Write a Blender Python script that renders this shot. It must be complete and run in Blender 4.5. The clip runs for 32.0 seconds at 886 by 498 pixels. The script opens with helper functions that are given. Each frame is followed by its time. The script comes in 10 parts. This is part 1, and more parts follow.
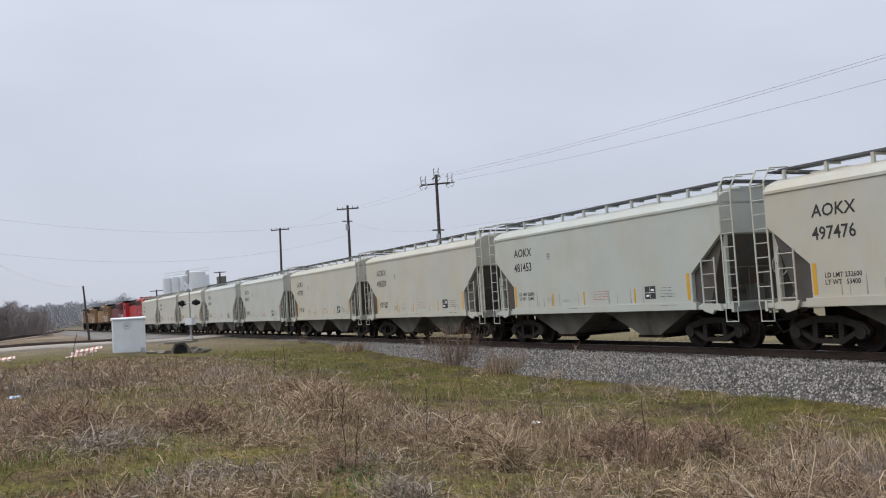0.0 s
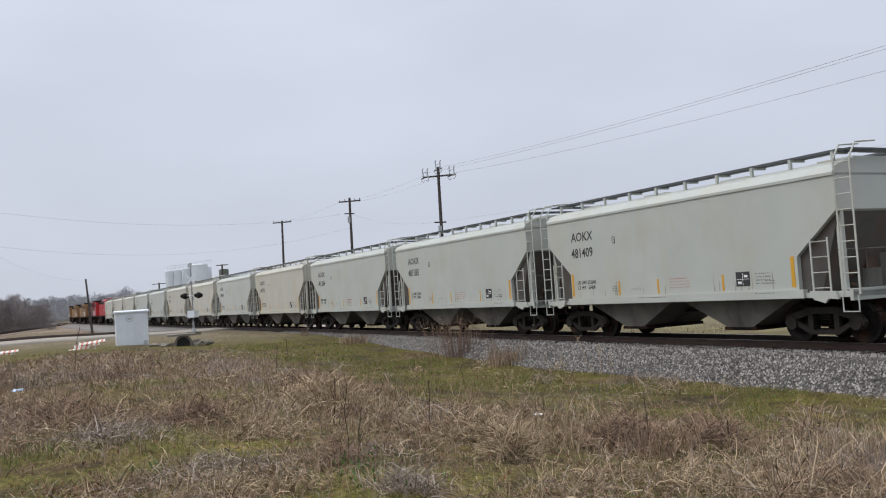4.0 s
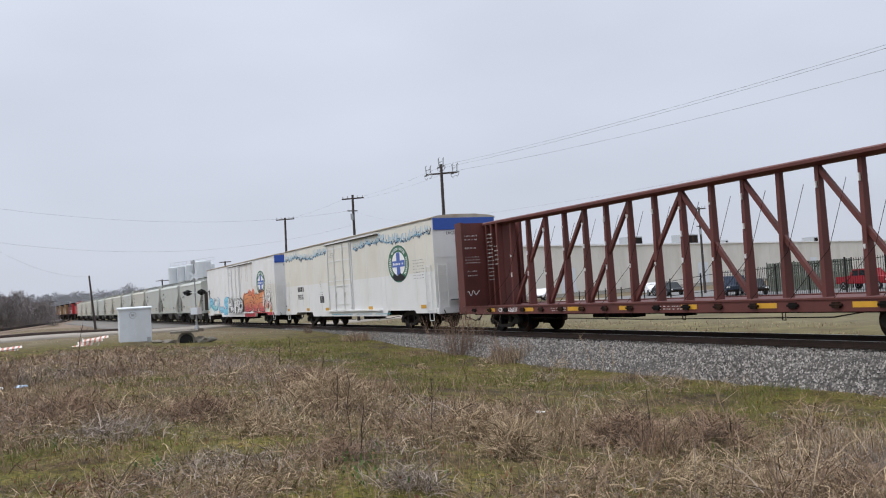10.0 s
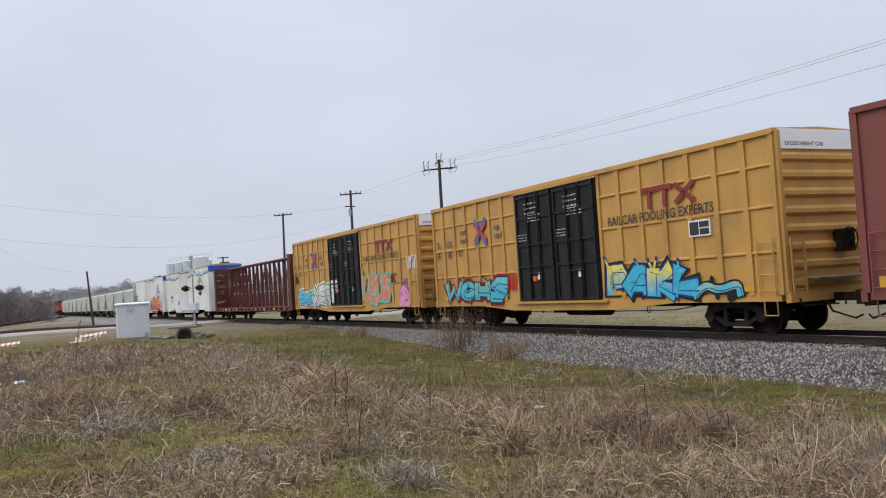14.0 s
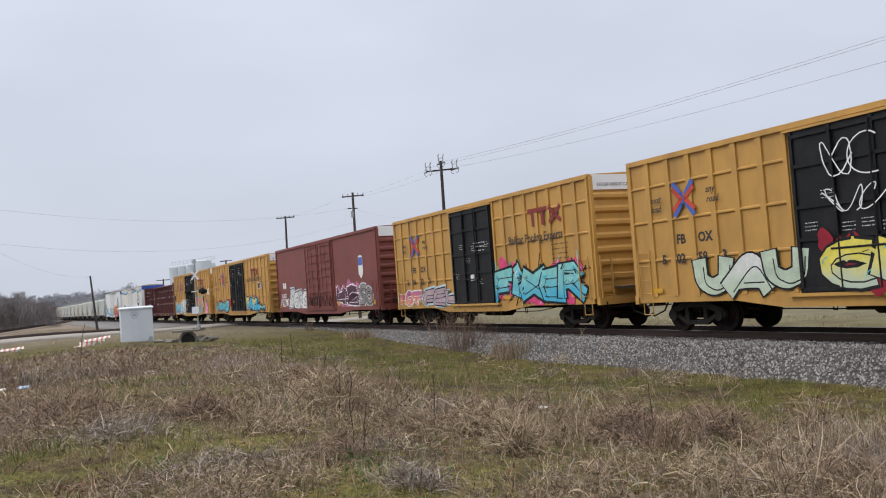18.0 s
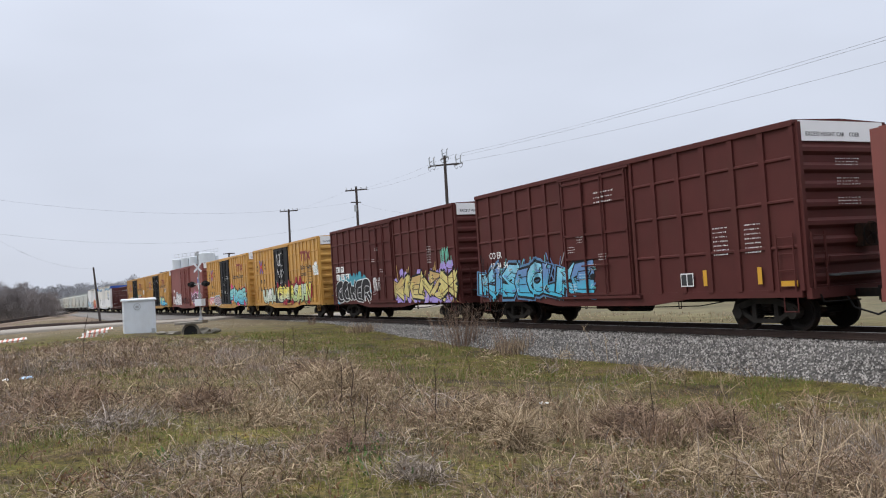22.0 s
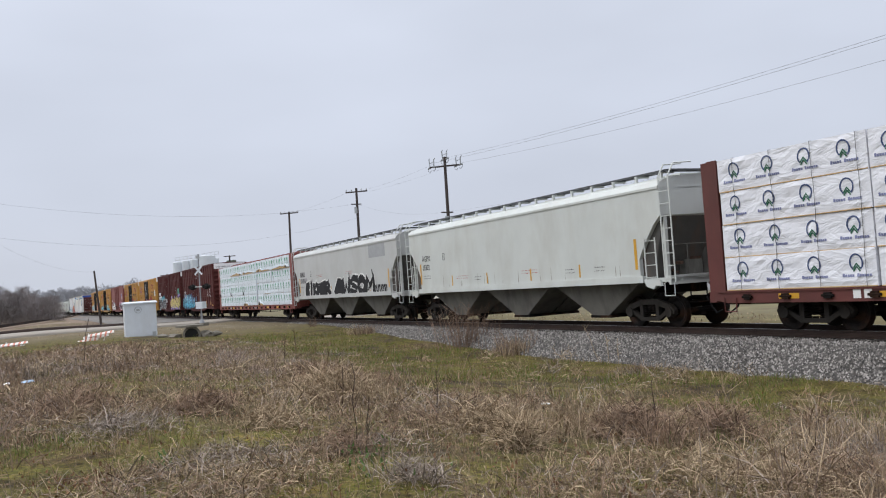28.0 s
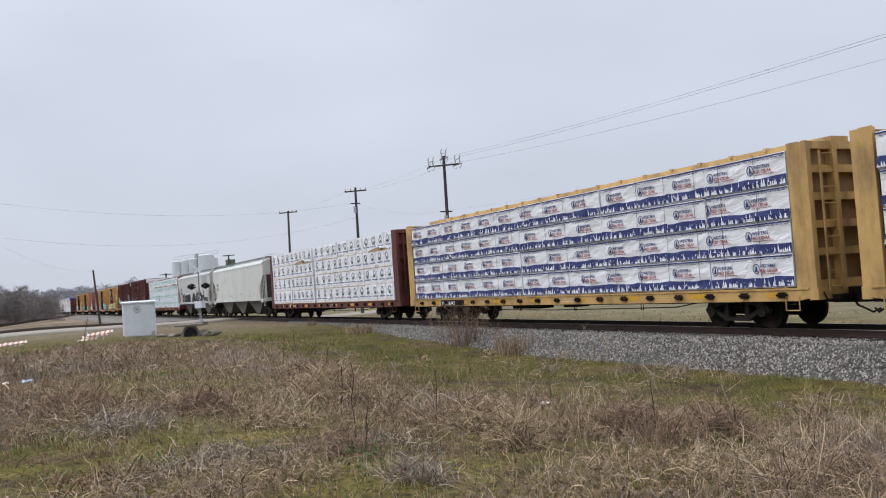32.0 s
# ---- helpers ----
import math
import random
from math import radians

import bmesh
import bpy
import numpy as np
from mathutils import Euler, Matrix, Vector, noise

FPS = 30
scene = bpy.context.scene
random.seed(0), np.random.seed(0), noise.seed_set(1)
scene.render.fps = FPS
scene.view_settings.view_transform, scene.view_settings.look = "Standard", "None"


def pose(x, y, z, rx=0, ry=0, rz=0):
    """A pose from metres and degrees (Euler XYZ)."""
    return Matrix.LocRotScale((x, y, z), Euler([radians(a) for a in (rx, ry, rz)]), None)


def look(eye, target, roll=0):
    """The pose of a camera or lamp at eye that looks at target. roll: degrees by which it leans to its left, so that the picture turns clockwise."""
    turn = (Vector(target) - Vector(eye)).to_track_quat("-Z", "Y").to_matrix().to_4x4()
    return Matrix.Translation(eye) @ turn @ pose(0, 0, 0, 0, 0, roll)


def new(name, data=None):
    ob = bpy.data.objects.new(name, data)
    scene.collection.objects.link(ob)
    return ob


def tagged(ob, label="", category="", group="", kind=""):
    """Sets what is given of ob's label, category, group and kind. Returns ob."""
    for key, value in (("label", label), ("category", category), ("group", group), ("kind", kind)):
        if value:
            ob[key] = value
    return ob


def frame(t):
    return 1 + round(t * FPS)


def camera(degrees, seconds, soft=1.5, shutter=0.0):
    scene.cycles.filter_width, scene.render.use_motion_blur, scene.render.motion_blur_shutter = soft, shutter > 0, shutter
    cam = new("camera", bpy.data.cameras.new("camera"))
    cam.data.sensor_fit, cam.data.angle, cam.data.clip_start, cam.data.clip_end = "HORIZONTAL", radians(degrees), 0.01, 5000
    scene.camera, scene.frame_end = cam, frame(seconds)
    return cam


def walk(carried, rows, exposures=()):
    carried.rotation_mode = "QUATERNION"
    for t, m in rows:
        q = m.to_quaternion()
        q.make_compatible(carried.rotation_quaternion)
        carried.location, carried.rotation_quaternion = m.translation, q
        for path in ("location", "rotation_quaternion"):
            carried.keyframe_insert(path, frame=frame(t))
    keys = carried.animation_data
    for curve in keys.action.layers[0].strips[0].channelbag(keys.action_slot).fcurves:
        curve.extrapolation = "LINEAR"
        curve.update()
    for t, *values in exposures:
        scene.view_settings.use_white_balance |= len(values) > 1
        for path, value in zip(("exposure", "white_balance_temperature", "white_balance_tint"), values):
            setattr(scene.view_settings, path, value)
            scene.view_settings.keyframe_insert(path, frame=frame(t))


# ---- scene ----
cam = camera(53.658, 32.0, 1.1)
EYE = (0.0, 0.0, 1.760)
# seconds and the camera's turn in degrees; it stands on one spot and is held by hand
TURNS = (
    (0, 93.335, 3.612, 63.412), (0.5, 93.095, 3.859, 63.473), (1, 92.969, 3.882, 63.458), (1.5, 92.907, 3.767, 63.524),
    (2, 92.846, 3.765, 63.600), (2.5, 92.913, 3.746, 63.577), (3, 92.978, 3.874, 63.587), (3.5, 92.877, 3.838, 63.560),
    (5.5, 92.801, 3.666, 63.580), (6, 92.798, 3.902, 63.623), (6.5, 92.712, 3.827, 63.616), (7, 92.691, 3.663, 63.646),
    (7.5, 92.790, 3.531, 63.604), (8, 92.924, 3.523, 63.552), (8.5, 92.961, 3.593, 63.593), (9, 92.830, 3.833, 63.697),
    (9.5, 92.733, 3.834, 63.744), (10, 92.679, 3.616, 63.738), (10.5, 92.624, 3.632, 63.719), (11, 92.626, 3.622, 63.738),
    (11.5, 92.638, 3.541, 63.688), (12, 92.529, 3.681, 63.726), (12.5, 92.427, 3.906, 63.816), (13, 92.372, 3.879, 63.784),
    (13.5, 92.363, 3.738, 63.747), (14, 92.372, 3.675, 63.608), (14.5, 92.273, 3.618, 63.501), (16.5, 92.192, 3.862, 63.657),
    (17, 92.376, 3.961, 63.640), (17.5, 92.561, 4.062, 63.753), (18, 92.461, 4.214, 63.809), (18.5, 92.235, 4.341, 63.823),
    (19, 92.024, 4.336, 63.761), (19.5, 91.989, 4.211, 63.715), (20, 92.083, 4.045, 63.773), (20.5, 92.093, 3.909, 63.910),
    (21, 92.114, 3.817, 63.984), (21.5, 92.133, 3.754, 64.030), (22, 92.133, 3.646, 63.977), (22.5, 92.110, 3.718, 63.823),
    (23, 92.102, 3.823, 63.815), (23.5, 91.958, 4.031, 63.788), (24, 91.898, 3.976, 63.852), (24.5, 91.852, 3.894, 63.873),
    (25, 91.875, 3.977, 63.790), (25.5, 91.993, 4.284, 63.905), (27.5, 92.129, 4.014, 64.077), (28, 92.217, 4.008, 64.025),
    (28.5, 92.306, 4.026, 64.062), (29, 92.326, 4.148, 64.146), (29.5, 92.276, 4.316, 64.225), (30, 92.124, 4.479, 64.138),
    (30.5, 92.006, 4.321, 63.951), (31, 91.983, 4.162, 63.896), (31.5, 92.068, 4.093, 63.908), (32, 92.162, 4.033, 63.966),
)
walk(cam, [(t, pose(*EYE, rx, ry, rz)) for t, rx, ry, rz in TURNS], ((0, 0.07), (6, 0.08), (9, 0.11), (12, 0.12), (19, 0.12), (22, 0.20), (25, 0.12), (31, 0.12), (32, 0.12)))

# ---- world, sun ----
world = bpy.data.worlds.new("overcast_sky")
scene.world = world
world.use_nodes = True
wn, wl = world.node_tree.nodes, world.node_tree.links
wn.clear()
w_out = wn.new("ShaderNodeOutputWorld")
w_bg = wn.new("ShaderNodeBackground")
w_sky = wn.new("ShaderNodeTexSky")
w_sky.sky_type, w_sky.sun_disc = "NISHITA", False
SUN_EL, SUN_AZ = radians(48), radians(205)
w_sky.sun_elevation, w_sky.sun_rotation = SUN_EL, SUN_AZ
w_sky.air_density, w_sky.dust_density = 1.0, 4.0
w_co = wn.new("ShaderNodeTexCoord")
w_sep = wn.new("ShaderNodeSeparateXYZ")
wl.new(w_co.outputs["Generated"], w_sep.inputs[0])
# cloud deck: dim at the skyline, brighter overhead
w_ramp = wn.new("ShaderNodeValToRGB")
wl.new(w_sep.outputs["Z"], w_ramp.inputs[0])
stops = ((0.0, (0.575, 0.612, 0.70)), (0.10, (0.60, 0.643, 0.75)), (0.34, (0.675, 0.722, 0.835)), (0.6, (1.15, 1.20, 1.33)), (1.0, (2.0, 2.06, 2.2)))
while len(w_ramp.color_ramp.elements) < len(stops):
    w_ramp.color_ramp.elements.new(0.5)
for el, (p, c) in zip(w_ramp.color_ramp.elements, stops):
    el.position, el.color = p, (*c, 1)
w_no = wn.new("ShaderNodeTexNoise")
w_no.inputs["Scale"].default_value, w_no.inputs["Detail"].default_value = 2.2, 3.0
w_map = wn.new("ShaderNodeMapping")
w_map.inputs["Scale"].default_value = (1, 1, 3.2)
wl.new(w_co.outputs["Generated"], w_map.inputs[0])
wl.new(w_map.outputs[0], w_no.inputs["Vector"])
w_mr = wn.new("ShaderNodeMapRange")
for i, val in ((1, 0.3), (2, 0.7), (3, 0.94), (4, 1.06)):
    w_mr.inputs[i].default_value = val
wl.new(w_no.outputs["Fac"], w_mr.inputs[0])
w_mul = wn.new("ShaderNodeMixRGB")
w_mul.blend_type = "MULTIPLY"
w_mul.inputs[0].default_value = 1
wl.new(w_ramp.outputs[0], w_mul.inputs[1])
wl.new(w_mr.outputs[0], w_mul.inputs[2])
w_dim = wn.new("ShaderNodeMixRGB")
w_dim.blend_type = "MULTIPLY"
w_dim.inputs[0].default_value = 1
w_dim.inputs[2].default_value = (0.09, 0.09, 0.09, 1)
wl.new(w_sky.outputs[0], w_dim.inputs[1])
w_mix = wn.new("ShaderNodeMixRGB")
w_mix.inputs[0].default_value = 0.9
wl.new(w_dim.outputs[0], w_mix.inputs[1])
wl.new(w_mul.outputs[0], w_mix.inputs[2])
wl.new(w_mix.outputs[0], w_bg.inputs[0])
w_bg.inputs[1].default_value = 1.0
wl.new(w_bg.outputs[0], w_out.inputs[0])
sun = new("sun", bpy.data.lights.new("sun", "SUN"))
sun.data.energy, sun.data.angle, sun.data.color = 1.0, radians(40), (1.0, 0.97, 0.93)
# Nishita's rotation runs clockwise from +y seen from above
sun_dir = Vector((math.sin(SUN_AZ) * math.cos(SUN_EL), math.cos(SUN_AZ) * math.cos(SUN_EL), math.sin(SUN_EL)))
sun.matrix_world = look(sun_dir * 60, (0, 0, 0))

# ---- materials ----
def material(name, base, rough=0.6, metal=0.0, var=0.12, scale=3.0, fine=40.0, bump=0.15, bump_scale=60.0, dirt=None,
             dirt_amount=0.0, dirt_scale=1.2, stretch=(1, 1, 1), spec=0.4, rand=0.0):
    """A painted or natural surface: two scales of variation, stains of a second colour and fine relief, in metres."""
    m = bpy.data.materials.new(name)
    m.use_nodes = True
    n, l = m.node_tree.nodes, m.node_tree.links
    b = n["Principled BSDF"]
    b.inputs["Roughness"].default_value, b.inputs["Metallic"].default_value = rough, metal
    b.inputs["Specular IOR Level"].default_value = spec
    co = n.new("ShaderNodeTexCoord")
    mp = n.new("ShaderNodeMapping")
    mp.inputs["Scale"].default_value = stretch
    l.new(co.outputs["Object"], mp.inputs[0])
    big, small = n.new("ShaderNodeTexNoise"), n.new("ShaderNodeTexNoise")
    big.inputs["Scale"].default_value, big.inputs["Detail"].default_value = scale, 4
    small.inputs["Scale"].default_value, small.inputs["Detail"].default_value = fine, 2
    for s in (big, small):
        l.new(mp.outputs[0], s.inputs["Vector"])
    add = n.new("ShaderNodeMath")
    add.operation = "MULTIPLY_ADD"
    l.new(small.outputs["Fac"], add.inputs[0])
    add.inputs[1].default_value = 0.4
    l.new(big.outputs["Fac"], add.inputs[2])
    mr = n.new("ShaderNodeMapRange")
    for i, v in ((1, 0.4), (2, 1.0), (3, 1 - var), (4, 1 + var)):
        mr.inputs[i].default_value = v
    l.new(add.outputs[0], mr.inputs[0])
    fac = mr.outputs[0]
    if rand:
        oi = n.new("ShaderNodeObjectInfo")
        rr = n.new("ShaderNodeMapRange")
        rr.inputs[3].default_value, rr.inputs[4].default_value = 1 - rand, 1 + rand
        l.new(oi.outputs["Random"], rr.inputs[0])
        mu = n.new("ShaderNodeMath")
        mu.operation = "MULTIPLY"
        l.new(fac, mu.inputs[0])
        l.new(rr.outputs[0], mu.inputs[1])
        fac = mu.outputs[0]
    col = n.new("ShaderNodeMixRGB")
    col.blend_type = "MULTIPLY"
    col.inputs[0].default_value = 1
    col.inputs[1].default_value = (*base, 1)
    l.new(fac, col.inputs[2])
    out = col.outputs[0]
    if dirt:
        dn = n.new("ShaderNodeTexNoise")
        dn.inputs["Scale"].default_value, dn.inputs["Detail"].default_value = dirt_scale, 6
        dn.inputs["Roughness"].default_value = 0.65
        dm = n.new("ShaderNodeMapping")
        dm.inputs["Scale"].default_value = (stretch[0] * 1.0, stretch[1] * 1.0, stretch[2] * 0.35)
        l.new(co.outputs["Object"], dm.inputs[0])
        l.new(dm.outputs[0], dn.inputs["Vector"])
        dr = n.new("ShaderNodeMapRange")
        for i, v in ((1, 0.47), (2, 0.75), (3, 0.0), (4, dirt_amount)):
            dr.inputs[i].default_value = v
        l.new(dn.outputs["Fac"], dr.inputs[0])
        mx = n.new("ShaderNodeMixRGB")
        l.new(dr.outputs[0], mx.inputs[0])
        l.new(out, mx.inputs[1])
        mx.inputs[2].default_value = (*dirt, 1)
        out = mx.outputs[0]
    l.new(out, b.inputs["Base Color"])
    if bump:
        bn = n.new("ShaderNodeTexNoise")
        bn.inputs["Scale"].default_value, bn.inputs["Detail"].default_value = bump_scale, 3
        l.new(co.outputs["Object"], bn.inputs["Vector"])
        bp = n.new("ShaderNodeBump")
        bp.inputs["Strength"].default_value, bp.inputs["Distance"].default_value = bump, 0.01
        l.new(bn.outputs["Fac"], bp.inputs["Height"])
        l.new(bp.outputs[0], b.inputs["Normal"])
    return m


RUST, GRIME = (0.13, 0.055, 0.025), (0.09, 0.085, 0.07)
M = {}
M["hopper"] = material("pale_grey_green_paint", (0.425, 0.447, 0.415), 0.5, var=0.07, scale=0.9, dirt=(0.42, 0.33, 0.19), dirt_amount=0.35, dirt_scale=0.8, bump=0.06)
M["hopper_cream"] = material("cream_stained_paint", (0.45, 0.445, 0.39), 0.55, var=0.08, scale=0.9, dirt=(0.46, 0.33, 0.16), dirt_amount=0.4, dirt_scale=0.7, bump=0.06)
M["hopper_grey"] = material("light_grey_paint", (0.47, 0.48, 0.47), 0.5, var=0.07, scale=0.9, dirt=(0.3, 0.28, 0.24), dirt_amount=0.3, dirt_scale=0.8, bump=0.06)
M["hopper_pale"] = material("very_pale_grey_paint", (0.56, 0.585, 0.56), 0.5, var=0.07, scale=0.9, dirt=(0.36, 0.33, 0.27), dirt_amount=0.35, dirt_scale=0.8, bump=0.06)
# dark base holds the shade of the cut-away ends; the rust is real
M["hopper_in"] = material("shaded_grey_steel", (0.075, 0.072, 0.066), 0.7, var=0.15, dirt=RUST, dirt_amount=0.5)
# base darkened for shade under the body; the near-black stains are grime
M["bay"] = material("shaded_grimy_steel", (0.125, 0.12, 0.105), 0.7, var=0.25, scale=1.6, dirt=(0.022, 0.02, 0.018), dirt_amount=0.85, dirt_scale=1.1)
M["walkway"] = material("dark_steel_grating", (0.09, 0.095, 0.10), 0.6, 0.3, var=0.15)
M["white"] = material("white_reefer_paint", (0.71, 0.715, 0.71), 0.45, var=0.04, scale=0.8, dirt=(0.55, 0.50, 0.38), dirt_amount=0.35, dirt_scale=0.6, bump=0.04)
M["white_clean"] = material("clean_white_paint", (0.80, 0.80, 0.80), 0.45, var=0.03, bump=0.04)
M["rust_streak"] = material("rust_streaks", (0.52, 0.36, 0.20), 0.8, var=0.3, stretch=(6, 6, 1))
M["yellow"] = material("ochre_yellow_paint", (0.52, 0.285, 0.07), 0.5, var=0.08, scale=1.1, dirt=(0.25, 0.145, 0.055), dirt_amount=0.6, dirt_scale=0.9, bump=0.06)
M["oldyellow"] = material("weathered_rusty_yellow_paint", (0.52, 0.33, 0.12), 0.6, var=0.16, scale=1.4, dirt=(0.10, 0.055, 0.03), dirt_amount=0.85, dirt_scale=1.3, bump=0.08)
# yellow bulkhead sheet browned to hold its shade; the dark blotches are dirt
M["shadesheet"] = material("rust_brown_bulkhead_sheet", (0.24, 0.155, 0.075), 0.75, var=0.25, scale=1.4, dirt=(0.06, 0.035, 0.022), dirt_amount=0.9, dirt_scale=1.2, bump=0.1)
M["black"] = material("black_door_paint", (0.010, 0.0105, 0.012), 0.55, var=0.3, dirt=(0.05, 0.045, 0.04), dirt_amount=0.4, spec=0.25)
M["oxide"] = material("oxide_red_paint", (0.083, 0.0225, 0.020), 0.7, var=0.14, scale=1.1, dirt=(0.075, 0.028, 0.022), dirt_amount=0.6, bump=0.08, spec=0.2)
M["oxide_bright"] = material("faded_red_paint", (0.20, 0.055, 0.045), 0.6, var=0.14, scale=0.9, dirt=(0.13, 0.055, 0.04), dirt_amount=0.6, bump=0.08)
M["brown"] = material("brown_red_paint", (0.112, 0.032, 0.027), 0.65, var=0.18, scale=1.2, dirt=(0.055, 0.026, 0.02), dirt_amount=0.6, bump=0.08)
M["truck"] = material("grimy_cast_steel", (0.013, 0.012, 0.0115), 0.85, 0.1, var=0.3, dirt=(0.05, 0.035, 0.025), dirt_amount=0.6, spec=0.06)
M["sideframe"] = material("dusty_cast_side_frame", (0.034, 0.031, 0.028), 0.85, 0.1, var=0.3, dirt=(0.075, 0.06, 0.048), dirt_amount=0.6, spec=0.1)
M["wheel"] = material("worn_wheel_steel", (0.018, 0.016, 0.015), 0.6, 0.3, var=0.25, dirt=RUST, dirt_amount=0.5, spec=0.06)
M["under"] = material("dark_underframe_steel", (0.011, 0.010, 0.0095), 0.85, var=0.3, dirt=RUST, dirt_amount=0.5, spec=0.06)
M["reflect"] = material("yellow_reflector_tape", (0.58, 0.31, 0.03), 0.4, var=0.1)
M["ink"] = material("black_stencil_paint", (0.03, 0.03, 0.032), 0.6, var=0.2)
M["inkwhite"] = material("white_stencil_paint", (0.75, 0.75, 0.74), 0.6, var=0.08)
M["inkred"] = material("red_stencil_paint", (0.40, 0.05, 0.04), 0.6, var=0.1)
M["maroon"] = material("maroon_stencil_paint", (0.22, 0.03, 0.025), 0.6, var=0.15)
M["blue"] = material("blue_panel_paint", (0.03, 0.085, 0.36), 0.45, var=0.08)
M["green"] = material("dark_green_emblem_paint", (0.03, 0.13, 0.075), 0.5, var=0.08)
M["logoblue"] = material("emblem_blue_paint", (0.06, 0.12, 0.42), 0.5, var=0.08)
M["rail"] = material("rusty_rail_steel", (0.045, 0.028, 0.022), 0.65, 0.3, var=0.25, dirt=(0.03, 0.02, 0.02), dirt_amount=0.6)
M["railtop"] = material("polished_rail_head", (0.42, 0.41, 0.40), 0.3, 0.9, var=0.1)
M["tie"] = material("creosoted_timber", (0.032, 0.027, 0.023), 0.85, var=0.3, scale=6, rand=0.2)
M["pole"] = material("weathered_pole_timber", (0.058, 0.046, 0.043), 0.85, var=0.25, stretch=(6, 6, 0.5))
M["wire"] = material("overhead_wire", (0.10, 0.10, 0.105), 0.6, var=0.1, bump=0)
M["steel"] = material("galvanised_steel", (0.40, 0.42, 0.43), 0.45, 0.6, var=0.12)
M["concrete"] = material("weathered_concrete", (0.36, 0.34, 0.30), 0.85, var=0.15, dirt=(0.2, 0.18, 0.14), dirt_amount=0.5)
M["cabinet"] = material("aluminium_cabinet_paint", (0.66, 0.70, 0.74), 0.4, 0.15, var=0.05, dirt=(0.4, 0.38, 0.33), dirt_amount=0.25)
M["dark"] = material("black_plastic", (0.02, 0.02, 0.02), 0.5, var=0.2, spec=0.06)

M["inkgrey"] = material("faded_grey_stencil", (0.20, 0.20, 0.20), 0.6, var=0.2)
M["cream_patch"] = material("cream_repaint", (0.67, 0.65, 0.585), 0.5, var=0.05, scale=0.8, dirt=(0.52, 0.46, 0.33), dirt_amount=0.4, dirt_scale=0.6, bump=0.04)
M["roofedge"] = material("rust_stained_roof_edge", (0.42, 0.38, 0.31), 0.7, var=0.15, dirt=(0.24, 0.15, 0.08), dirt_amount=0.8, dirt_scale=1.5)
M["rusty"] = material("rust_brown_brake_steel", (0.10, 0.062, 0.045), 0.85, var=0.3, dirt=(0.05, 0.04, 0.035), dirt_amount=0.7, spec=0.2)
M["grime"] = material("grey_brown_grime", (0.30, 0.29, 0.25), 0.8, var=0.2)

# ---- shape helpers ----
def box(bm, x0, x1, y0, y1, z0, z1, bevel=0.0):
    vs = [bm.verts.new((x, y, z)) for x in (x0, x1) for y in (y0, y1) for z in (z0, z1)]
    for q in ((0, 1, 3, 2), (4, 6, 7, 5), (0, 4, 5, 1), (2, 3, 7, 6), (0, 2, 6, 4), (1, 5, 7, 3)):
        bm.faces.new([vs[i] for i in q])
    return vs


def prism(bm, pts, a, b, axis="y"):
    """Extrudes a polygon. axis y: points are (x, z); axis x: points are (y, z); axis z: points are (x, y)."""
    place = {"y": lambda p, d: (p[0], d, p[1]), "x": lambda p, d: (d, p[0], p[1]), "z": lambda p, d: (p[0], p[1], d)}[axis]
    lo, hi = [bm.verts.new(place(p, a)) for p in pts], [bm.verts.new(place(p, b)) for p in pts]
    bm.faces.new(lo)
    bm.faces.new(hi[::-1])
    n = len(pts)
    for i in range(n):
        bm.faces.new((lo[i], hi[i], hi[(i + 1) % n], lo[(i + 1) % n]))
    return lo, hi


def rod(bm, p, q, r, sides=6, r2=None):
    """A round bar from p to q."""
    p, q = Vector(p), Vector(q)
    u = (q - p).normalized()
    s = u.orthogonal().normalized()
    w = u.cross(s)
    r2 = r if r2 is None else r2
    lo = [bm.verts.new(p + (s * math.cos(a) + w * math.sin(a)) * r) for a in np.linspace(0, 2 * math.pi, sides, endpoint=False)]
    hi = [bm.verts.new(q + (s * math.cos(a) + w * math.sin(a)) * r2) for a in np.linspace(0, 2 * math.pi, sides, endpoint=False)]
    bm.faces.new(lo[::-1])
    bm.faces.new(hi)
    for i in range(sides):
        bm.faces.new((lo[i], lo[(i + 1) % sides], hi[(i + 1) % sides], hi[i]))


def path_rod(bm, pts, r, sides=6):
    """A round bar bent through points, as one closed tube."""
    pts = [Vector(p) for p in pts]
    pts = [p for i, p in enumerate(pts) if i == 0 or (p - pts[i - 1]).length > 1e-5]
    rings, s = [], None
    for i, p in enumerate(pts):
        a, b = (p - pts[i - 1]).normalized() if i else None, (pts[i + 1] - p).normalized() if i < len(pts) - 1 else None
        u = a or b
        k = 1.0
        if a and b:
            u = (a + b).normalized() if (a + b).length > 1e-3 else a
            k = min(1.4, 1 / max(0.5, u.dot(a)))
        s = u.orthogonal().normalized() if s is None else (s - u * s.dot(u))
        s = s.normalized() if s.length > 1e-4 else u.orthogonal().normalized()
        w = u.cross(s)
        rings.append([bm.verts.new(p + (s * math.cos(q) + w * math.sin(q)) * r * k) for q in np.linspace(0, 2 * math.pi, sides, endpoint=False)])
    for a, b in zip(rings, rings[1:]):
        for k in range(sides):
            bm.faces.new((a[k], a[(k + 1) % sides], b[(k + 1) % sides], b[k]))
    bm.faces.new(rings[0][::-1])
    bm.faces.new(rings[-1])


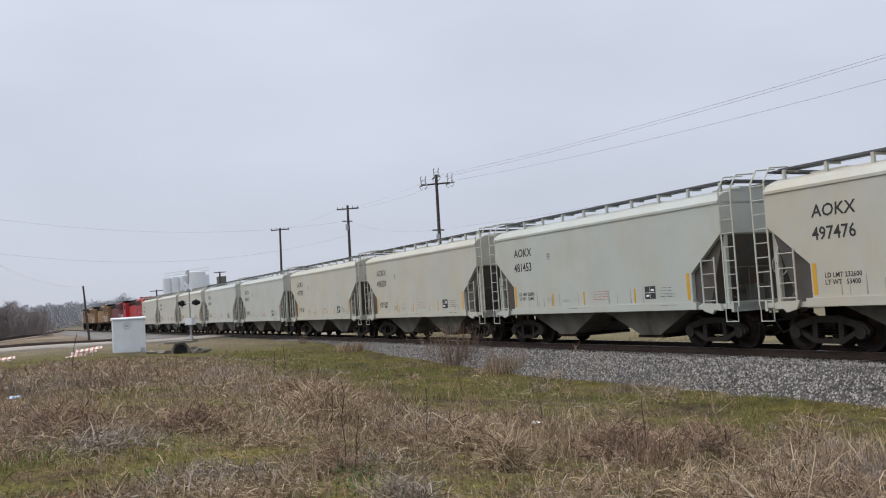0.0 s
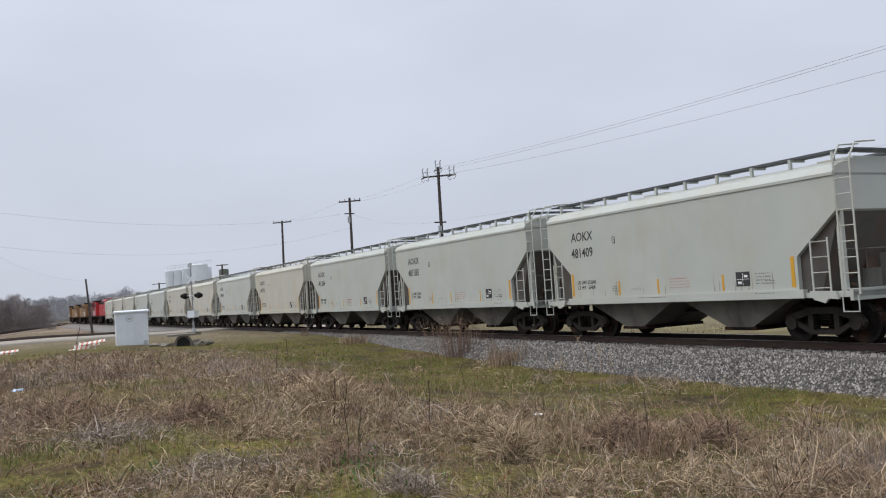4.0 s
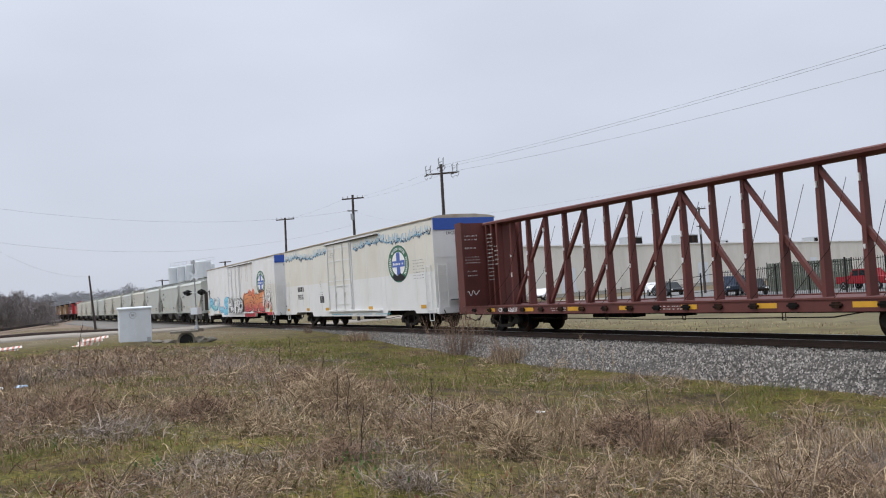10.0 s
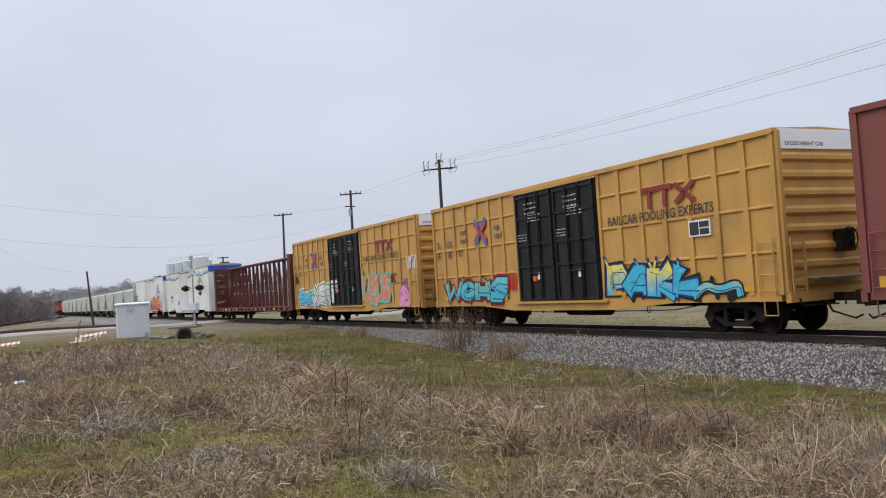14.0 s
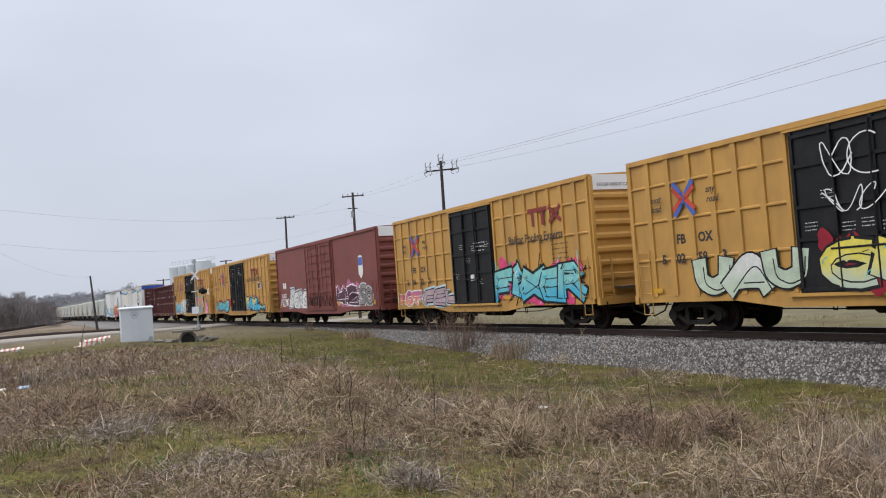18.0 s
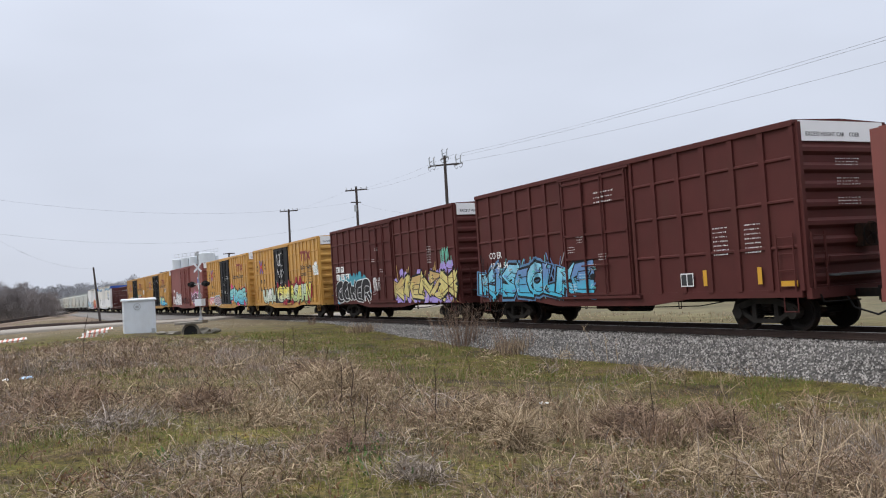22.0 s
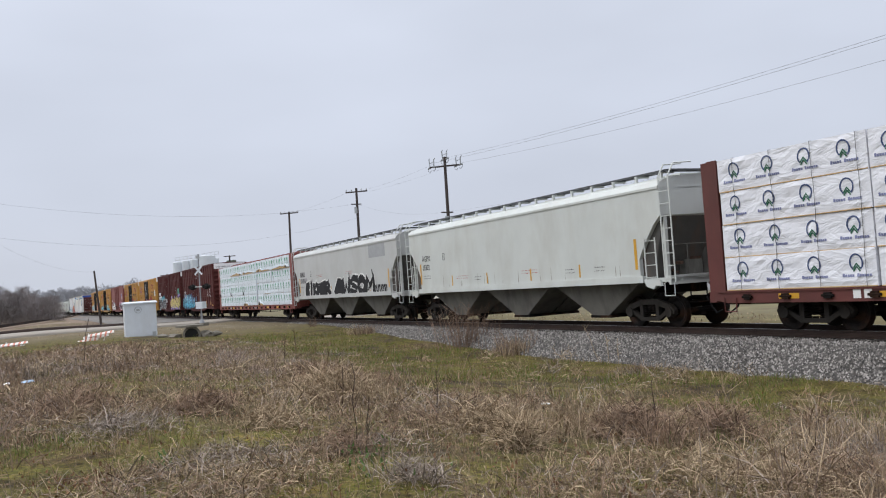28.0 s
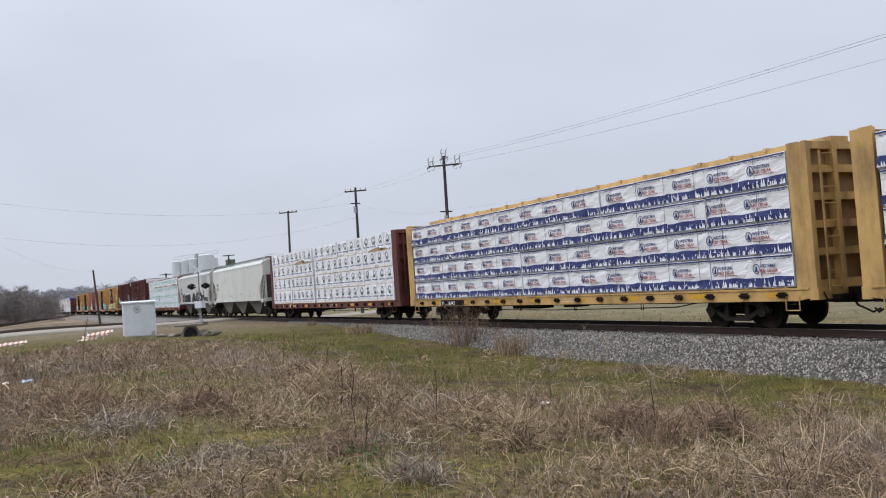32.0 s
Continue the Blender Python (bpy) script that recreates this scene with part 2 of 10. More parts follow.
def lathe(bm, profile, sides, axis="z", centre=(0, 0, 0)):
    """Turns (radius, height) points about an axis."""
    rings = []
    for r, h in profile:
        ring = []
        for k in range(sides):
            a = 2 * math.pi * k / sides
            c, s = r * math.cos(a), r * math.sin(a)
            v = {"z": (c, s, h), "y": (c, h, s), "x": (h, c, s)}[axis]
            ring.append(bm.verts.new(Vector(v) + Vector(centre)))
        rings.append(ring)
    for a, b in zip(rings, rings[1:]):
        for k in range(sides):
            bm.faces.new((a[k], a[(k + 1) % sides], b[(k + 1) % sides], b[k]))
    if profile[0][0] > 1e-6:
        bm.faces.new(rings[0][::-1])
    if profile[-1][0] > 1e-6:
        bm.faces.new(rings[-1])


def mesh_of(name, bm, mat, smooth=False):
    bmesh.ops.recalc_face_normals(bm, faces=bm.faces)
    me = bpy.data.meshes.new(name)
    bm.to_mesh(me)
    bm.free()
    me.materials.append(mat)
    if smooth:
        for p in me.polygons:
            p.use_smooth = True
    return me


def part(name, bm, mat, parent, label="", smooth=False):
    """Links a bmesh as ONE mesh object under a thing or a part."""
    ob = new(name, mesh_of(name, bm, mat, smooth))
    ob.parent = parent
    return tagged(ob, label)


def single(name, bm, mat, m=None, label="", category="", group="", kind="", smooth=False):
    ob = new(name, mesh_of(name, bm, mat, smooth))
    if m is not None:
        ob.matrix_basis = m
    return tagged(ob, label, category, group, kind)


def thing(name, label, category, group="", m=None, kind=""):
    ob = new(name)
    ob.empty_display_size = 0.3
    if m is not None:
        ob.matrix_basis = m
    return tagged(ob, label, category, group, kind)


def made(*boxes):
    bm = bmesh.new()
    for b in boxes:
        box(bm, *b)
    return bm


def lettering(name, words, size, mat, parent, m, label="", align="LEFT", squeeze=1.0, shear=0.0, gap=1.0, bold=0.012):
    """Words in the built-in font, 2 mm thick, lying in the plane of the pose m."""
    cu = bpy.data.curves.new(name, "FONT")
    cu.offset = bold * size
    cu.body, cu.size, cu.align_x, cu.extrude, cu.resolution_u, cu.shear, cu.space_character = words, size, align, 0.001, 2, shear, gap
    tmp = bpy.data.objects.new(name, cu)
    me = bpy.data.meshes.new_from_object(tmp)
    bpy.data.objects.remove(tmp)
    bpy.data.curves.remove(cu)
    me.materials.clear()
    me.materials.append(mat)
    me.transform(Matrix.Diagonal((squeeze, 1, 1, 1)))
    ob = new(name, me)
    ob.parent = parent
    ob.matrix_basis = m
    return tagged(ob, label)


def side(x, z, y=-1.6):
    """A pose on a vehicle's side that faces the camera: words run towards +x and stand upright."""
    return pose(x, y, z, 90)


def bars(name, rows, mat, parent, m, label=""):
    """Unreadable small print: rows of (x, z, width, height) as thin bars in the plane of m."""
    bm = bmesh.new()
    for x, z, w, h in rows:
        box(bm, x, x + w, z, z + h, -0.001, 0.001)
    ob = part(name, bm, mat, parent, label)
    ob.matrix_basis = m
    return ob


def print_block(rng, w, h, lines, fill=0.85):
    """Bars for a block of small print of w by h metres."""
    out, step = [], h / lines
    for i in range(lines):
        x = 0.0
        while x < w * fill:
            ww = min(rng.choice((0.02, 0.03, 0.045, 0.06)) * w, w - x)
            out.append((x, h - (i + 1) * step + step * 0.3, ww, step * rng.uniform(0.2, 0.3)))
            x += ww + rng.choice((0.03, 0.04, 0.09)) * w
    return out

# ---- the line of the track ----
TRACK_Y = 18.04


def bend(s):
    """Where the track's centre line lies at s metres along it: it runs straight and bends very slowly to the south in the distance."""
    u = max(0.0, 23.3 - s)
    k = 5.0e-5
    off = k * u ** 3 / 360.0 if u < 60 else k * 600 + k * 30 * (u - 60) + k * (u - 60) ** 2 / 2
    turn = k * u * u / 120 if u < 60 else k * (u - 30)
    return s, TRACK_Y - off, turn


def ease(a, b, v):
    v = min(1.0, max(0.0, (v - a) / (b - a)))
    return v * v * (3 - 2 * v)


def ground_z(x, y):
    """Height of the ground; the rail heads of the main track are at zero."""
    drop = 1.0 - 0.62 * ease(22, 52, -x)
    yt = bend(x)[1]
    near = 0.16 - 0.98 * drop * ease(1.0, 14.5, y)
    far = -0.82 + 0.38 * ease(26, 60, y)
    z = near + (far - near) * ease(-1.0, 4.0, y - yt)
    if -95 < x < 40 and -12 < y < 16:
        z += 0.05 * noise.noise((x * 0.5, y * 0.5, 3)) + 0.035 * noise.noise((x * 1.6, y * 1.6, 7))
    return z


# ---- ground ----
def grid_axis(parts):
    out = []
    for a, b, step in parts:
        out += list(np.arange(a, b, step))
    return out + [parts[-1][1]]


def build_ground():
    xs = grid_axis(((-2600, -400, 200), (-400, -120, 20), (-120, -60, 3), (-60, 10, 0.7), (10, 60, 5), (60, 400, 40), (400, 2600, 220)))
    ys = grid_axis(((-2600, -400, 200), (-400, -40, 30), (-40, -8, 2.5), (-8, 17, 0.7), (17, 40, 2), (40, 120, 8), (120, 400, 40), (400, 2600, 220)))
    verts = [(x, y, ground_z(x, y)) for y in ys for x in xs]
    w = len(xs)
    faces = [(j * w + i, j * w + i + 1, (j + 1) * w + i + 1, (j + 1) * w + i) for j in range(len(ys) - 1) for i in range(w - 1)]
    me = bpy.data.meshes.new("ground")
    me.from_pydata(verts, [], faces)
    for p in me.polygons:
        p.use_smooth = True
    me.materials.append(M["earth"])
    return tagged(new("ground", me), "uneven ground of moss, short green grass and bare soil", "ground", kind="structure")


def earth_material():
    m = bpy.data.materials.new("mossy_soil")
    m.use_nodes = True
    n, l = m.node_tree.nodes, m.node_tree.links
    b = n["Principled BSDF"]
    b.inputs["Roughness"].default_value, b.inputs["Specular IOR Level"].default_value = 0.95, 0.15
    co = n.new("ShaderNodeTexCoord")

    def nz(scale, detail=5):
        t = n.new("ShaderNodeTexNoise")
        t.inputs["Scale"].default_value, t.inputs["Detail"].default_value = scale, detail
        l.new(co.outputs["Object"], t.inputs["Vector"])
        return t.outputs["Fac"]

    def ramp(src, stops):
        r = n.new("ShaderNodeValToRGB")
        while len(r.color_ramp.elements) < len(stops):
            r.color_ramp.elements.new(0.5)
        for e, (p, c) in zip(r.color_ramp.elements, stops):
            e.position, e.color = p, (*c, 1)
        l.new(src, r.inputs[0])
        return r.outputs[0]
    patch = ramp(nz(0.45, 6), ((0.34, (0.052, 0.038, 0.026)), (0.45, (0.088, 0.074, 0.030)), (0.55, (0.098, 0.086, 0.022)), (0.66, (0.115, 0.084, 0.050))))
    clump = ramp(nz(2.3, 8), ((0.36, (0.55, 0.50, 0.48)), (0.48, (1.0, 0.97, 0.9)), (0.58, (0.92, 1.02, 0.72)), (0.68, (1.45, 1.3, 1.25))))
    fine = ramp(nz(17, 8), ((0.34, (0.42, 0.40, 0.38)), (0.5, (1.0, 1.0, 1.0)), (0.66, (1.6, 1.5, 1.4))))
    both = n.new("ShaderNodeMixRGB")
    both.blend_type = "MULTIPLY"
    both.inputs[0].default_value = 1
    l.new(patch, both.inputs[1])
    l.new(clump, both.inputs[2])
    mix = n.new("ShaderNodeMixRGB")
    mix.blend_type = "MULTIPLY"
    mix.inputs[0].default_value = 1
    l.new(both.outputs[0], mix.inputs[1])
    l.new(fine, mix.inputs[2])
    # beyond the field the soil turns to tan gravel and dead grass
    sep = n.new("ShaderNodeSeparateXYZ")
    l.new(co.outputs["Object"], sep.inputs[0])
    west = n.new("ShaderNodeMapRange")
    for i, v in ((1, -44.0), (2, -58.0), (3, 0.0), (4, 1.0)):
        west.inputs[i].default_value = v
    l.new(sep.outputs[0], west.inputs[0])
    tan = ramp(nz(0.5, 6), ((0.36, (0.155, 0.12, 0.078)), (0.5, (0.125, 0.10, 0.058)), (0.62, (0.175, 0.145, 0.10))))
    wm = n.new("ShaderNodeMixRGB")
    l.new(west.outputs[0], wm.inputs[0])
    l.new(mix.outputs[0], wm.inputs[1])
    l.new(tan, wm.inputs[2])
    l.new(wm.outputs[0], b.inputs["Base Color"])
    bp = n.new("ShaderNodeBump")
    bp.inputs["Strength"].default_value, bp.inputs["Distance"].default_value = 0.6, 0.04
    l.new(nz(14, 6), bp.inputs["Height"])
    l.new(bp.outputs[0], b.inputs["Normal"])
    return m


M["earth"] = earth_material()
ground = build_ground()


# ---- railway track ----
def ballast_material():
    m = material("crushed_grey_stone", (0.148, 0.137, 0.125), 0.9, var=0.3, scale=5, fine=16, bump=0.9, bump_scale=14)
    n, l = m.node_tree.nodes, m.node_tree.links
    b = n["Principled BSDF"]
    old = b.inputs["Base Color"].links[0].from_socket
    vo = n.new("ShaderNodeTexVoronoi")
    vo.inputs["Scale"].default_value = 13
    co = n.new("ShaderNodeTexCoord")
    l.new(co.outputs["Object"], vo.inputs["Vector"])
    sep = n.new("ShaderNodeSeparateXYZ")
    l.new(vo.outputs["Color"], sep.inputs[0])
    mr = n.new("ShaderNodeMapRange")
    mr.inputs[3].default_value, mr.inputs[4].default_value = 0.45, 1.45
    l.new(sep.outputs[0], mr.inputs[0])
    # each stone darkens to its rim: the gaps' shade is in the colour
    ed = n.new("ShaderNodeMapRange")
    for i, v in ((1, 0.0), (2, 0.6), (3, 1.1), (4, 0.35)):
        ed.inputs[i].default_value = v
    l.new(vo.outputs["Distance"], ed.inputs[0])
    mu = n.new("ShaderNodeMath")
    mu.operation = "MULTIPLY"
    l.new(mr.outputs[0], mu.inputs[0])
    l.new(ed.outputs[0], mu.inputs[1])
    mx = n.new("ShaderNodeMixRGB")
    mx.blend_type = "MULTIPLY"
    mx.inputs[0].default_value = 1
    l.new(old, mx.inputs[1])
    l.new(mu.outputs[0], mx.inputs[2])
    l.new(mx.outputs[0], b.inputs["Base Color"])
    return m


M["ballast"] = ballast_material()


def stations():
    return grid_axis(((-900, -300, 60), (-300, -80, 20), (-80, 10, 2.0), (10, 460, 45)))


def swept(name, profile, mat, label, category, rough=0.0, xs=None):
    """A profile of (sideways, height) points swept along the track's line."""
    xs = xs or stations()
    bm = bmesh.new()
    rows = []
    for x in xs:
        _, y, a = bend(x)
        rows.append([bm.verts.new((x + o * math.sin(a), y + o * math.cos(a), z + (rough * noise.noise((x * 0.9, o * 2, 1)) if rough else 0))) for o, z in profile])
    for p, q in zip(rows, rows[1:]):
        for i in range(len(profile) - 1):
            bm.faces.new((p[i], p[i + 1], q[i + 1], q[i]))
    bm.faces.new(rows[0])
    bm.faces.new(rows[-1][::-1])
    return single(name, bm, mat, None, label, category, kind="structure")


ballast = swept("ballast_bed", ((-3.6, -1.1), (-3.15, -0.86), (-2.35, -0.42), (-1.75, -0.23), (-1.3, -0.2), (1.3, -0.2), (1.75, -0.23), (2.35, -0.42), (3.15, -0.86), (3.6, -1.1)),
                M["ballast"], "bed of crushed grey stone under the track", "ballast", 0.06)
RAIL = ((-0.07, -0.17), (-0.07, -0.15), (-0.012, -0.135), (-0.012, -0.045), (-0.036, -0.035), (-0.036, -0.004), (0.036, -0.004), (0.036, -0.035), (0.012, -0.045), (0.012, -0.135), (0.07, -0.15), (0.07, -0.17))
for off in (-0.755, 0.755):
    swept("rail", [(off + o, z) for o, z in RAIL], M["rail"], "rusty brown steel rail of the main track", "rail")
    swept("rail_head", [(off - 0.03, -0.004), (off - 0.026, 0.0), (off + 0.026, 0.0), (off + 0.03, -0.004)], M["railtop"], "bright worn top of a steel rail", "rail")


def build_ties():
    tie = mesh_of("tie", made((-0.115, 0.115, -1.3, 1.3, -0.33, -0.172)), M["tie"])
    group = thing("track_ties", "dark creosoted timber ties under the main track", "ties", kind="structure")
    x = -112.0
    while x < 30:
        _, y, a = bend(x)
        o = new("tie", tie)
        o.parent = group
        o.matrix_basis = pose(x, y, random.uniform(-0.012, 0.008), 0, 0, math.degrees(a) + random.uniform(-1.5, 1.5))
        x += 0.52


build_ties()

# ---- rolling stock: shared parts ----
# A vehicle's own space: x along it, forwards is -x; the side that faces the camera is -y; rail heads at z = 0.
def truck_meshes():
    fr = bmesh.new()
    # cast side frame in outline, with its spring opening
    prism(fr, [(-1.12, 0.50), (-0.98, 0.66), (-0.36, 0.84), (0.36, 0.84), (0.98, 0.66), (1.12, 0.50), (1.08, 0.40), (0.92, 0.50), (0.34, 0.68), (-0.34, 0.68), (-0.92, 0.50), (-1.08, 0.40)], -0.07, 0.07)
    prism(fr, [(-0.92, 0.50), (-0.40, 0.20), (0.40, 0.20), (0.92, 0.50), (0.80, 0.54), (0.34, 0.31), (-0.34, 0.31), (-0.80, 0.54)], -0.065, 0.065)
    for x in (-0.36, 0.36):
        box(fr, x - 0.07, x + 0.07, -0.06, 0.06, 0.28, 0.70)
    for x in (-0.889, 0.889):
        lathe(fr, ((0.15, -0.11), (0.16, -0.02), (0.16, 0.12)), 10, "y", (x, 0, 0.457))
    frame_mesh = mesh_of("side_frame", fr, M["sideframe"])
    sp = bmesh.new()
    for x in (-0.2, 0.0, 0.2):
        for k in range(5):
            lathe(sp, ((0.07, 0.32 + 0.065 * k), (0.095, 0.335 + 0.065 * k), (0.07, 0.35 + 0.065 * k)), 6, "z", (x, 0, 0))
    spring_mesh = mesh_of("spring_group", sp, M["under"])
    wh = bmesh.new()
    for s in (-1, 1):
        lathe(wh, ((0.10, s * 0.66), (0.14, s * 0.80), (0.16, s * 0.80), (0.30, s * 0.755), (0.38, s * 0.80), (0.455, s * 0.80), (0.459, s * 0.69), (0.487, s * 0.68), (0.487, s * 0.66), (0.10, s * 0.66)), 20, "y")
    lathe(wh, ((0.085, -0.95), (0.085, 0.95)), 10, "y")
    wheel_mesh = mesh_of("wheelset", wh, M["wheel"])
    bo = made((-0.17, 0.17, -1.0, 1.0, 0.50, 0.72), (-0.35, 0.35, -0.3, 0.3, 0.72, 0.80), (-1.15, 1.15, -0.10, 0.10, 0.32, 0.40))
    bolster_mesh = mesh_of("truck", bo, M["truck"])
    return bolster_mesh, frame_mesh, spring_mesh, wheel_mesh


TRUCK = truck_meshes()
WHEELS = []


def add_truck(car, x):
    bolster, frame_mesh, spring_mesh, wheel_mesh = TRUCK
    tr = new("truck", bolster)
    tr.parent = car
    tr.matrix_basis = pose(x, 0, 0)
    tagged(tr, "grimy cast-steel four-wheel truck")
    for y in (-1.0, 1.0):
        o = new("side_frame", frame_mesh)
        o.parent = tr
        o.matrix_basis = pose(0, y, 0)
        o = tagged(new("spring_group", spring_mesh), kind="stuff")
        o.parent = tr
        o.matrix_basis = pose(0, y, 0)
    for dx in (-0.889, 0.889):
        o = new("wheelset", wheel_mesh)
        o.parent = tr
        o.matrix_basis = pose(dx, 0, 0.457)
        WHEELS.append(o)
    return tr


def add_coupler(car, half, reach):
    """Draft gear, coupler head and air hose at both ends."""
    for s in (-1, 1):
        bm = bmesh.new()
        a, b = s * half, s * (half + reach)
        box(bm, min(a, b), max(a, b), -0.11, 0.11, 0.78, 0.98)
        box(bm, min(b - s * 0.18, b + s * 0.10), max(b - s * 0.18, b + s * 0.10), -0.2, 0.17, 0.70, 1.04)
        part("coupler", bm, M["under"], car)
        bm = bmesh.new()
        path_rod(bm, [(a, -0.35, 0.85), (a + s * 0.2, -0.36, 0.55), (a + s * (reach - 0.15), -0.3, 0.38), (b, -0.22, 0.46)], 0.025)
        part("air_hose", bm, M["dark"], car)
        bm = bmesh.new()
        path_rod(bm, [(a + s * 0.12, -1.35, 0.92), (a + s * 0.16, -1.30, 0.74), (a + s * 0.18, -0.1, 0.72)], 0.02)
        part("uncoupling_lever", bm, M["under"], car)


def ladder(car, name, x0, x1, y, z0, z1, rungs, mat, across="x", r=0.013):
    """Two stiles and rungs; across x on a side, across y on an end (then x0 is the place and x1 is unused)."""
    bm = bmesh.new()
    if across == "x":
        for x in (x0, x1):
            box(bm, x - 0.02, x + 0.02, y - 0.012, y + 0.012, z0, z1)
        for k in range(rungs):
            z = z0 + 0.12 + (z1 - z0 - 0.2) * k / max(1, rungs - 1)
            rod(bm, (x0, y, z), (x1, y, z), r, 5)
    else:
        ya, yb = y
        for yy in (ya, yb):
            box(bm, x0 - 0.02, x0 + 0.02, yy - 0.025, yy + 0.025, z0, z1)
        for k in range(rungs):
            z = z0 + 0.12 + (z1 - z0 - 0.2) * k / max(1, rungs - 1)
            rod(bm, (x0, ya, z), (x0, yb, z), r, 5)
    return part(name, bm, mat, car)


def brake_wheel(car, x, y, z, mat):
    bm = bmesh.new()
    ring = [(x, y + 0.28 * math.cos(a), z + 0.28 * math.sin(a)) for a in np.linspace(0, 2 * math.pi, 15)]
    path_rod(bm, ring, 0.018, 5)
    for k in range(5):
        a = k * 2 * math.pi / 5
        rod(bm, (x, y, z), (x, y + 0.28 * math.cos(a), z + 0.28 * math.sin(a)), 0.014, 5)
    rod(bm, (x - 0.12, y, z), (x + 0.02, y, z), 0.03, 6)
    return part("brake_wheel", bm, mat, car)


def stirrups(car, xs, y, z, mat):
    for x in xs:
        bm = bmesh.new()
        path_rod(bm, [(x - 0.2, y, z), (x - 0.2, y, z - 0.36), (x + 0.2, y, z - 0.36), (x + 0.2, y, z)], 0.014, 5)
        part("stirrup_step", bm, mat, car)


def train_pipe(car, x0, x1, z=0.62, y=-1.25):
    """A thin air pipe slung under the side sill, with U-shaped hangers."""
    bm = bmesh.new()
    path_rod(bm, [(x0, y + 0.5, z + 0.15), (x0 + 0.5, y, z + 0.02), ((x0 + x1) / 2, y, z - 0.03), (x1 - 0.5, y, z + 0.03), (x1, y + 0.4, z + 0.12)], 0.016, 5)
    part("train_pipe", bm, M["under"], car)
    for k in range(4):
        x = x0 + (x1 - x0) * (0.12 + 0.25 * k)
        bm = bmesh.new()
        path_rod(bm, [(x - 0.05, y - 0.12, z + 0.32), (x - 0.05, y - 0.12, z - 0.03), (x + 0.05, y - 0.12, z - 0.03), (x + 0.05, y - 0.12, z + 0.32)], 0.012, 4)
        part("pipe_hanger", bm, M["under"], car)


def tape(car, xs, z, y, w=0.1, h=0.45, mat=None):
    """Reflector strips on the side."""
    for x in xs:
        part("reflector_strip", made((x - w / 2, x + w / 2, y - 0.004, y, z, z + h)), mat or M["reflect"], car)


# ---- graffiti ----
def stroke(bm, pts, w, d0, d1):
    """A fat painted line of width w through 2D points, between depths d0 and d1."""
    for (ax, az), (bx, bz) in zip(pts, pts[1:]):
        v = Vector((bx - ax, bz - az))
        ln = v.length
        if ln < 1e-4:
            continue
        v /= ln
        n = Vector((-v.y, v.x)) * w / 2
        e = v * w * 0.32
        prism(bm, [(ax - e.x + n.x, az - e.y + n.y), (bx + e.x + n.x, bz + e.y + n.y), (bx + e.x - n.x, bz + e.y - n.y), (ax - e.x - n.x, az - e.y - n.y)], d0, d1)


def arc(cx, cz, rx, rz, a, b, n=8):
    return [(cx + rx * math.cos(t), cz + rz * math.sin(t)) for t in np.linspace(math.radians(a), math.radians(b), n)]


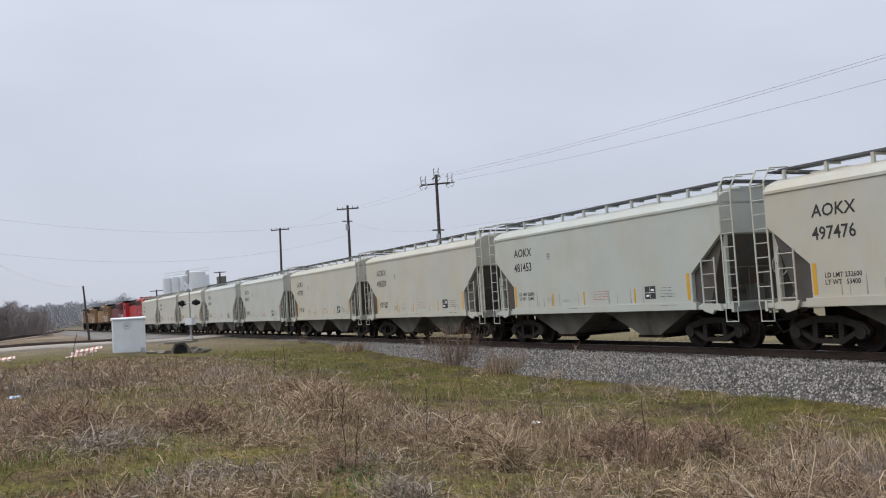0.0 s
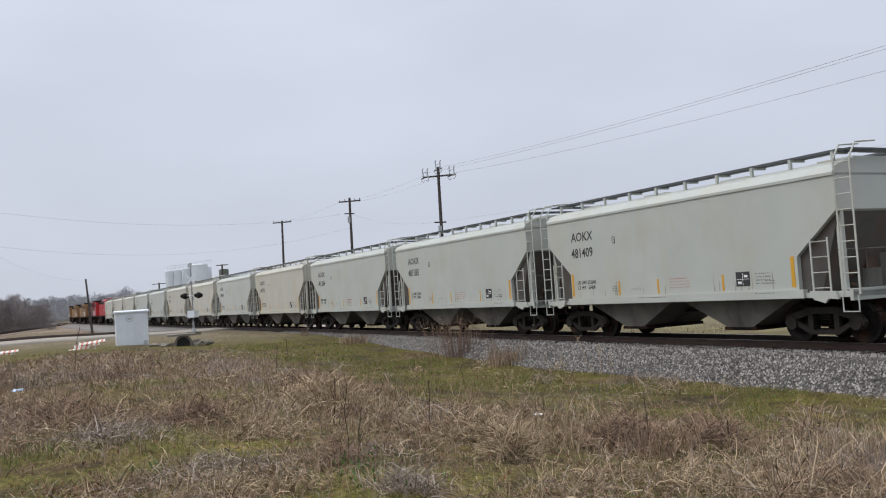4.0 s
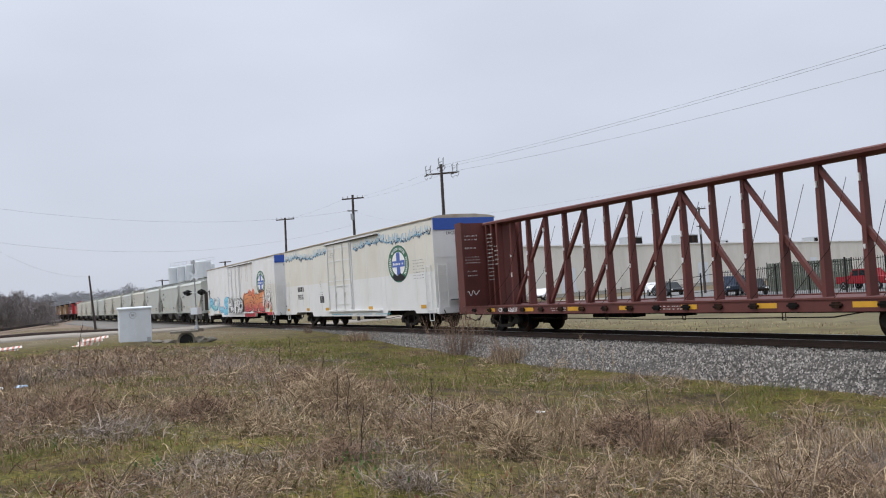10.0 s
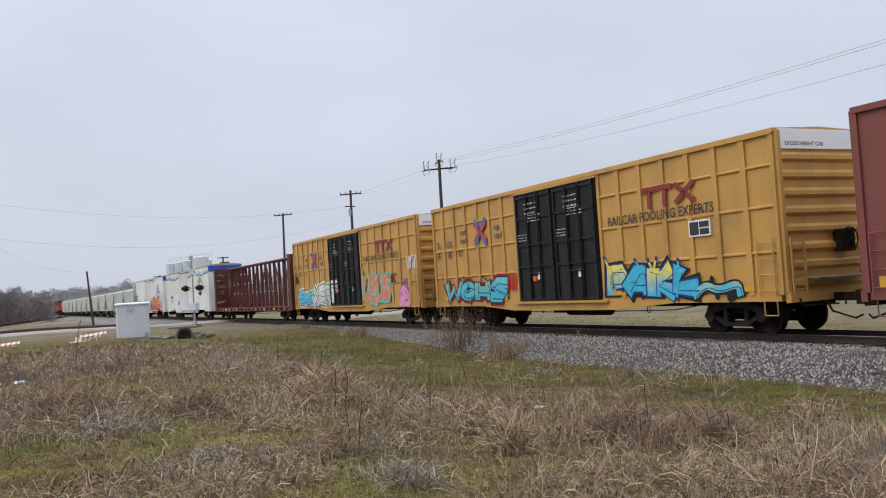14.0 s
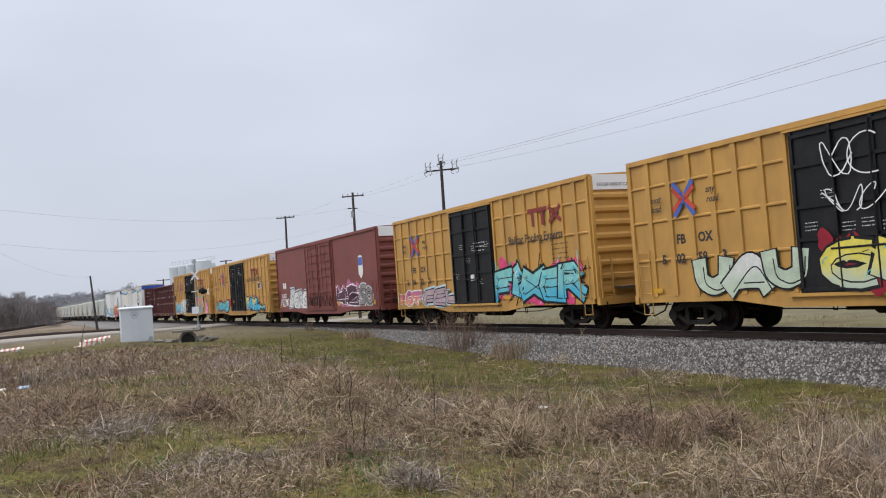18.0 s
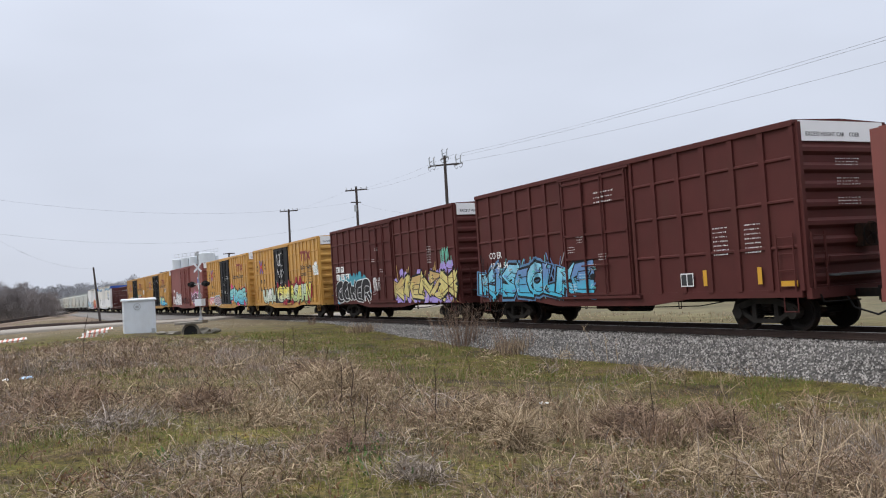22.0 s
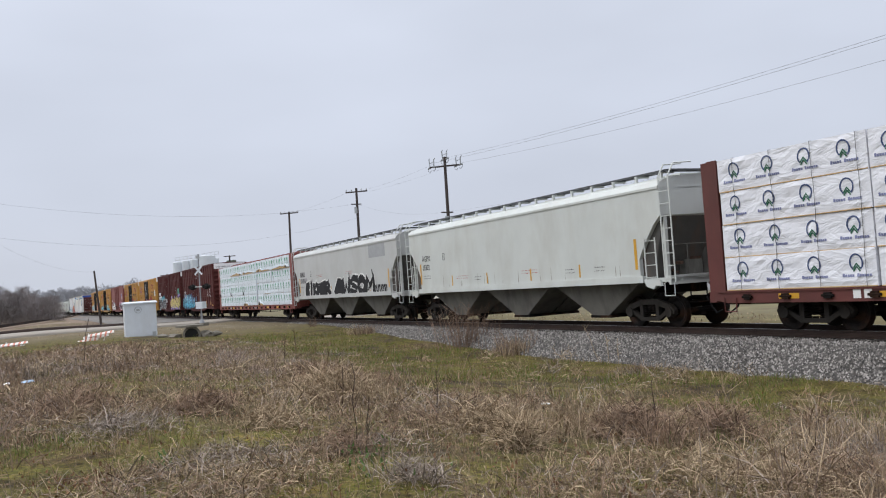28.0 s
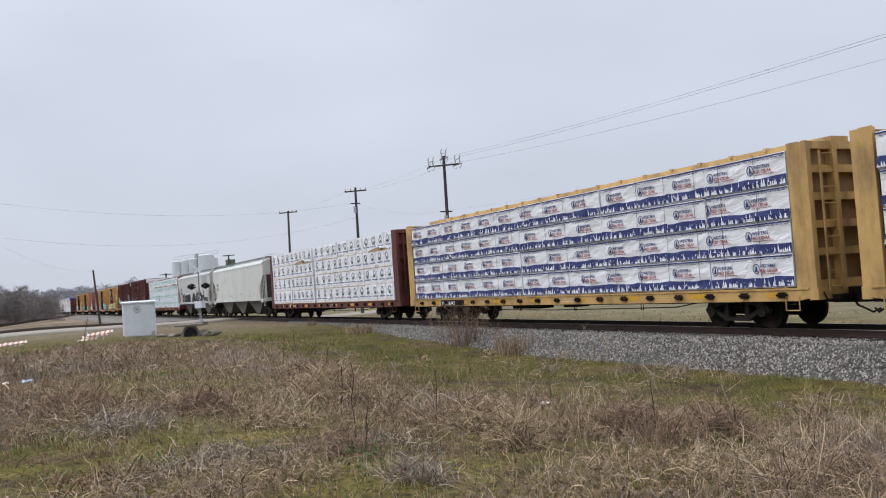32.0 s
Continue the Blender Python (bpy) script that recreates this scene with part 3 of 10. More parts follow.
# sprayed capitals as strokes in the unit square
CAPITALS = {
    "A": [[(0.02, 0.0), (0.42, 1.0), (0.62, 1.0), (1.0, 0.0)], [(0.28, 0.36), (0.78, 0.36)]], "C": [arc(0.55, 0.5, 0.46, 0.48, 50, 310, 10)],
    "D": [[(0.1, 0.0), (0.12, 1.0), (0.55, 0.95), (0.92, 0.6), (0.85, 0.22), (0.5, 0.02), (0.1, 0.0)]], "E": [[(0.95, 0.98), (0.2, 0.92), (0.1, 0.5), (0.18, 0.06), (1.0, 0.02)], [(0.14, 0.5), (0.8, 0.55)]],
    "F": [[(0.15, -0.02), (0.2, 0.95), (1.0, 1.0)], [(0.18, 0.5), (0.8, 0.55)]], "H": [[(0.12, 0.0), (0.2, 1.0)], [(0.85, 0.0), (0.8, 1.02)], [(0.15, 0.52), (0.85, 0.46)]],
    "I": [[(0.5, 0.0), (0.55, 0.74)], [(0.5, 0.92), (0.62, 1.04)]], "K": [[(0.15, 0.0), (0.2, 1.0)], [(0.92, 1.0), (0.28, 0.48), (1.0, -0.02)]],
    "J": [[(0.3, 0.98), (0.95, 1.0)], [(0.66, 0.98), (0.66, 0.25), (0.38, 0.0), (0.05, 0.18)]], "L": [[(0.22, 1.0), (0.16, 0.08), (1.0, 0.03)]], "M": [[(0.05, 0.0), (0.18, 0.98), (0.5, 0.42), (0.82, 1.0), (0.98, 0.0)]], "N": [[(0.1, 0.0), (0.15, 1.0), (0.82, 0.02), (0.9, 1.02)]],
    "O": [arc(0.5, 0.5, 0.42, 0.46, 95, 460, 13)], "P": [[(0.15, -0.02), (0.18, 0.98), (0.75, 0.95), (0.9, 0.68), (0.65, 0.45), (0.2, 0.44)]],
    "R": [[(0.12, -0.02), (0.16, 0.98), (0.7, 0.98), (0.92, 0.74), (0.62, 0.5), (0.22, 0.47)], [(0.5, 0.5), (1.05, -0.02)]], "S": [[(0.95, 0.9), (0.45, 1.0), (0.1, 0.75), (0.45, 0.52), (0.88, 0.32), (0.6, 0.02), (0.05, 0.08)]],
    "T": [[(-0.02, 0.95), (1.02, 0.98)], [(0.52, 0.9), (0.48, -0.02)]], "U": [[(0.1, 1.0), (0.12, 0.3), (0.45, 0.02), (0.82, 0.25), (0.9, 1.0)]], "V": [[(0.02, 1.0), (0.5, 0.0), (0.98, 1.0)]],
    "Z": [[(0.02, 0.96), (0.95, 1.0), (0.1, 0.08), (1.02, 0.0)]], "4": [[(0.12, 1.0), (0.02, 0.4), (0.95, 0.44)], [(0.68, 0.98), (0.66, -0.02)]], "2": [[(0.08, 0.78), (0.35, 1.02), (0.8, 0.9), (0.78, 0.55), (0.08, 0.02), (1.0, 0.06)]],
    "W": [[(0.0, 1.0), (0.22, 0.02), (0.5, 0.68), (0.74, 0.02), (1.02, 1.0)]], "X": [[(0.02, 1.0), (1.0, 0.0)], [(0.98, 1.0), (0.0, 0.0)]]}


def painted_word(car, seed, word, x0, x1, z0, z1, fill, outline, y=-1.6, foot=None, cloud=None, halo=None, shine=None, second=None, fat=0.36, edge=0.055, sharp=True, wave=0.12, accents=(), spread=1.0):
    """A sprayed word of fat outlined capitals that overlap; foot is the paint of their lower half, cloud the colour sprayed round them,
    accents the paints of the blades behind the letters and of the flecks and stars over them."""
    rng = random.Random(seed)
    w, h = (x1 - x0) / len(word), z1 - z0
    top = z1 + 0.16 * h
    if cloud:
        bm = bmesh.new()
        for k in range(len(word) * 5):
            cx, cz, rr, ph = x0 + (x1 - x0) * (k + rng.random()) / (len(word) * 5), rng.uniform(z0 + 0.15 * h, z1 + 0.02 * h), rng.uniform(0.15, 0.27) * h, rng.uniform(0, 6)
            prism(bm, [(cx + rr * (0.9 + 0.16 * math.sin(5 * t + ph)) * math.cos(t), min(top + 0.08 * h, max(z0, cz + rr * (1.15 + 0.25 * math.sin(3 * t + ph)) * math.sin(t)))) for t in np.linspace(0, 2 * math.pi, 17, endpoint=False)], y - 0.0012 - 0.0003 * (k % 9), y + 0.004)
        part("graffiti_cloud", bm, cloud, car)
    fl, rd = (0.35, 0) if sharp else (0.12, 2)
    for j, paint in enumerate(accents):
        # blades that shoot out between and behind the letters
        back = bmesh.new()
        for k in range(len(word) * 3):
            a = (x0 + (x1 - x0) * (k + rng.random()) / (len(word) * 3), rng.uniform(z0 + 0.1 * h, z0 + 0.65 * h))
            b = (a[0] + rng.uniform(-0.5, 0.5) * w, min(top + 0.1 * h, max(z0 + 0.02, a[1] + rng.choice((-0.5, 1, 1)) * rng.uniform(0.3, 0.6) * h)))
            ribbon(back, [a, b], rng.uniform(0.16, 0.34) * w, y - 0.0030 - 0.0004 * j - 0.00002 * k, y + 0.003, z0, top + 0.12 * h, -0.85, 0)
        tagged(part("graffiti_blade", back, paint, car), kind="stuff")
    for i, ch in enumerate(word):
        lean, size = rng.uniform(-0.06, 0.16), spread * rng.uniform(0.98, 1.14)
        lo, hi = z0 + h * (0.06 + rng.uniform(0, wave)), z1 - h * (0.06 + rng.uniform(-0.4, 1.0) * wave)
        fw = fat * min(w, 0.72 * h) * rng.uniform(0.85, 1.1)
        lo, hi = lo + 0.4 * fw + edge, hi - 0.4 * fw - edge
        k = 0.0019 * i
        lines, solid, lights, halos = bmesh.new(), bmesh.new(), bmesh.new(), bmesh.new()
        ends = []
        for j, st in enumerate(CAPITALS[ch]):
            pts = [(x0 + i * w + w * (0.5 + size * (p[0] - 0.5) * 0.96 + lean * (p[1] - 0.5)), lo + (hi - lo) * p[1]) for p in st]
            ends += pts
            d = k + 0.0002 * j
            if halo:
                ribbon(halos, pts, fw + 2 * edge + 0.14, y - 0.0046 - 0.0001 * i, y + 0.003, z0, top, fl, rd)
            ribbon(lines, pts, fw + 2 * edge, y - 0.006 - d, y + 0.003, z0, top, fl, rd)
            ribbon(solid, pts, fw, y - 0.0072 - d, y - 0.002, z0 + 0.03, top - 0.03, fl, rd)
            # a shaded edge inside the stroke
            ribbon(lines, [(p[0] + 0.30 * fw, p[1] - 0.24 * fw) for p in pts], min(0.035, 0.12 * fw), y - 0.0079 - d, y, z0, top, 0.0, rd)
        for _ in range(2):
            a = rng.choice(ends)
            g = 0.30 * fw
            ribbon(lights, [(a[0] - g, a[1] - 0.3 * g), (a[0] - 0.5 * g, a[1] + 0.6 * g), (a[0] + 0.3 * g, a[1] + g)], 0.2 * g, y - 0.0086 - k, y - 0.003, z0, top, 0.0, 1)
        # barbs and serifs run out from the letter's ends
        if sharp:
            for _ in range(3):
                a = rng.choice(ends)
                b = (a[0] + rng.uniform(-0.34, 0.34) * w, min(z1 + 0.1 * h, max(z0 + 0.04, a[1] + rng.choice((-1, 1)) * rng.uniform(0.12, 0.3) * h)))
                ribbon(lines, [a, b], 0.42 * fw + 1.6 * edge, y - 0.0052 - k, y, z0, top, -0.6, 0)
                ribbon(solid, [a, (a[0] * 0.25 + b[0] * 0.75, a[1] * 0.25 + b[1] * 0.75)], 0.38 * fw, y - 0.0068 - k, y, z0, top, -0.5, 0)
            a = rng.choice(ends)
            ribbon(lines, [(a[0] - 0.3 * fw, a[1]), (a[0] + 0.25 * w, a[1] + rng.uniform(-0.12, 0.12) * h)], 0.16 * fw, y - 0.0082 - k, y, z0, top, -0.7, 0)
        for j, paint in enumerate(accents):
            # flecks of the other cans over the fill, with a dark edge below
            fleck = bmesh.new()
            for _ in range(3):
                a = rng.choice(ends)
                g, q = rng.uniform(0.25, 0.6) * fw, rng.uniform(-1.1, 1.1)
                c = (a[0] + g * math.cos(q), min(z1, max(z0 + 0.05, a[1] - g * math.sin(q))))
                ribbon(fleck, [a, c], 0.34 * fw, y - 0.0076 - k - 0.0001 * j, y, z0, top, -0.5, 0)
                ribbon(lines, [(a[0], a[1] - 0.17 * fw), (c[0] + 0.5 * g, c[1] - 0.2 * fw)], 0.4 * edge, y - 0.0081 - k, y, z0, top, -0.4, 0)
            tagged(part("graffiti_fleck", fleck, paint, car), kind="stuff")
        if shine and accents:
            a = rng.choice(ends)
            for d in ((0.13, 0.0), (0.0, 0.17)):
                ribbon(lights, [(a[0] - d[0], a[1] - d[1]), (a[0] + d[0], a[1] + d[1])], 0.025, y - 0.0092 - k - d[0] * 0.001, y, z0, top, -0.8, 0)
        paint = second if second and i % 2 else fill
        o = part("graffiti_letter", solid, faded(paint, foot) if foot and foot is not paint else paint, car, "sprayed capital letter")
        part("outline", lines, outline, o)
        if halo:
            part("halo", halos, halo, o)
        else:
            halos.free()
        if shine:
            tagged(part("highlight", lights, shine, o), kind="stuff")
        else:
            lights.free()


def smooth_line(pts, rounds=1):
    """Cuts the corners of a line of 2D points."""
    for _ in range(rounds):
        out = [pts[0]]
        for a, b in zip(pts, pts[1:]):
            out += [(0.8 * a[0] + 0.2 * b[0], 0.8 * a[1] + 0.2 * b[1]), (0.2 * a[0] + 0.8 * b[0], 0.2 * a[1] + 0.8 * b[1])]
        pts = out + [pts[-1]]
    return pts


def ribbon(bm, pts, w, front, back, lo, hi, flare=0.2, rounds=1):
    """A band of paint of width w along 2D points, kept between the heights lo and hi."""
    pts = smooth_line(pts, rounds)
    n = len(pts)
    left, right = [], []
    for i, p in enumerate(pts):
        a, b = pts[max(0, i - 1)], pts[min(n - 1, i + 1)]
        d = Vector((b[0] - a[0], b[1] - a[1]))
        d = d.normalized() if d.length > 1e-6 else Vector((1, 0))
        k = w / 2 * (1 + flare * abs(2 * i / (n - 1) - 1) ** 2)
        e = (-1 if i == 0 else 1 if i == n - 1 else 0) * w * 0.25
        for side_list, sg in ((left, 1), (right, -1)):
            x, z = p[0] - sg * d.y * k + d.x * e, p[1] + sg * d.x * k + d.y * e
            z = min(hi, max(lo, z))
            side_list.append((bm.verts.new((x, front, z)), bm.verts.new((x, back, z))))
    for i in range(n - 1):
        bm.faces.new((left[i][0], left[i + 1][0], right[i + 1][0], right[i][0]))
        bm.faces.new((left[i][0], left[i][1], left[i + 1][1], left[i + 1][0]))
        bm.faces.new((right[i][1], right[i][0], right[i + 1][0], right[i + 1][1]))
    for i in (0, n - 1):
        bm.faces.new((left[i][0], right[i][0], right[i][1], left[i][1]))


def scrawl(car, seed, x0, x1, z0, z1, mat, y=-1.6, w=0.03, n=5):
    """A thin marker tag."""
    rng = random.Random(seed)
    bm = bmesh.new()
    for i in range(n):
        ww, hh = (x1 - x0) / n, z1 - z0
        cx, ph = x0 + ww * (i + 0.5), rng.uniform(0, 6)
        f, turns = rng.choice((1, 2, 2, 3)), rng.uniform(3.6, 6.4)
        pts = [(cx + 0.62 * ww * math.sin(t * rng.choice((1, 1.02)) + ph) + 0.1 * ww * (t - 3), z0 + hh * (0.5 + 0.5 * math.sin(f * t + 0.4 * ph))) for t in np.linspace(0, turns, 13)]
        ribbon(bm, pts, w, y - 0.006 - 0.0005 * i, y + 0.003, z0 - 0.1, z1 + 0.1, 0.3, 1)
    part("graffiti_tag", bm, mat, car)


TINTS = {}


def spray(name, c):
    if name not in M:
        M[name] = material(name, c, 0.6, var=0.22, scale=3.5, fine=18, bump=0.03, spec=0.18)
        TINTS[name] = c
    return M[name]


def faded(upper, lower):
    """Spray paint that passes from one can's colour to another's over the height of a piece, with a cloudy edge."""
    name = upper.name + "_into_" + lower.name
    if name in M:
        return M[name]
    m = M[name] = material(name, TINTS[upper.name], 0.5, var=0.22, scale=3.5, fine=18, bump=0.03)
    n, l = m.node_tree.nodes, m.node_tree.links
    b = n["Principled BSDF"]
    old = b.inputs["Base Color"].links[0].from_socket
    co, sep, no, add, mr, mx = n.new("ShaderNodeTexCoord"), n.new("ShaderNodeSeparateXYZ"), n.new("ShaderNodeTexNoise"), n.new("ShaderNodeMath"), n.new("ShaderNodeMapRange"), n.new("ShaderNodeMixRGB")
    l.new(co.outputs["Object"], sep.inputs[0])
    l.new(co.outputs["Object"], no.inputs["Vector"])
    no.inputs["Scale"].default_value, no.inputs["Detail"].default_value = 2.6, 3
    add.operation = "MULTIPLY_ADD"
    l.new(no.outputs["Fac"], add.inputs[0])
    add.inputs[1].default_value = 1.1
    l.new(sep.outputs[2], add.inputs[2])
    for i, v in ((1, 1.75), (2, 2.45), (3, 1.0), (4, 0.0)):
        mr.inputs[i].default_value = v
    l.new(add.outputs[0], mr.inputs[0])
    l.new(mr.outputs[0], mx.inputs[0])
    l.new(old, mx.inputs[1])
    mx.inputs[2].default_value = (*TINTS[lower.name], 1)
    l.new(mx.outputs[0], b.inputs["Base Color"])
    return m


AQUA, CYAN, DEEP = spray("aqua_spray", (0.13, 0.50, 0.52)), spray("cyan_spray", (0.06, 0.42, 0.60)), spray("deep_blue_spray", (0.02, 0.05, 0.22))
SALMON, CRIMSON, PINK = spray("salmon_spray", (0.66, 0.20, 0.11)), spray("crimson_spray", (0.27, 0.02, 0.035)), spray("pink_spray", (0.72, 0.28, 0.42))
LIME, PALE, LEMON = spray("lime_spray", (0.40, 0.52, 0.22)), spray("pale_green_spray", (0.48, 0.56, 0.44)), spray("lemon_spray", (0.72, 0.62, 0.10))
GOLD, LILAC, SILVER = spray("gold_spray", (0.66, 0.36, 0.06)), spray("lilac_spray", (0.36, 0.28, 0.62)), spray("silver_spray", (0.55, 0.56, 0.57))
BLACKS, WHITES, MINT = spray("black_spray", (0.018, 0.018, 0.02)), spray("white_spray", (0.78, 0.78, 0.78)), spray("mint_spray", (0.20, 0.58, 0.44))
REDS, VIOLET = spray("red_spray", (0.55, 0.05, 0.04)), spray("violet_spray", (0.28, 0.10, 0.40))

# ---- covered hoppers ----
def hopper_shape(car, L, body, top, rim, cut, knee, sill, mid, bays, roof_z, half=1.6, curved=False):
    """Body of a covered hopper: side sheets with cut-away ends, slope sheets, rounded roof edge and hopper bays."""
    outline = [(cut, sill), (cut, mid), (0.0, knee), (0.0, top), (L, top), (L, knee), (L - cut, mid), (L - cut, sill)]
    if curved:
        outline = [(cut, sill), (cut, mid - 0.3), (cut * 0.72, mid + 0.15), (cut * 0.3, knee - 0.25), (0.0, knee), (0.0, top), (L, top), (L, knee), (L - cut * 0.3, knee - 0.25), (L - cut * 0.72, mid + 0.15), (L - cut, mid - 0.3), (L - cut, sill)]
    bm = bmesh.new()
    prism(bm, outline, -half, half)
    part("body", bm, body, car)
    # roof: sloping rim and a nearly flat deck
    bm = bmesh.new()
    prism(bm, [(-half - 0.03, top - 0.05), (-half - 0.03, top + 0.02), (-half + 0.10, top + 0.17), (-half + 0.50, rim), (0, rim + 0.07), (half - 0.50, rim), (half - 0.10, top + 0.17), (half + 0.03, top + 0.02), (half + 0.03, top - 0.05)], 0.0, L, "x")
    part("roof", bm, body, car)
    # weld bead and side sill
    part("side_sill", made((cut - 0.15, L - cut + 0.15, -half - 0.05, -half + 0.1, sill - 0.10, sill + 0.10), (cut - 0.15, L - cut + 0.15, half - 0.1, half + 0.05, sill - 0.10, sill + 0.10)), body, car)
    # end slope sheets, the recess's shade put into their dark colour; platforms and posts
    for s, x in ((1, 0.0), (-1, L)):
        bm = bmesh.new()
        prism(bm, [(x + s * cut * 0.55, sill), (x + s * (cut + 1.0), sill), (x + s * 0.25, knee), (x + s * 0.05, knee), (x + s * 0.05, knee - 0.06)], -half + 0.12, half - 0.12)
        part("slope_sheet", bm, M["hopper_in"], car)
        a, b = sorted((x - s * 0.25, x + s * (cut + 0.2)))
        part("end_platform", made((a, b, -half + 0.02, half - 0.02, sill - 0.10, sill + 0.02), (min(x - s * 0.25, x - s * 0.17), max(x - s * 0.25, x - s * 0.17), -half, half, sill - 0.18, sill + 0.08)), body, car)
        for y in (-half + 0.2, half - 0.2):
            bm = bmesh.new()
            prism(bm, [(x + s * 0.02, sill), (x + s * 0.16, sill), (x + s * 0.16, knee + 0.05), (x + s * 0.02, knee + 0.05)], y - 0.05, y + 0.05)
            part("end_post", bm, body, car)
        bm = bmesh.new()
        rod(bm, (x + s * 0.45, 0.35, sill + 0.02), (x + s * 0.45, 0.35, sill + 0.85), 0.17, 10)
        box(bm, *sorted((x + s * 0.25, x + s * 0.7)), -0.6, 0.05, sill + 0.02, sill + 0.5)
        part("brake_gear", bm, M["bay"], car)
    # hopper bays
    for i in range(bays):
        span = (L - 2 * cut - 0.6) / bays
        x = cut + 0.3 + span * (i + 0.5)
        bm = bmesh.new()
        w = span * 0.5
        for y0, y1 in ((-1.28, -0.05), (0.05, 1.28)):
            lo = [(x - 0.42, y0 + 0.18 * (y0 < 0), 0.36), (x + 0.42, y0 + 0.18 * (y0 < 0), 0.36), (x + 0.42, y1 - 0.18 * (y1 > 0), 0.36), (x - 0.42, y1 - 0.18 * (y1 > 0), 0.36)]
            hi = [(x - w, y0, sill), (x + w, y0, sill), (x + w, y1, sill), (x - w, y1, sill)]
            lv, hv = [bm.verts.new(p) for p in lo], [bm.verts.new(p) for p in hi]
            bm.faces.new(lv)
            bm.faces.new(hv[::-1])
            for k in range(4):
                bm.faces.new((lv[k], hv[k], hv[(k + 1) % 4], lv[(k + 1) % 4]))
        bay = part("hopper_bay", bm, M["bay"], car, "grimy grey discharge hopper, darkened for the shade under the body")
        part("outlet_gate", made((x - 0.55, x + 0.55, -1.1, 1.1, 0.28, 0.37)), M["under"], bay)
    part("centre_sill", made((0.3, L - 0.3, -0.2, 0.2, sill - 0.45, sill - 0.11)), M["under"], car)
    # running boards and their brackets
    for y in (-0.95, 0.95):
        bm = bmesh.new()
        for k in range(4):
            box(bm, 0.1, L - 0.1, y - 0.22 + k * 0.12, y - 0.22 + k * 0.12 + 0.08, roof_z, roof_z + 0.05)
        part("running_board", bm, M["walkway"], car, "dark grating walkway")
    n = max(6, int(L / 1.05))
    for i in range(n):
        x = 0.3 + (L - 0.6) * i / (n - 1)
        for y, s in ((-0.95, -1), (0.95, 1)):
            bm = bmesh.new()
            prism(bm, [(s * 1.15, rim - 0.12), (s * 1.22, rim - 0.14), (s * 1.22, roof_z), (s * 0.72, roof_z), (s * 0.72, roof_z - 0.05), (s * 1.15, roof_z - 0.05)], x - 0.035, x + 0.035, "x")
            part("board_bracket", bm, body, car)
    for x in (0.02, L - 0.02):
        bm = bmesh.new()
        for k in range(3):
            box(bm, x - 0.22 + 0.16 * k, x - 0.22 + 0.16 * k + 0.11, -1.25, 1.25, roof_z - 0.02, roof_z + 0.02)
        part("cross_board", bm, M["walkway"], car)
    hb = bmesh.new()
    for i in range(bays * 2):
        x = 0.9 + (L - 1.8) * i / (bays * 2 - 1)
        box(hb, x - 0.5, x + 0.5, -0.4, 0.4, rim + 0.05, rim + 0.14)
    part("roof_hatches", hb, body, car)


def hopper_gear(car, L, sill, seed):
    """Brake wheel, cylinder, valve and pipes in the rear cut-away, a platform rail at both ends, and grime below the weld lines."""
    rng = random.Random(seed)
    brake_wheel(car, L - 0.12, 0.55, sill + 0.95, M["hopper_grey"])
    bm = bmesh.new()
    rod(bm, (L - 1.15, -0.75, sill + 0.42), (L - 0.55, -0.75, sill + 0.42), 0.19, 12)
    rod(bm, (L - 0.55, -0.75, sill + 0.42), (L - 0.2, -0.75, sill + 0.42), 0.05, 8)
    part("brake_cylinder", bm, M["rusty"], car)
    part("brake_valve", made((L - 0.75, L - 0.4, -0.25, 0.15, sill + 0.1, sill + 0.75), (L - 0.62, L - 0.5, -0.1, 0.0, sill + 0.75, sill + 1.2)), M["rusty"], car)
    for x in (0.12, L - 0.12):
        bm = bmesh.new()
        rod(bm, (x, -1.5, sill + 0.95), (x, 1.5, sill + 0.95), 0.017, 5)
        rod(bm, (x, -0.6, sill), (x, -0.6, sill + 0.95), 0.017, 5)
        part("end_rail", bm, M["bay"], car)
        bm = bmesh.new()
        path_rod(bm, [(x, -1.0, sill + 0.15), (x + (0.35 if x < 1 else -0.35), -0.9, sill + 0.2), (x + (0.5 if x < 1 else -0.5), -0.3, sill + 0.55)], 0.025, 5)
        part("brake_pipe", bm, M["rusty"], car)
    bm = bmesh.new()
    for _ in range(16):
        x, h = rng.uniform(1.5, L - 1.5), rng.uniform(0.1, 0.5)
        w = rng.uniform(0.008, 0.025)
        prism(bm, [(x - w, sill + 0.14), (x + w, sill + 0.14), (x + 0.3 * w, sill + 0.14 + h), (x - 0.3 * w, sill + 0.14 + h)], -1.6025, -1.59)
    tagged(part("grime_streaks", bm, M["grime"], car), kind="stuff")


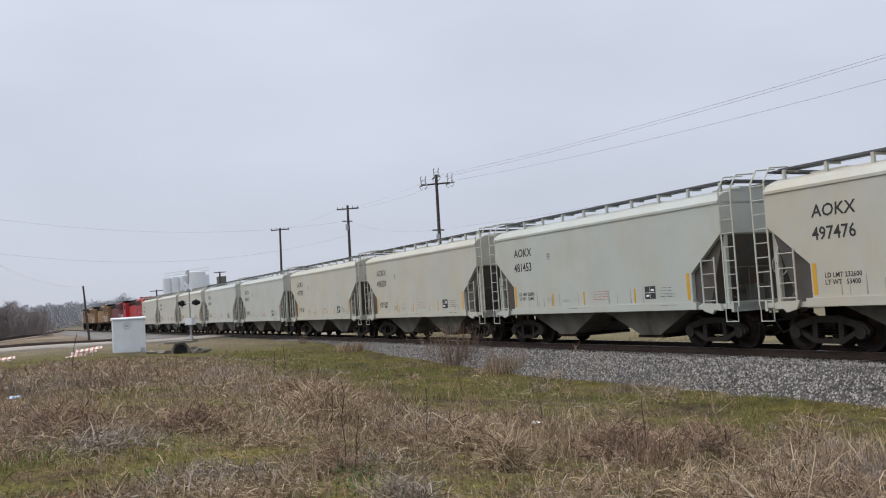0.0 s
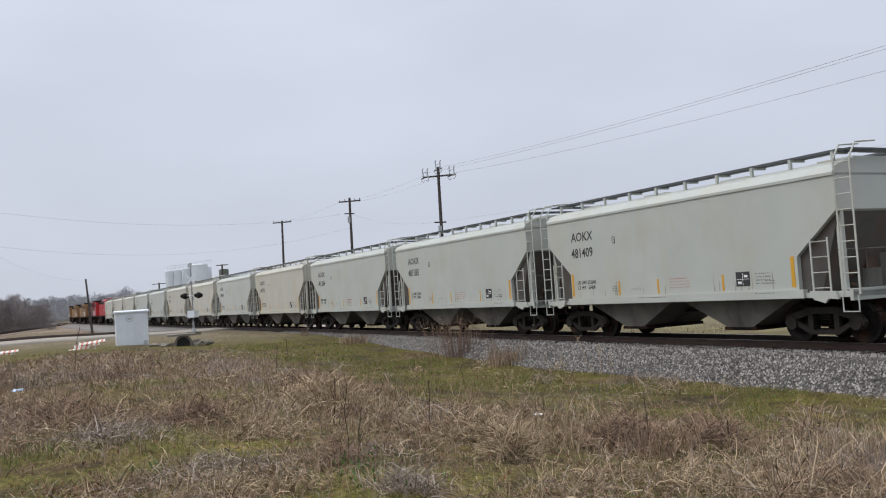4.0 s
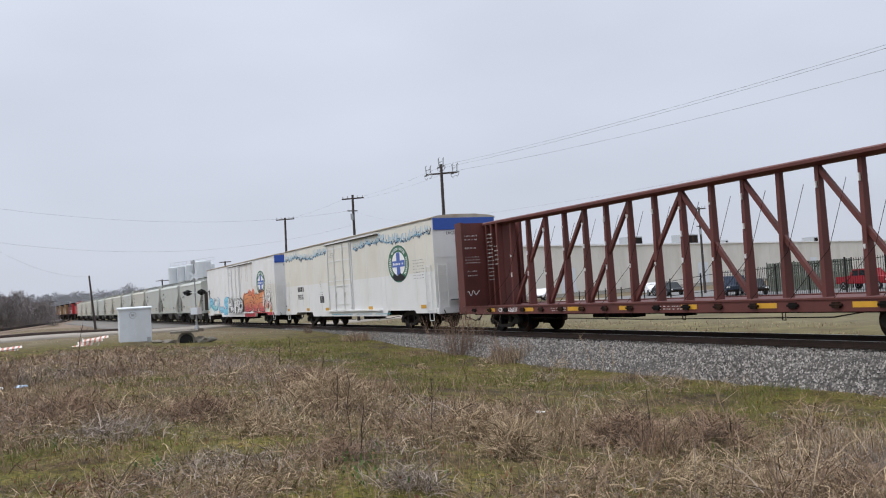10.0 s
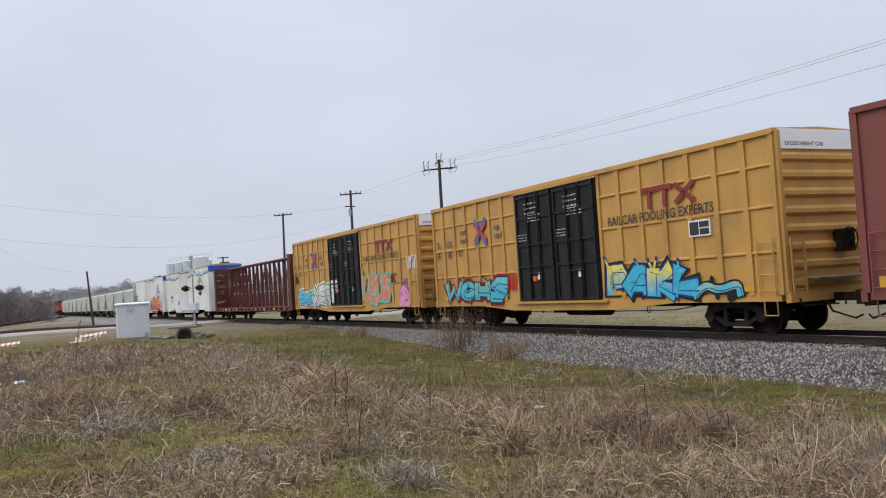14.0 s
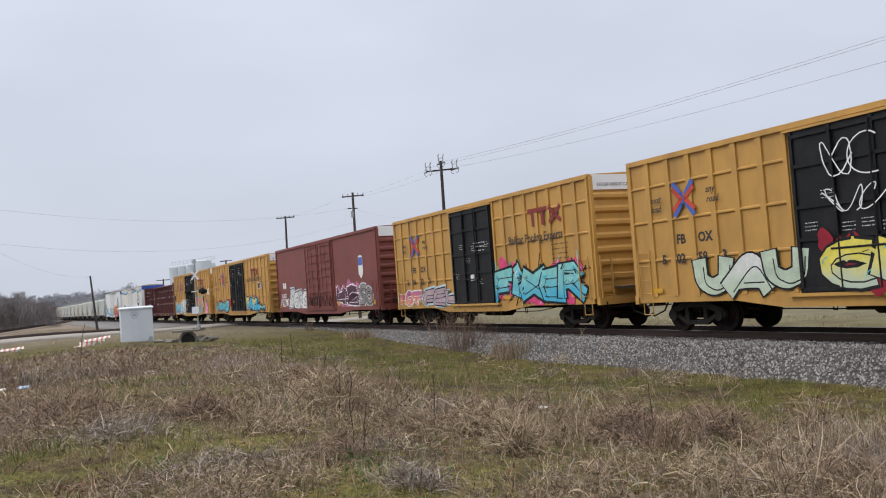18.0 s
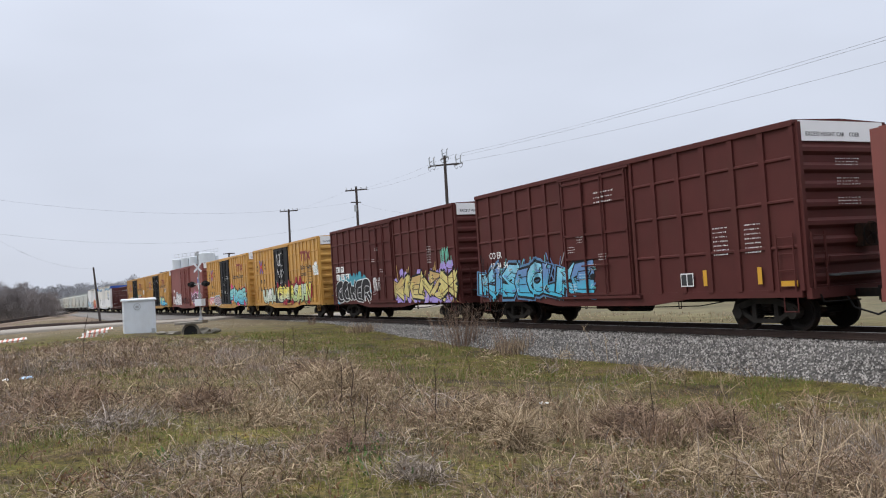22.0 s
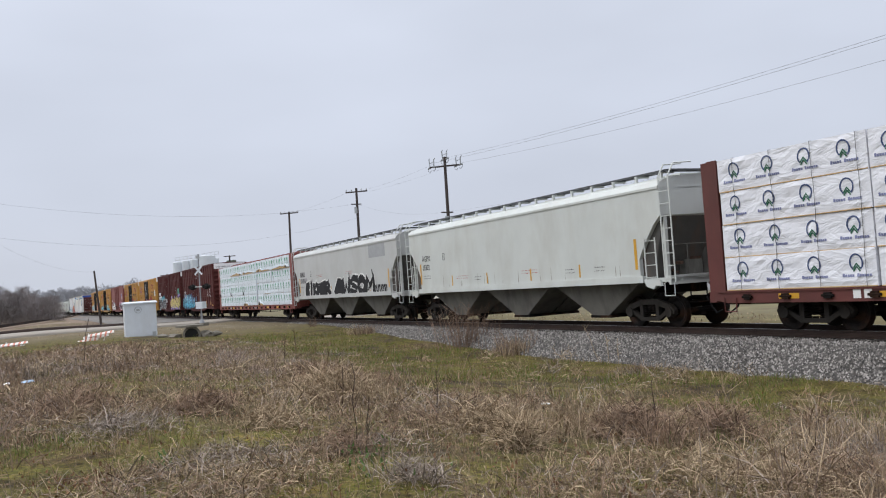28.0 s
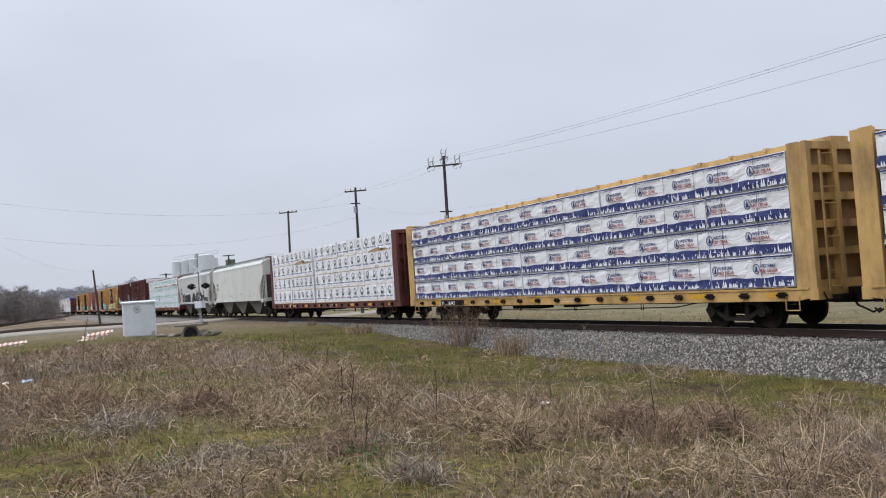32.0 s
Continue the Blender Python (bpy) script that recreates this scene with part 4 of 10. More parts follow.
def hopper_ladders(car, L, sill, top, mat, half=1.6):
    for x, s in ((0.0, 1), (L, -1)):
        ladder(car, "side_ladder", x + s * 0.0, x - s * 0.42, -half + 0.02, sill - 0.05, top + 0.28, 9, mat)
        ladder(car, "step_ladder", x + s * 0.28, x + s * 0.75, -half - 0.03, sill, sill + 1.25, 4, mat)
        ladder(car, "far_ladder", x + s * 0.0, x - s * 0.42, half - 0.02, sill - 0.05, top + 0.28, 9, mat)
        bm = bmesh.new()
        path_rod(bm, [(x, -half + 0.02, top + 0.28), (x, -half + 0.25, top + 0.62), (x, -0.7, top + 0.66)], 0.022, 5)
        path_rod(bm, [(x - s * 0.42, -half + 0.02, top + 0.28), (x - s * 0.42, -half + 0.25, top + 0.62), (x - s * 0.42, -0.7, top + 0.66)], 0.022, 5)
        part("roof_grab_iron", bm, mat, car)
        # jacking bracket and step
        bm = bmesh.new()
        prism(bm, [(x + s * 0.15, sill + 0.04), (x + s * 0.85, sill + 0.06), (x + s * 0.75, sill - 0.14), (x + s * 0.45, sill - 0.22), (x + s * 0.35, sill - 0.12), (x + s * 0.1, sill - 0.14)], -half - 0.06, -half + 0.02)
        part("corner_bracket", bm, mat, car)
        stirrups(car, (x - s * 0.18,), -half, sill - 0.06, mat)


def covered_hopper(seed, number, body, L=11.47, marks="AOKX"):
    rng = random.Random(seed)
    car = thing("covered_hopper", "pale grey-green two-bay covered hopper wagon on the track", "hopper wagon", "covered hoppers in the train")
    hopper_shape(car, L, body, 3.84, 4.16, 1.18, 3.02, 1.18, 2.05, 2, 4.36)
    hopper_ladders(car, L, 1.18, 3.84, body)
    hopper_gear(car, L, 1.18, seed)
    for x in (1.05, L - 1.05):
        add_truck(car, x)
    add_coupler(car, L / 2 + 0.3, 0.42)
    for o in car.children:
        if o.name.startswith(("coupler", "air_hose", "uncoupling")):
            o.location.x += L / 2
    y = -1.604
    lettering("reporting_mark", marks, 0.40, M["ink"], car, side(1.33, 3.10, y), squeeze=1.0, shear=0.1)
    lettering("reporting_mark", number, 0.42, M["ink"], car, side(1.30, 2.58, y), squeeze=0.92, shear=0.0)
    bars("stencil_block", [(0, 0, 0.14, 0.02), (0, 0.18, 0.14, 0.02), (0, 0, 0.02, 0.2), (0.12, 0, 0.02, 0.2), (0.04, 0.09, 0.06, 0.02)], M["ink"], car, side(3.45, 2.9, y))
    lettering("load_limit", "LD LMT 232600\nLT WT   53400", 0.16, M["ink"], car, side(1.55, 1.72, y), squeeze=0.9)
    for x, w, h, n, mt in ((3.3, 0.35, 0.2, 3, "ink"), (5.9, 0.9, 0.32, 4, "inkred"), (9.0, 0.55, 0.32, 4, "ink"), (9.3, 0.35, 0.12, 2, "ink"), (4.2, 0.5, 0.1, 2, "ink")):
        bars("stencil_block", print_block(rng, w, h, n), M[mt], car, side(x, 1.44, y))
    bars("test_plate", [(0, 0, 0.46, 0.36)], M["ink"], car, side(8.35, 1.42, y + 0.001))
    bars("test_plate_lines", [(0.22, 0.03, 0.012, 0.3), (0.03, 0.17, 0.4, 0.012), (0.06, 0.06, 0.12, 0.06), (0.27, 0.22, 0.12, 0.06)], M["inkwhite"], car, side(8.35, 1.42, y - 0.002))
    tape(car, (1.28, L - 1.32), 1.34, -1.602, 0.11, 0.72)
    tape(car, (3.65, 5.4, 7.9), 1.32, -1.602, 0.075, 0.42)
    bars("sill_stencil", print_block(rng, 1.4, 0.06, 1), M["ink"], car, side(4.6, 1.2, -1.653))
    bars("sill_stencil", print_block(rng, 0.8, 0.06, 1), M["ink"], car, side(9.0, 1.2, -1.653))
    return car


def grain_hopper(seed, number, body, L, marks, plate):
    """A longer three-bay covered hopper with a rounded cut-away at the ends."""
    rng = random.Random(seed)
    car = thing("grain_hopper", "light grey three-bay covered hopper wagon with a rounded end cut-away", "hopper wagon", "grain hoppers in the train")
    hopper_shape(car, L, body, 4.05, 4.36, 1.05, 3.25, 1.45, 2.35, 3, 4.52, curved=True)
    hopper_ladders(car, L, 1.38, 4.05, body)
    hopper_gear(car, L, 1.45, seed)
    for x in (1.45, L - 1.45):
        add_truck(car, x)
    add_coupler(car, L / 2 + 0.25, 0.45)
    for o in car.children:
        if o.name.startswith(("coupler", "air_hose", "uncoupling")):
            o.location.x += L / 2
    y = -1.604
    if plate:
        bars("number_plate", [(0, 0, 1.05, 0.32), (0, -0.40, 1.45, 0.32)], material("grey_patch", (0.30, 0.30, 0.30), 0.6), car, side(1.25, 2.72, y))
        y -= 0.003
    lettering("reporting_mark", marks, 0.36, M["ink"], car, side(1.32, 2.75, y), squeeze=0.9)
    lettering("reporting_mark", number, 0.36, M["ink"], car, side(1.32, 2.36, y), squeeze=0.82)
    bars("stencil_block", [(0, 0, 0.2, 0.02), (0, 0.28, 0.2, 0.02), (0, 0, 0.02, 0.3), (0.18, 0, 0.02, 0.3), (0.06, 0.13, 0.08, 0.02)], M["ink"], car, side(3.4, 2.72, y))
    bars("stencil_block", print_block(rng, 0.8, 0.22, 2), M["ink"], car, side(1.4, 1.95, y))
    for x in (4.6, 9.8):
        bars("warning_print", print_block(rng, 1.2, 0.2, 2), M["inkred"], car, side(x, 2.6 if plate else 1.85, y))
    for x in (6.2, 12.6, 14.2):
        bars("stencil_block", print_block(rng, 0.6, 0.22, 2), M["ink"], car, side(x, 1.75, y))
    tape(car, (1.12, L - 1.2), 1.75, -1.603, 0.12, 0.9)
    tape(car, (4.2, 7.2, 10.4, 13.4), 1.62, -1.603, 0.08, 0.42)
    return car


# ---- box cars ----
def boxcar(name, label, L, body, door, doors, eave=4.97, half=1.55, floor=1.02, posts=0.95, belts=(2.05, 3.15, 4.15), roof_mat=None, end_band=True, ladders_low=True,
           smooth_side=False, door_over=0.07, rows=0, group="box cars in the train", trucks=1.9):
    """A box car: doors is ((start, end), ...) along the side. Posts and belts stand proud of the sheets."""
    car = thing(name, label, "box car", group)
    roof_mat = roof_mat or body
    part("body", made((0.0, L, -half, half, floor, eave - 0.05)), body, car)
    # roof with a low ridge, ribs and an overhanging edge
    bm = bmesh.new()
    prism(bm, [(-half - 0.06, eave - 0.10), (-half - 0.06, eave), (0, eave + 0.06), (half + 0.06, eave), (half + 0.06, eave - 0.10)], -0.02, L + 0.02, "x")
    n = int(L / 1.2)
    for i in range(n + 1):
        x = 0.15 + (L - 0.3) * i / n
        prism(bm, [(-half + 0.08, eave - 0.03), (-half + 0.08, eave + 0.018), (0, eave + 0.08), (half - 0.08, eave + 0.018), (half - 0.08, eave - 0.03)], x - 0.05, x + 0.05, "x")
    part("roof", bm, roof_mat, car)
    d0, d1 = doors[0][0], doors[-1][1]
    for s in (-1, 1):
        ya, yb = sorted((s * half, s * (half + 0.055)))
        # corner posts, side posts
        spans = [(0.0, d0 - 0.06), (d1 + 0.06, L)]
        for a, b in spans:
            k = max(2, round((b - a) / posts))
            for i in range(k + 1):
                x = a + (b - a) * i / k
                wdt = 0.09 if 0 < i < k else 0.12
                x0, x1 = max(a, x - wdt), min(b, x + wdt)
                if not smooth_side or i in (0, k):
                    part("side_post", made((x0, x1, ya, yb, floor, eave - 0.06)), body, car)
            if not smooth_side:
                for z in belts:
                    for i in range(k):
                        xa, xb = a + (b - a) * i / k + 0.09, a + (b - a) * (i + 1) / k - 0.09
                        bm = bmesh.new()
                        o = s * half
                        prism(bm, [(o, z - 0.05), (o + s * 0.045, z - 0.02), (o + s * 0.045, z + 0.02), (o, z + 0.05)], xa, xb, "x")
                        part("belt_rail", bm, body, car)
        # eave and sill
        yc, yd = sorted((s * (half - 0.02), s * (half + 0.075)))
        part("side_plate", made((0, L, yc, yd, eave - 0.14, eave - 0.07)), body, car)
        bm = bmesh.new()
        pts = [(0.1, floor + 0.03), (L - 0.1, floor + 0.03), (L - 0.1, floor - 0.16), (L - 3.9, floor - 0.16), (d1 + 0.6, floor - 0.34), (d0 - 0.6, floor - 0.34), (3.9, floor - 0.16), (0.1, floor - 0.16)]
        prism(bm, pts, *sorted((s * (half - 0.1), s * (half + 0.03))))
        part("side_sill", bm, body, car)
        # door tracks
        part("door_track", made((d0 - 0.3, d1 + 0.3, *sorted((s * half, s * (half + 0.13))), floor - 0.10, floor - 0.02)), body, car)
        part("door_track", made((d0 - 0.1, d1 + 0.1, *sorted((s * half, s * (half + 0.12))), eave - 0.22, eave - 0.16)), body, car)
        for a, b in doors:
            y0, y1 = sorted((s * half, s * (half + door_over)))
            dr = part("door", made((a + 0.03, b - 0.03, y0, y1, floor - 0.02, eave - 0.2)), door, car, "sliding plug door")
            bm = bmesh.new()
            yy0, yy1 = sorted((s * (half + door_over), s * (half + door_over + 0.05)))
            for z in (np.linspace(floor + 0.05, eave - 0.35, rows) if rows else (floor + 0.05, floor + 1.2, floor + 1.95, floor + 2.9, eave - 0.35)):
                box(bm, a + 0.08, b - 0.08, yy0, yy1 - (0.01 if s < 0 else 0), z - 0.04, z + 0.04)
            part("door_stiffener", bm, door, dr)
            for x in np.linspace(a + 0.12, b - 0.12, 2 if rows else 4):
                part("door_rib", made((x - 0.04, x + 0.04, yy0, yy1, floor, eave - 0.24)), door, dr)
            bm = bmesh.new()
            yy = s * (half + door_over + 0.085)
            for x in (a + (b - a) * 0.36, a + (b - a) * 0.64):
                rod(bm, (x, yy, floor + 0.06), (x, yy, eave - 0.3), 0.022, 6)
            rod(bm, (a + (b - a) * 0.3, yy, floor + 0.95), (a + (b - a) * 0.7, yy, floor + 0.95), 0.025, 6)
            part("locking_bar", bm, door, dr)
    # corrugated ends
    for x, s in ((0.0, -1), (L, 1)):
        nz = 8
        for i in range(nz):
            z = floor + 0.25 + (eave - 0.95 - floor) * i / (nz - 1)
            bm = bmesh.new()
            prism(bm, [(x, z - 0.13), (x + s * 0.085, z - 0.05), (x + s * 0.085, z + 0.05), (x, z + 0.13)], -half + 0.12, half - 0.12)
            part("end_corrugation", bm, body, car)
        part("end_corner_post", made((*sorted((x, x + s * 0.10)), -half, -half + 0.11, floor, eave - 0.06)), body, car)
        part("end_corner_post", made((*sorted((x, x + s * 0.10)), half - 0.11, half, floor, eave - 0.06)), body, car)
        if end_band:
            part("end_band", made((*sorted((x, x + s * 0.055)), -half + 0.11, half - 0.11, eave - 0.50, eave - 0.015)), M["white_clean"], car, "white excess-height band")
        part("end_sill", made((*sorted((x, x + s * 0.16)), -half, half, floor - 0.2, floor + 0.05)), body, car)
        part("end_platform", made((*sorted((x + s * 0.05, x + s * 0.42)), -0.9, 0.9, floor + 0.30, floor + 0.35)), M["walkway"], car)
        ladder(car, "side_ladder", *((0.22, 0.72) if s < 0 else (L - 0.72, L - 0.22)), -half - 0.085, floor - 0.02, floor + 1.35, 4, body)
        ladder(car, "side_ladder", *((0.22, 0.72) if s < 0 else (L - 0.72, L - 0.22)), half + 0.085, floor - 0.02, floor + 1.35, 4, body)
        ladder(car, "end_ladder", x + s * 0.16, None, (-half + 0.12, -half + 0.55), floor - 0.02, floor + 1.35, 4, body, "y")
        bm = bmesh.new()
        path_rod(bm, [(x + s * 0.1, -0.95, floor + 0.4), (x + s * 0.22, -0.95, floor + 0.75), (x + s * 0.22, 0.95, floor + 0.75), (x + s * 0.1, 0.95, floor + 0.4)], 0.02, 5)
        part("end_handrail", bm, body, car)
        stirrups(car, ((0.45,) if s < 0 else (L - 0.45,)), -half - 0.02, floor - 0.14, body)
    brake_wheel(car, L + 0.3, 0.45, floor + 1.25, M["under"])
    bm = made((L + 0.02, L + 0.24, 0.2, 0.7, floor + 0.95, floor + 1.5))
    part("brake_housing", bm, M["under"], car)
    part("centre_sill", made((0.1, L - 0.1, -0.25, 0.25, 0.70, floor - 0.02)), M["under"], car)
    bm = made((L * 0.42, L * 0.42 + 0.9, -0.9, -0.35, 0.55, 0.92), (L * 0.55, L * 0.55 + 0.5, -1.1, -0.6, 0.6, 0.9))
    rod(bm, (L * 0.3, -0.8, 0.72), (L * 0.62, -0.8, 0.72), 0.03)
    rod(bm, (L * 0.48, -1.0, 0.66), (L * 0.60, -1.0, 0.66), 0.18, 10)
    part("brake_gear", bm, M["under"], car)
    train_pipe(car, trucks + 1.6, L - trucks - 1.6)
    for x in (trucks, L - trucks):
        add_truck(car, x)
    add_coupler(car, L / 2 + 0.1, (20.7 - 18.75) / 2 - 0.05)
    for o in car.children:
        if o.name.startswith(("coupler", "air_hose", "uncoupling")):
            o.location.x += L / 2
    return car


def cross_mark(car, x, z, w, y):
    """The emblem of two crossing arrows: blue and red bars with gaps."""
    h = w
    bm = bmesh.new()
    for sx in (-1, 1):
        for sz in (-1, 1):
            stroke(bm, [(x + sx * w * 0.42, z + sz * h * 0.5), (x + sx * w * 0.12, z + sz * h * 0.16)], w * 0.17, y - 0.004, y)
    stroke(bm, [(x - w * 0.12, z + h * 0.16), (x + w * 0.02, z), (x - w * 0.12, z - h * 0.16)], w * 0.17, y - 0.004, y)
    part("emblem_blue_bars", bm, M["logoblue"], car)
    bm = bmesh.new()
    for sx in (-1, 1):
        for sz in (-1, 1):
            stroke(bm, [(x + sx * w * 0.46, z + sz * h * 0.32), (x + sx * w * 0.10 - w * 0.03, z + sz * h * 0.02)], w * 0.15, y - 0.008, y)
    part("emblem_red_bars", bm, spray("emblem_red_paint", (0.50, 0.07, 0.05)), car)


def initials_mark(car, x, z, w, h, y, mat):
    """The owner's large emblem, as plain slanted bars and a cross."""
    bm = bmesh.new()
    t = h * 0.24
    for k in range(2):
        a = x + k * w * 0.31
        stroke(bm, [(a, z + h - t / 2), (a + w * 0.26, z + h - t / 2)], t, y - 0.004, y)
        stroke(bm, [(a + w * 0.13, z + h - t), (a + w * 0.13, z + t * 0.3)], t * 1.1, y - 0.004, y)
    stroke(bm, [(x + w * 0.66, z + t / 2), (x + w * 0.98, z + h - t / 2)], t, y - 0.004, y)
    stroke(bm, [(x + w * 0.66, z + h - t / 2), (x + w * 0.80, z + h * 0.55)], t, y - 0.004, y)
    stroke(bm, [(x + w * 0.84, z + h * 0.42), (x + w * 0.98, z + t / 2)], t, y - 0.004, y)
    part("owner_emblem", bm, mat, car)


def end_print(car, L, words, eave=4.97):
    """Words on the white band of the rear end."""
    m = pose(L + 0.058, -1.25, eave - 0.38, 90, 0, 90)
    lettering("band_lettering", words, 0.14, M["ink"], car, m)


def corrugation_prints(car, L, seed, eave):
    """Small print on three ribs of the rear end."""
    for k in range(3):
        bars("rib_print", print_block(random.Random(seed + k), 0.9, 0.22, 3), M["inkwhite"], car, pose(L + 0.092, -0.35, eave - 1.05 - 0.47 * k, 90, 0, 90))


def door_print(car, seed, x, z, w, h, lines, y):
    bars("door_print", print_block(random.Random(seed), w, h, lines), M["inkwhite"], car, side(x, z, y))


# ---- refrigerator cars ----
def reefer(seed, L, label, dirty):
    rng = random.Random(seed)
    car = thing("refrigerator_car", label, "refrigerator car", "refrigerator cars in the train")
    half, floor, eave = 1.56, 0.95, 4.93
    body = M["white"]
    part("body", made((0, L, -half, half, floor, eave - 0.05)), body, car)
    bm = bmesh.new()
    prism(bm, [(-half - 0.03, eave - 0.08), (-half - 0.03, eave), (-half + 0.25, eave + 0.07), (-0.6, eave + 0.13), (0.6, eave + 0.13), (half - 0.25, eave + 0.07), (half + 0.03, eave), (half + 0.03, eave - 0.08)], 0, L, "x")
    part("roof", bm, M["roofedge"], car)
    for s in (-1, 1):
        part("roof_edge_strip", made((0, L, *sorted((s * half, s * (half + 0.03))), eave - 0.08, eave - 0.02)), M["roofedge"], car)
        # sheet seams as slim battens
        for x in np.arange(1.2, L - 0.4, 1.22):
            if not 8.6 < x < 16.6 and not 17.4 < x < 20.1:
                part("seam_batten", made((x - 0.018, x + 0.018, *sorted((s * half, s * (half + 0.008))), floor, eave - 0.1)), body, car)
        # sliding plug door with frame and bars
        y0, y1 = sorted((s * half, s * (half + 0.06)))
        dr = part("door", made((8.80, 12.62, y0, y1, floor + 0.02, eave - 0.24)), body, car, "wide white plug door")
        yy = s * (half + 0.10)
        for x in (8.9, 10.0, 11.4, 12.5):
            bm = bmesh.new()
            rod(bm, (x, yy, floor + 0.02), (x, yy, eave - 0.3), 0.03, 6)
            part("locking_bar", bm, body, dr)
        bm = bmesh.new()
        for z in (1.35, 2.35, 2.65, 3.75, 4.45):
            box(bm, 8.84, 12.58, *sorted((s * (half + 0.06), s * (half + 0.085))), z - 0.03, z + 0.03)
        for z in (1.0, 1.95, 2.9, 4.3):
            for x in (10.0, 11.4):
                box(bm, x - 0.14, x + 0.14, *sorted((s * (half + 0.06), s * (half + 0.13))), z - 0.05, z + 0.05)
        part("door_stiffener", bm, body, dr)
        part("door_track", made((8.5, 16.5, *sorted((s * half, s * (half + 0.16))), eave - 0.20, eave - 0.15), (8.5, 16.6, *sorted((s * half, s * (half + 0.13))), floor - 0.02, floor + 0.05)), body, car)
        part("track_roller_rail", made((8.5, 16.5, *sorted((s * half, s * (half + 0.13))), eave - 0.235, eave - 0.205)), M["rail"], car, "rusty upper door rail")
        # deep side sill between the trucks
        bm = bmesh.new()
        prism(bm, [(0.05, floor + 0.02), (L - 0.05, floor + 0.02), (L - 0.05, 0.78), (L - 2.1, 0.78), (L - 2.3, 0.92), (L - 5.4, 0.92), (L - 5.6, 0.66), (5.6, 0.66), (5.4, 0.92), (2.3, 0.92), (2.1, 0.78), (0.05, 0.78)], *sorted((s * (half - 0.12), s * (half + 0.012))))
        part("side_sill", bm, body, car)
        for x in (14.7, 16.55):
            bm = bmesh.new()
            box(bm, x - 0.02, x + 0.02, *sorted((s * half, s * (half + 0.008))), floor + 0.1, eave - 0.25)
            part("door_rest_post", bm, body, car)
    for x, s in ((0.0, -1), (L, 1)):
        part("end_panel", made((*sorted((x, x + s * 0.05)), -half + 0.04, half - 0.04, eave - 0.55, eave - 0.04)), M["blue"], car, "blue excess-height panel")
        for z in (2.3, 3.2):
            part("end_seam", made((*sorted((x, x + s * 0.012)), -half + 0.1, half - 0.1, z - 0.03, z + 0.03)), body, car)
        part("end_platform", made((*sorted((x + s * 0.05, x + s * 0.42)), -0.9, 0.9, 1.30, 1.35)), M["walkway"], car)
        ladder(car, "side_ladder", *((0.3, 0.85) if s < 0 else (L - 0.85, L - 0.3)), -half - 0.06, 0.8, 2.9, 6, body)
        ladder(car, "end_ladder", x + s * 0.12, None, (-half + 0.1, -half + 0.55), 0.85, 2.9, 6, body, "y")
        ladder(car, "service_ladder", x + s * 0.25, None, (half - 0.75, half - 0.3), 0.9, 3.6, 7, M["dark"], "y", 0.03)
        part("end_sill", made((*sorted((x, x + s * 0.2)), -half, half, 0.75, 1.0)), body, car)
        stirrups(car, ((0.5,) if s < 0 else (L - 0.5,)), -half - 0.02, 0.82, body)
    brake_wheel(car, L + 0.32, -0.2, 2.0, M["under"])
    part("brake_housing", made((L + 0.05, L + 0.22, -0.35, -0.05, 1.75, 2.15)), M["steel"], car)
    part("centre_sill", made((0.1, L - 0.1, -0.25, 0.25, 0.62, 0.92)), M["under"], car)
    bm = made((6.0, 8.2, -1.2, -0.3, 0.45, 0.85), (13.0, 14.4, -1.2, -0.5, 0.5, 0.85))
    part("brake_gear", bm, M["under"], car)
    train_pipe(car, 5.6, L - 5.6, 0.5)
    for x in (3.9, L - 3.9):
        add_truck(car, x)
    add_coupler(car, L / 2 + 0.15, 1.1)
    for o in car.children:
        if o.name.startswith(("coupler", "air_hose", "uncoupling")):
            o.location.x += L / 2
    # round emblem: green ring, white ground, blue cross
    y = -half - 0.002
    cx, cz = 18.8, 3.12
    rx = 1.22

    def disc(r0, r1, mat, d, nm):
        bm = bmesh.new()
        nseg = 40
        vi = [(cx + r0 * math.cos(a), cz + 0.72 * r0 * math.sin(a)) for a in np.linspace(0, 2 * math.pi, nseg, endpoint=False)]
        vo = [(cx + r1 * math.cos(a), cz + 0.72 * r1 * math.sin(a)) for a in np.linspace(0, 2 * math.pi, nseg, endpoint=False)]
        for i in range(nseg):
            j = (i + 1) % nseg
            vs = [bm.verts.new((p[0], y - d, p[1])) for p in (vi[i], vo[i], vo[j], vi[j])]
            bm.faces.new(vs)
        part(nm, bm, mat, car)
    disc(0.78, rx, M["green"], 0.004, "emblem_ring")
    disc(0.001, 0.78, M["white_clean"], 0.003, "emblem_ground")
    part("emblem_cross", made((cx - 0.2, cx + 0.2, y - 0.007, y, cz - 0.54, cz + 0.54), (cx - 0.74, cx + 0.74, y - 0.0072, y, cz - 0.15, cz + 0.15)), M["logoblue"], car)
    bm = bmesh.new()
    # plain bars that run round the ring in place of the railway's name
    for i in range(38):
        if i in (10, 11, 19, 26, 27):
            continue
        a = math.radians(222 - i * 7.2)
        p = [(cx + r * math.cos(b), cz + 0.72 * r * math.sin(b)) for r, b in ((0.91, a - 0.032), (1.08, a - 0.027), (1.08, a + 0.027), (0.91, a + 0.032))]
        prism(bm, p, y - 0.009, y - 0.001)
    for k in range(7):
        if k != 5:
            box(bm, cx - 0.60 + 0.17 * k, cx - 0.49 + 0.17 * k, y - 0.010, y - 0.0075, cz - 0.055, cz + (0.075 if k in (0, 5) else 0.035))
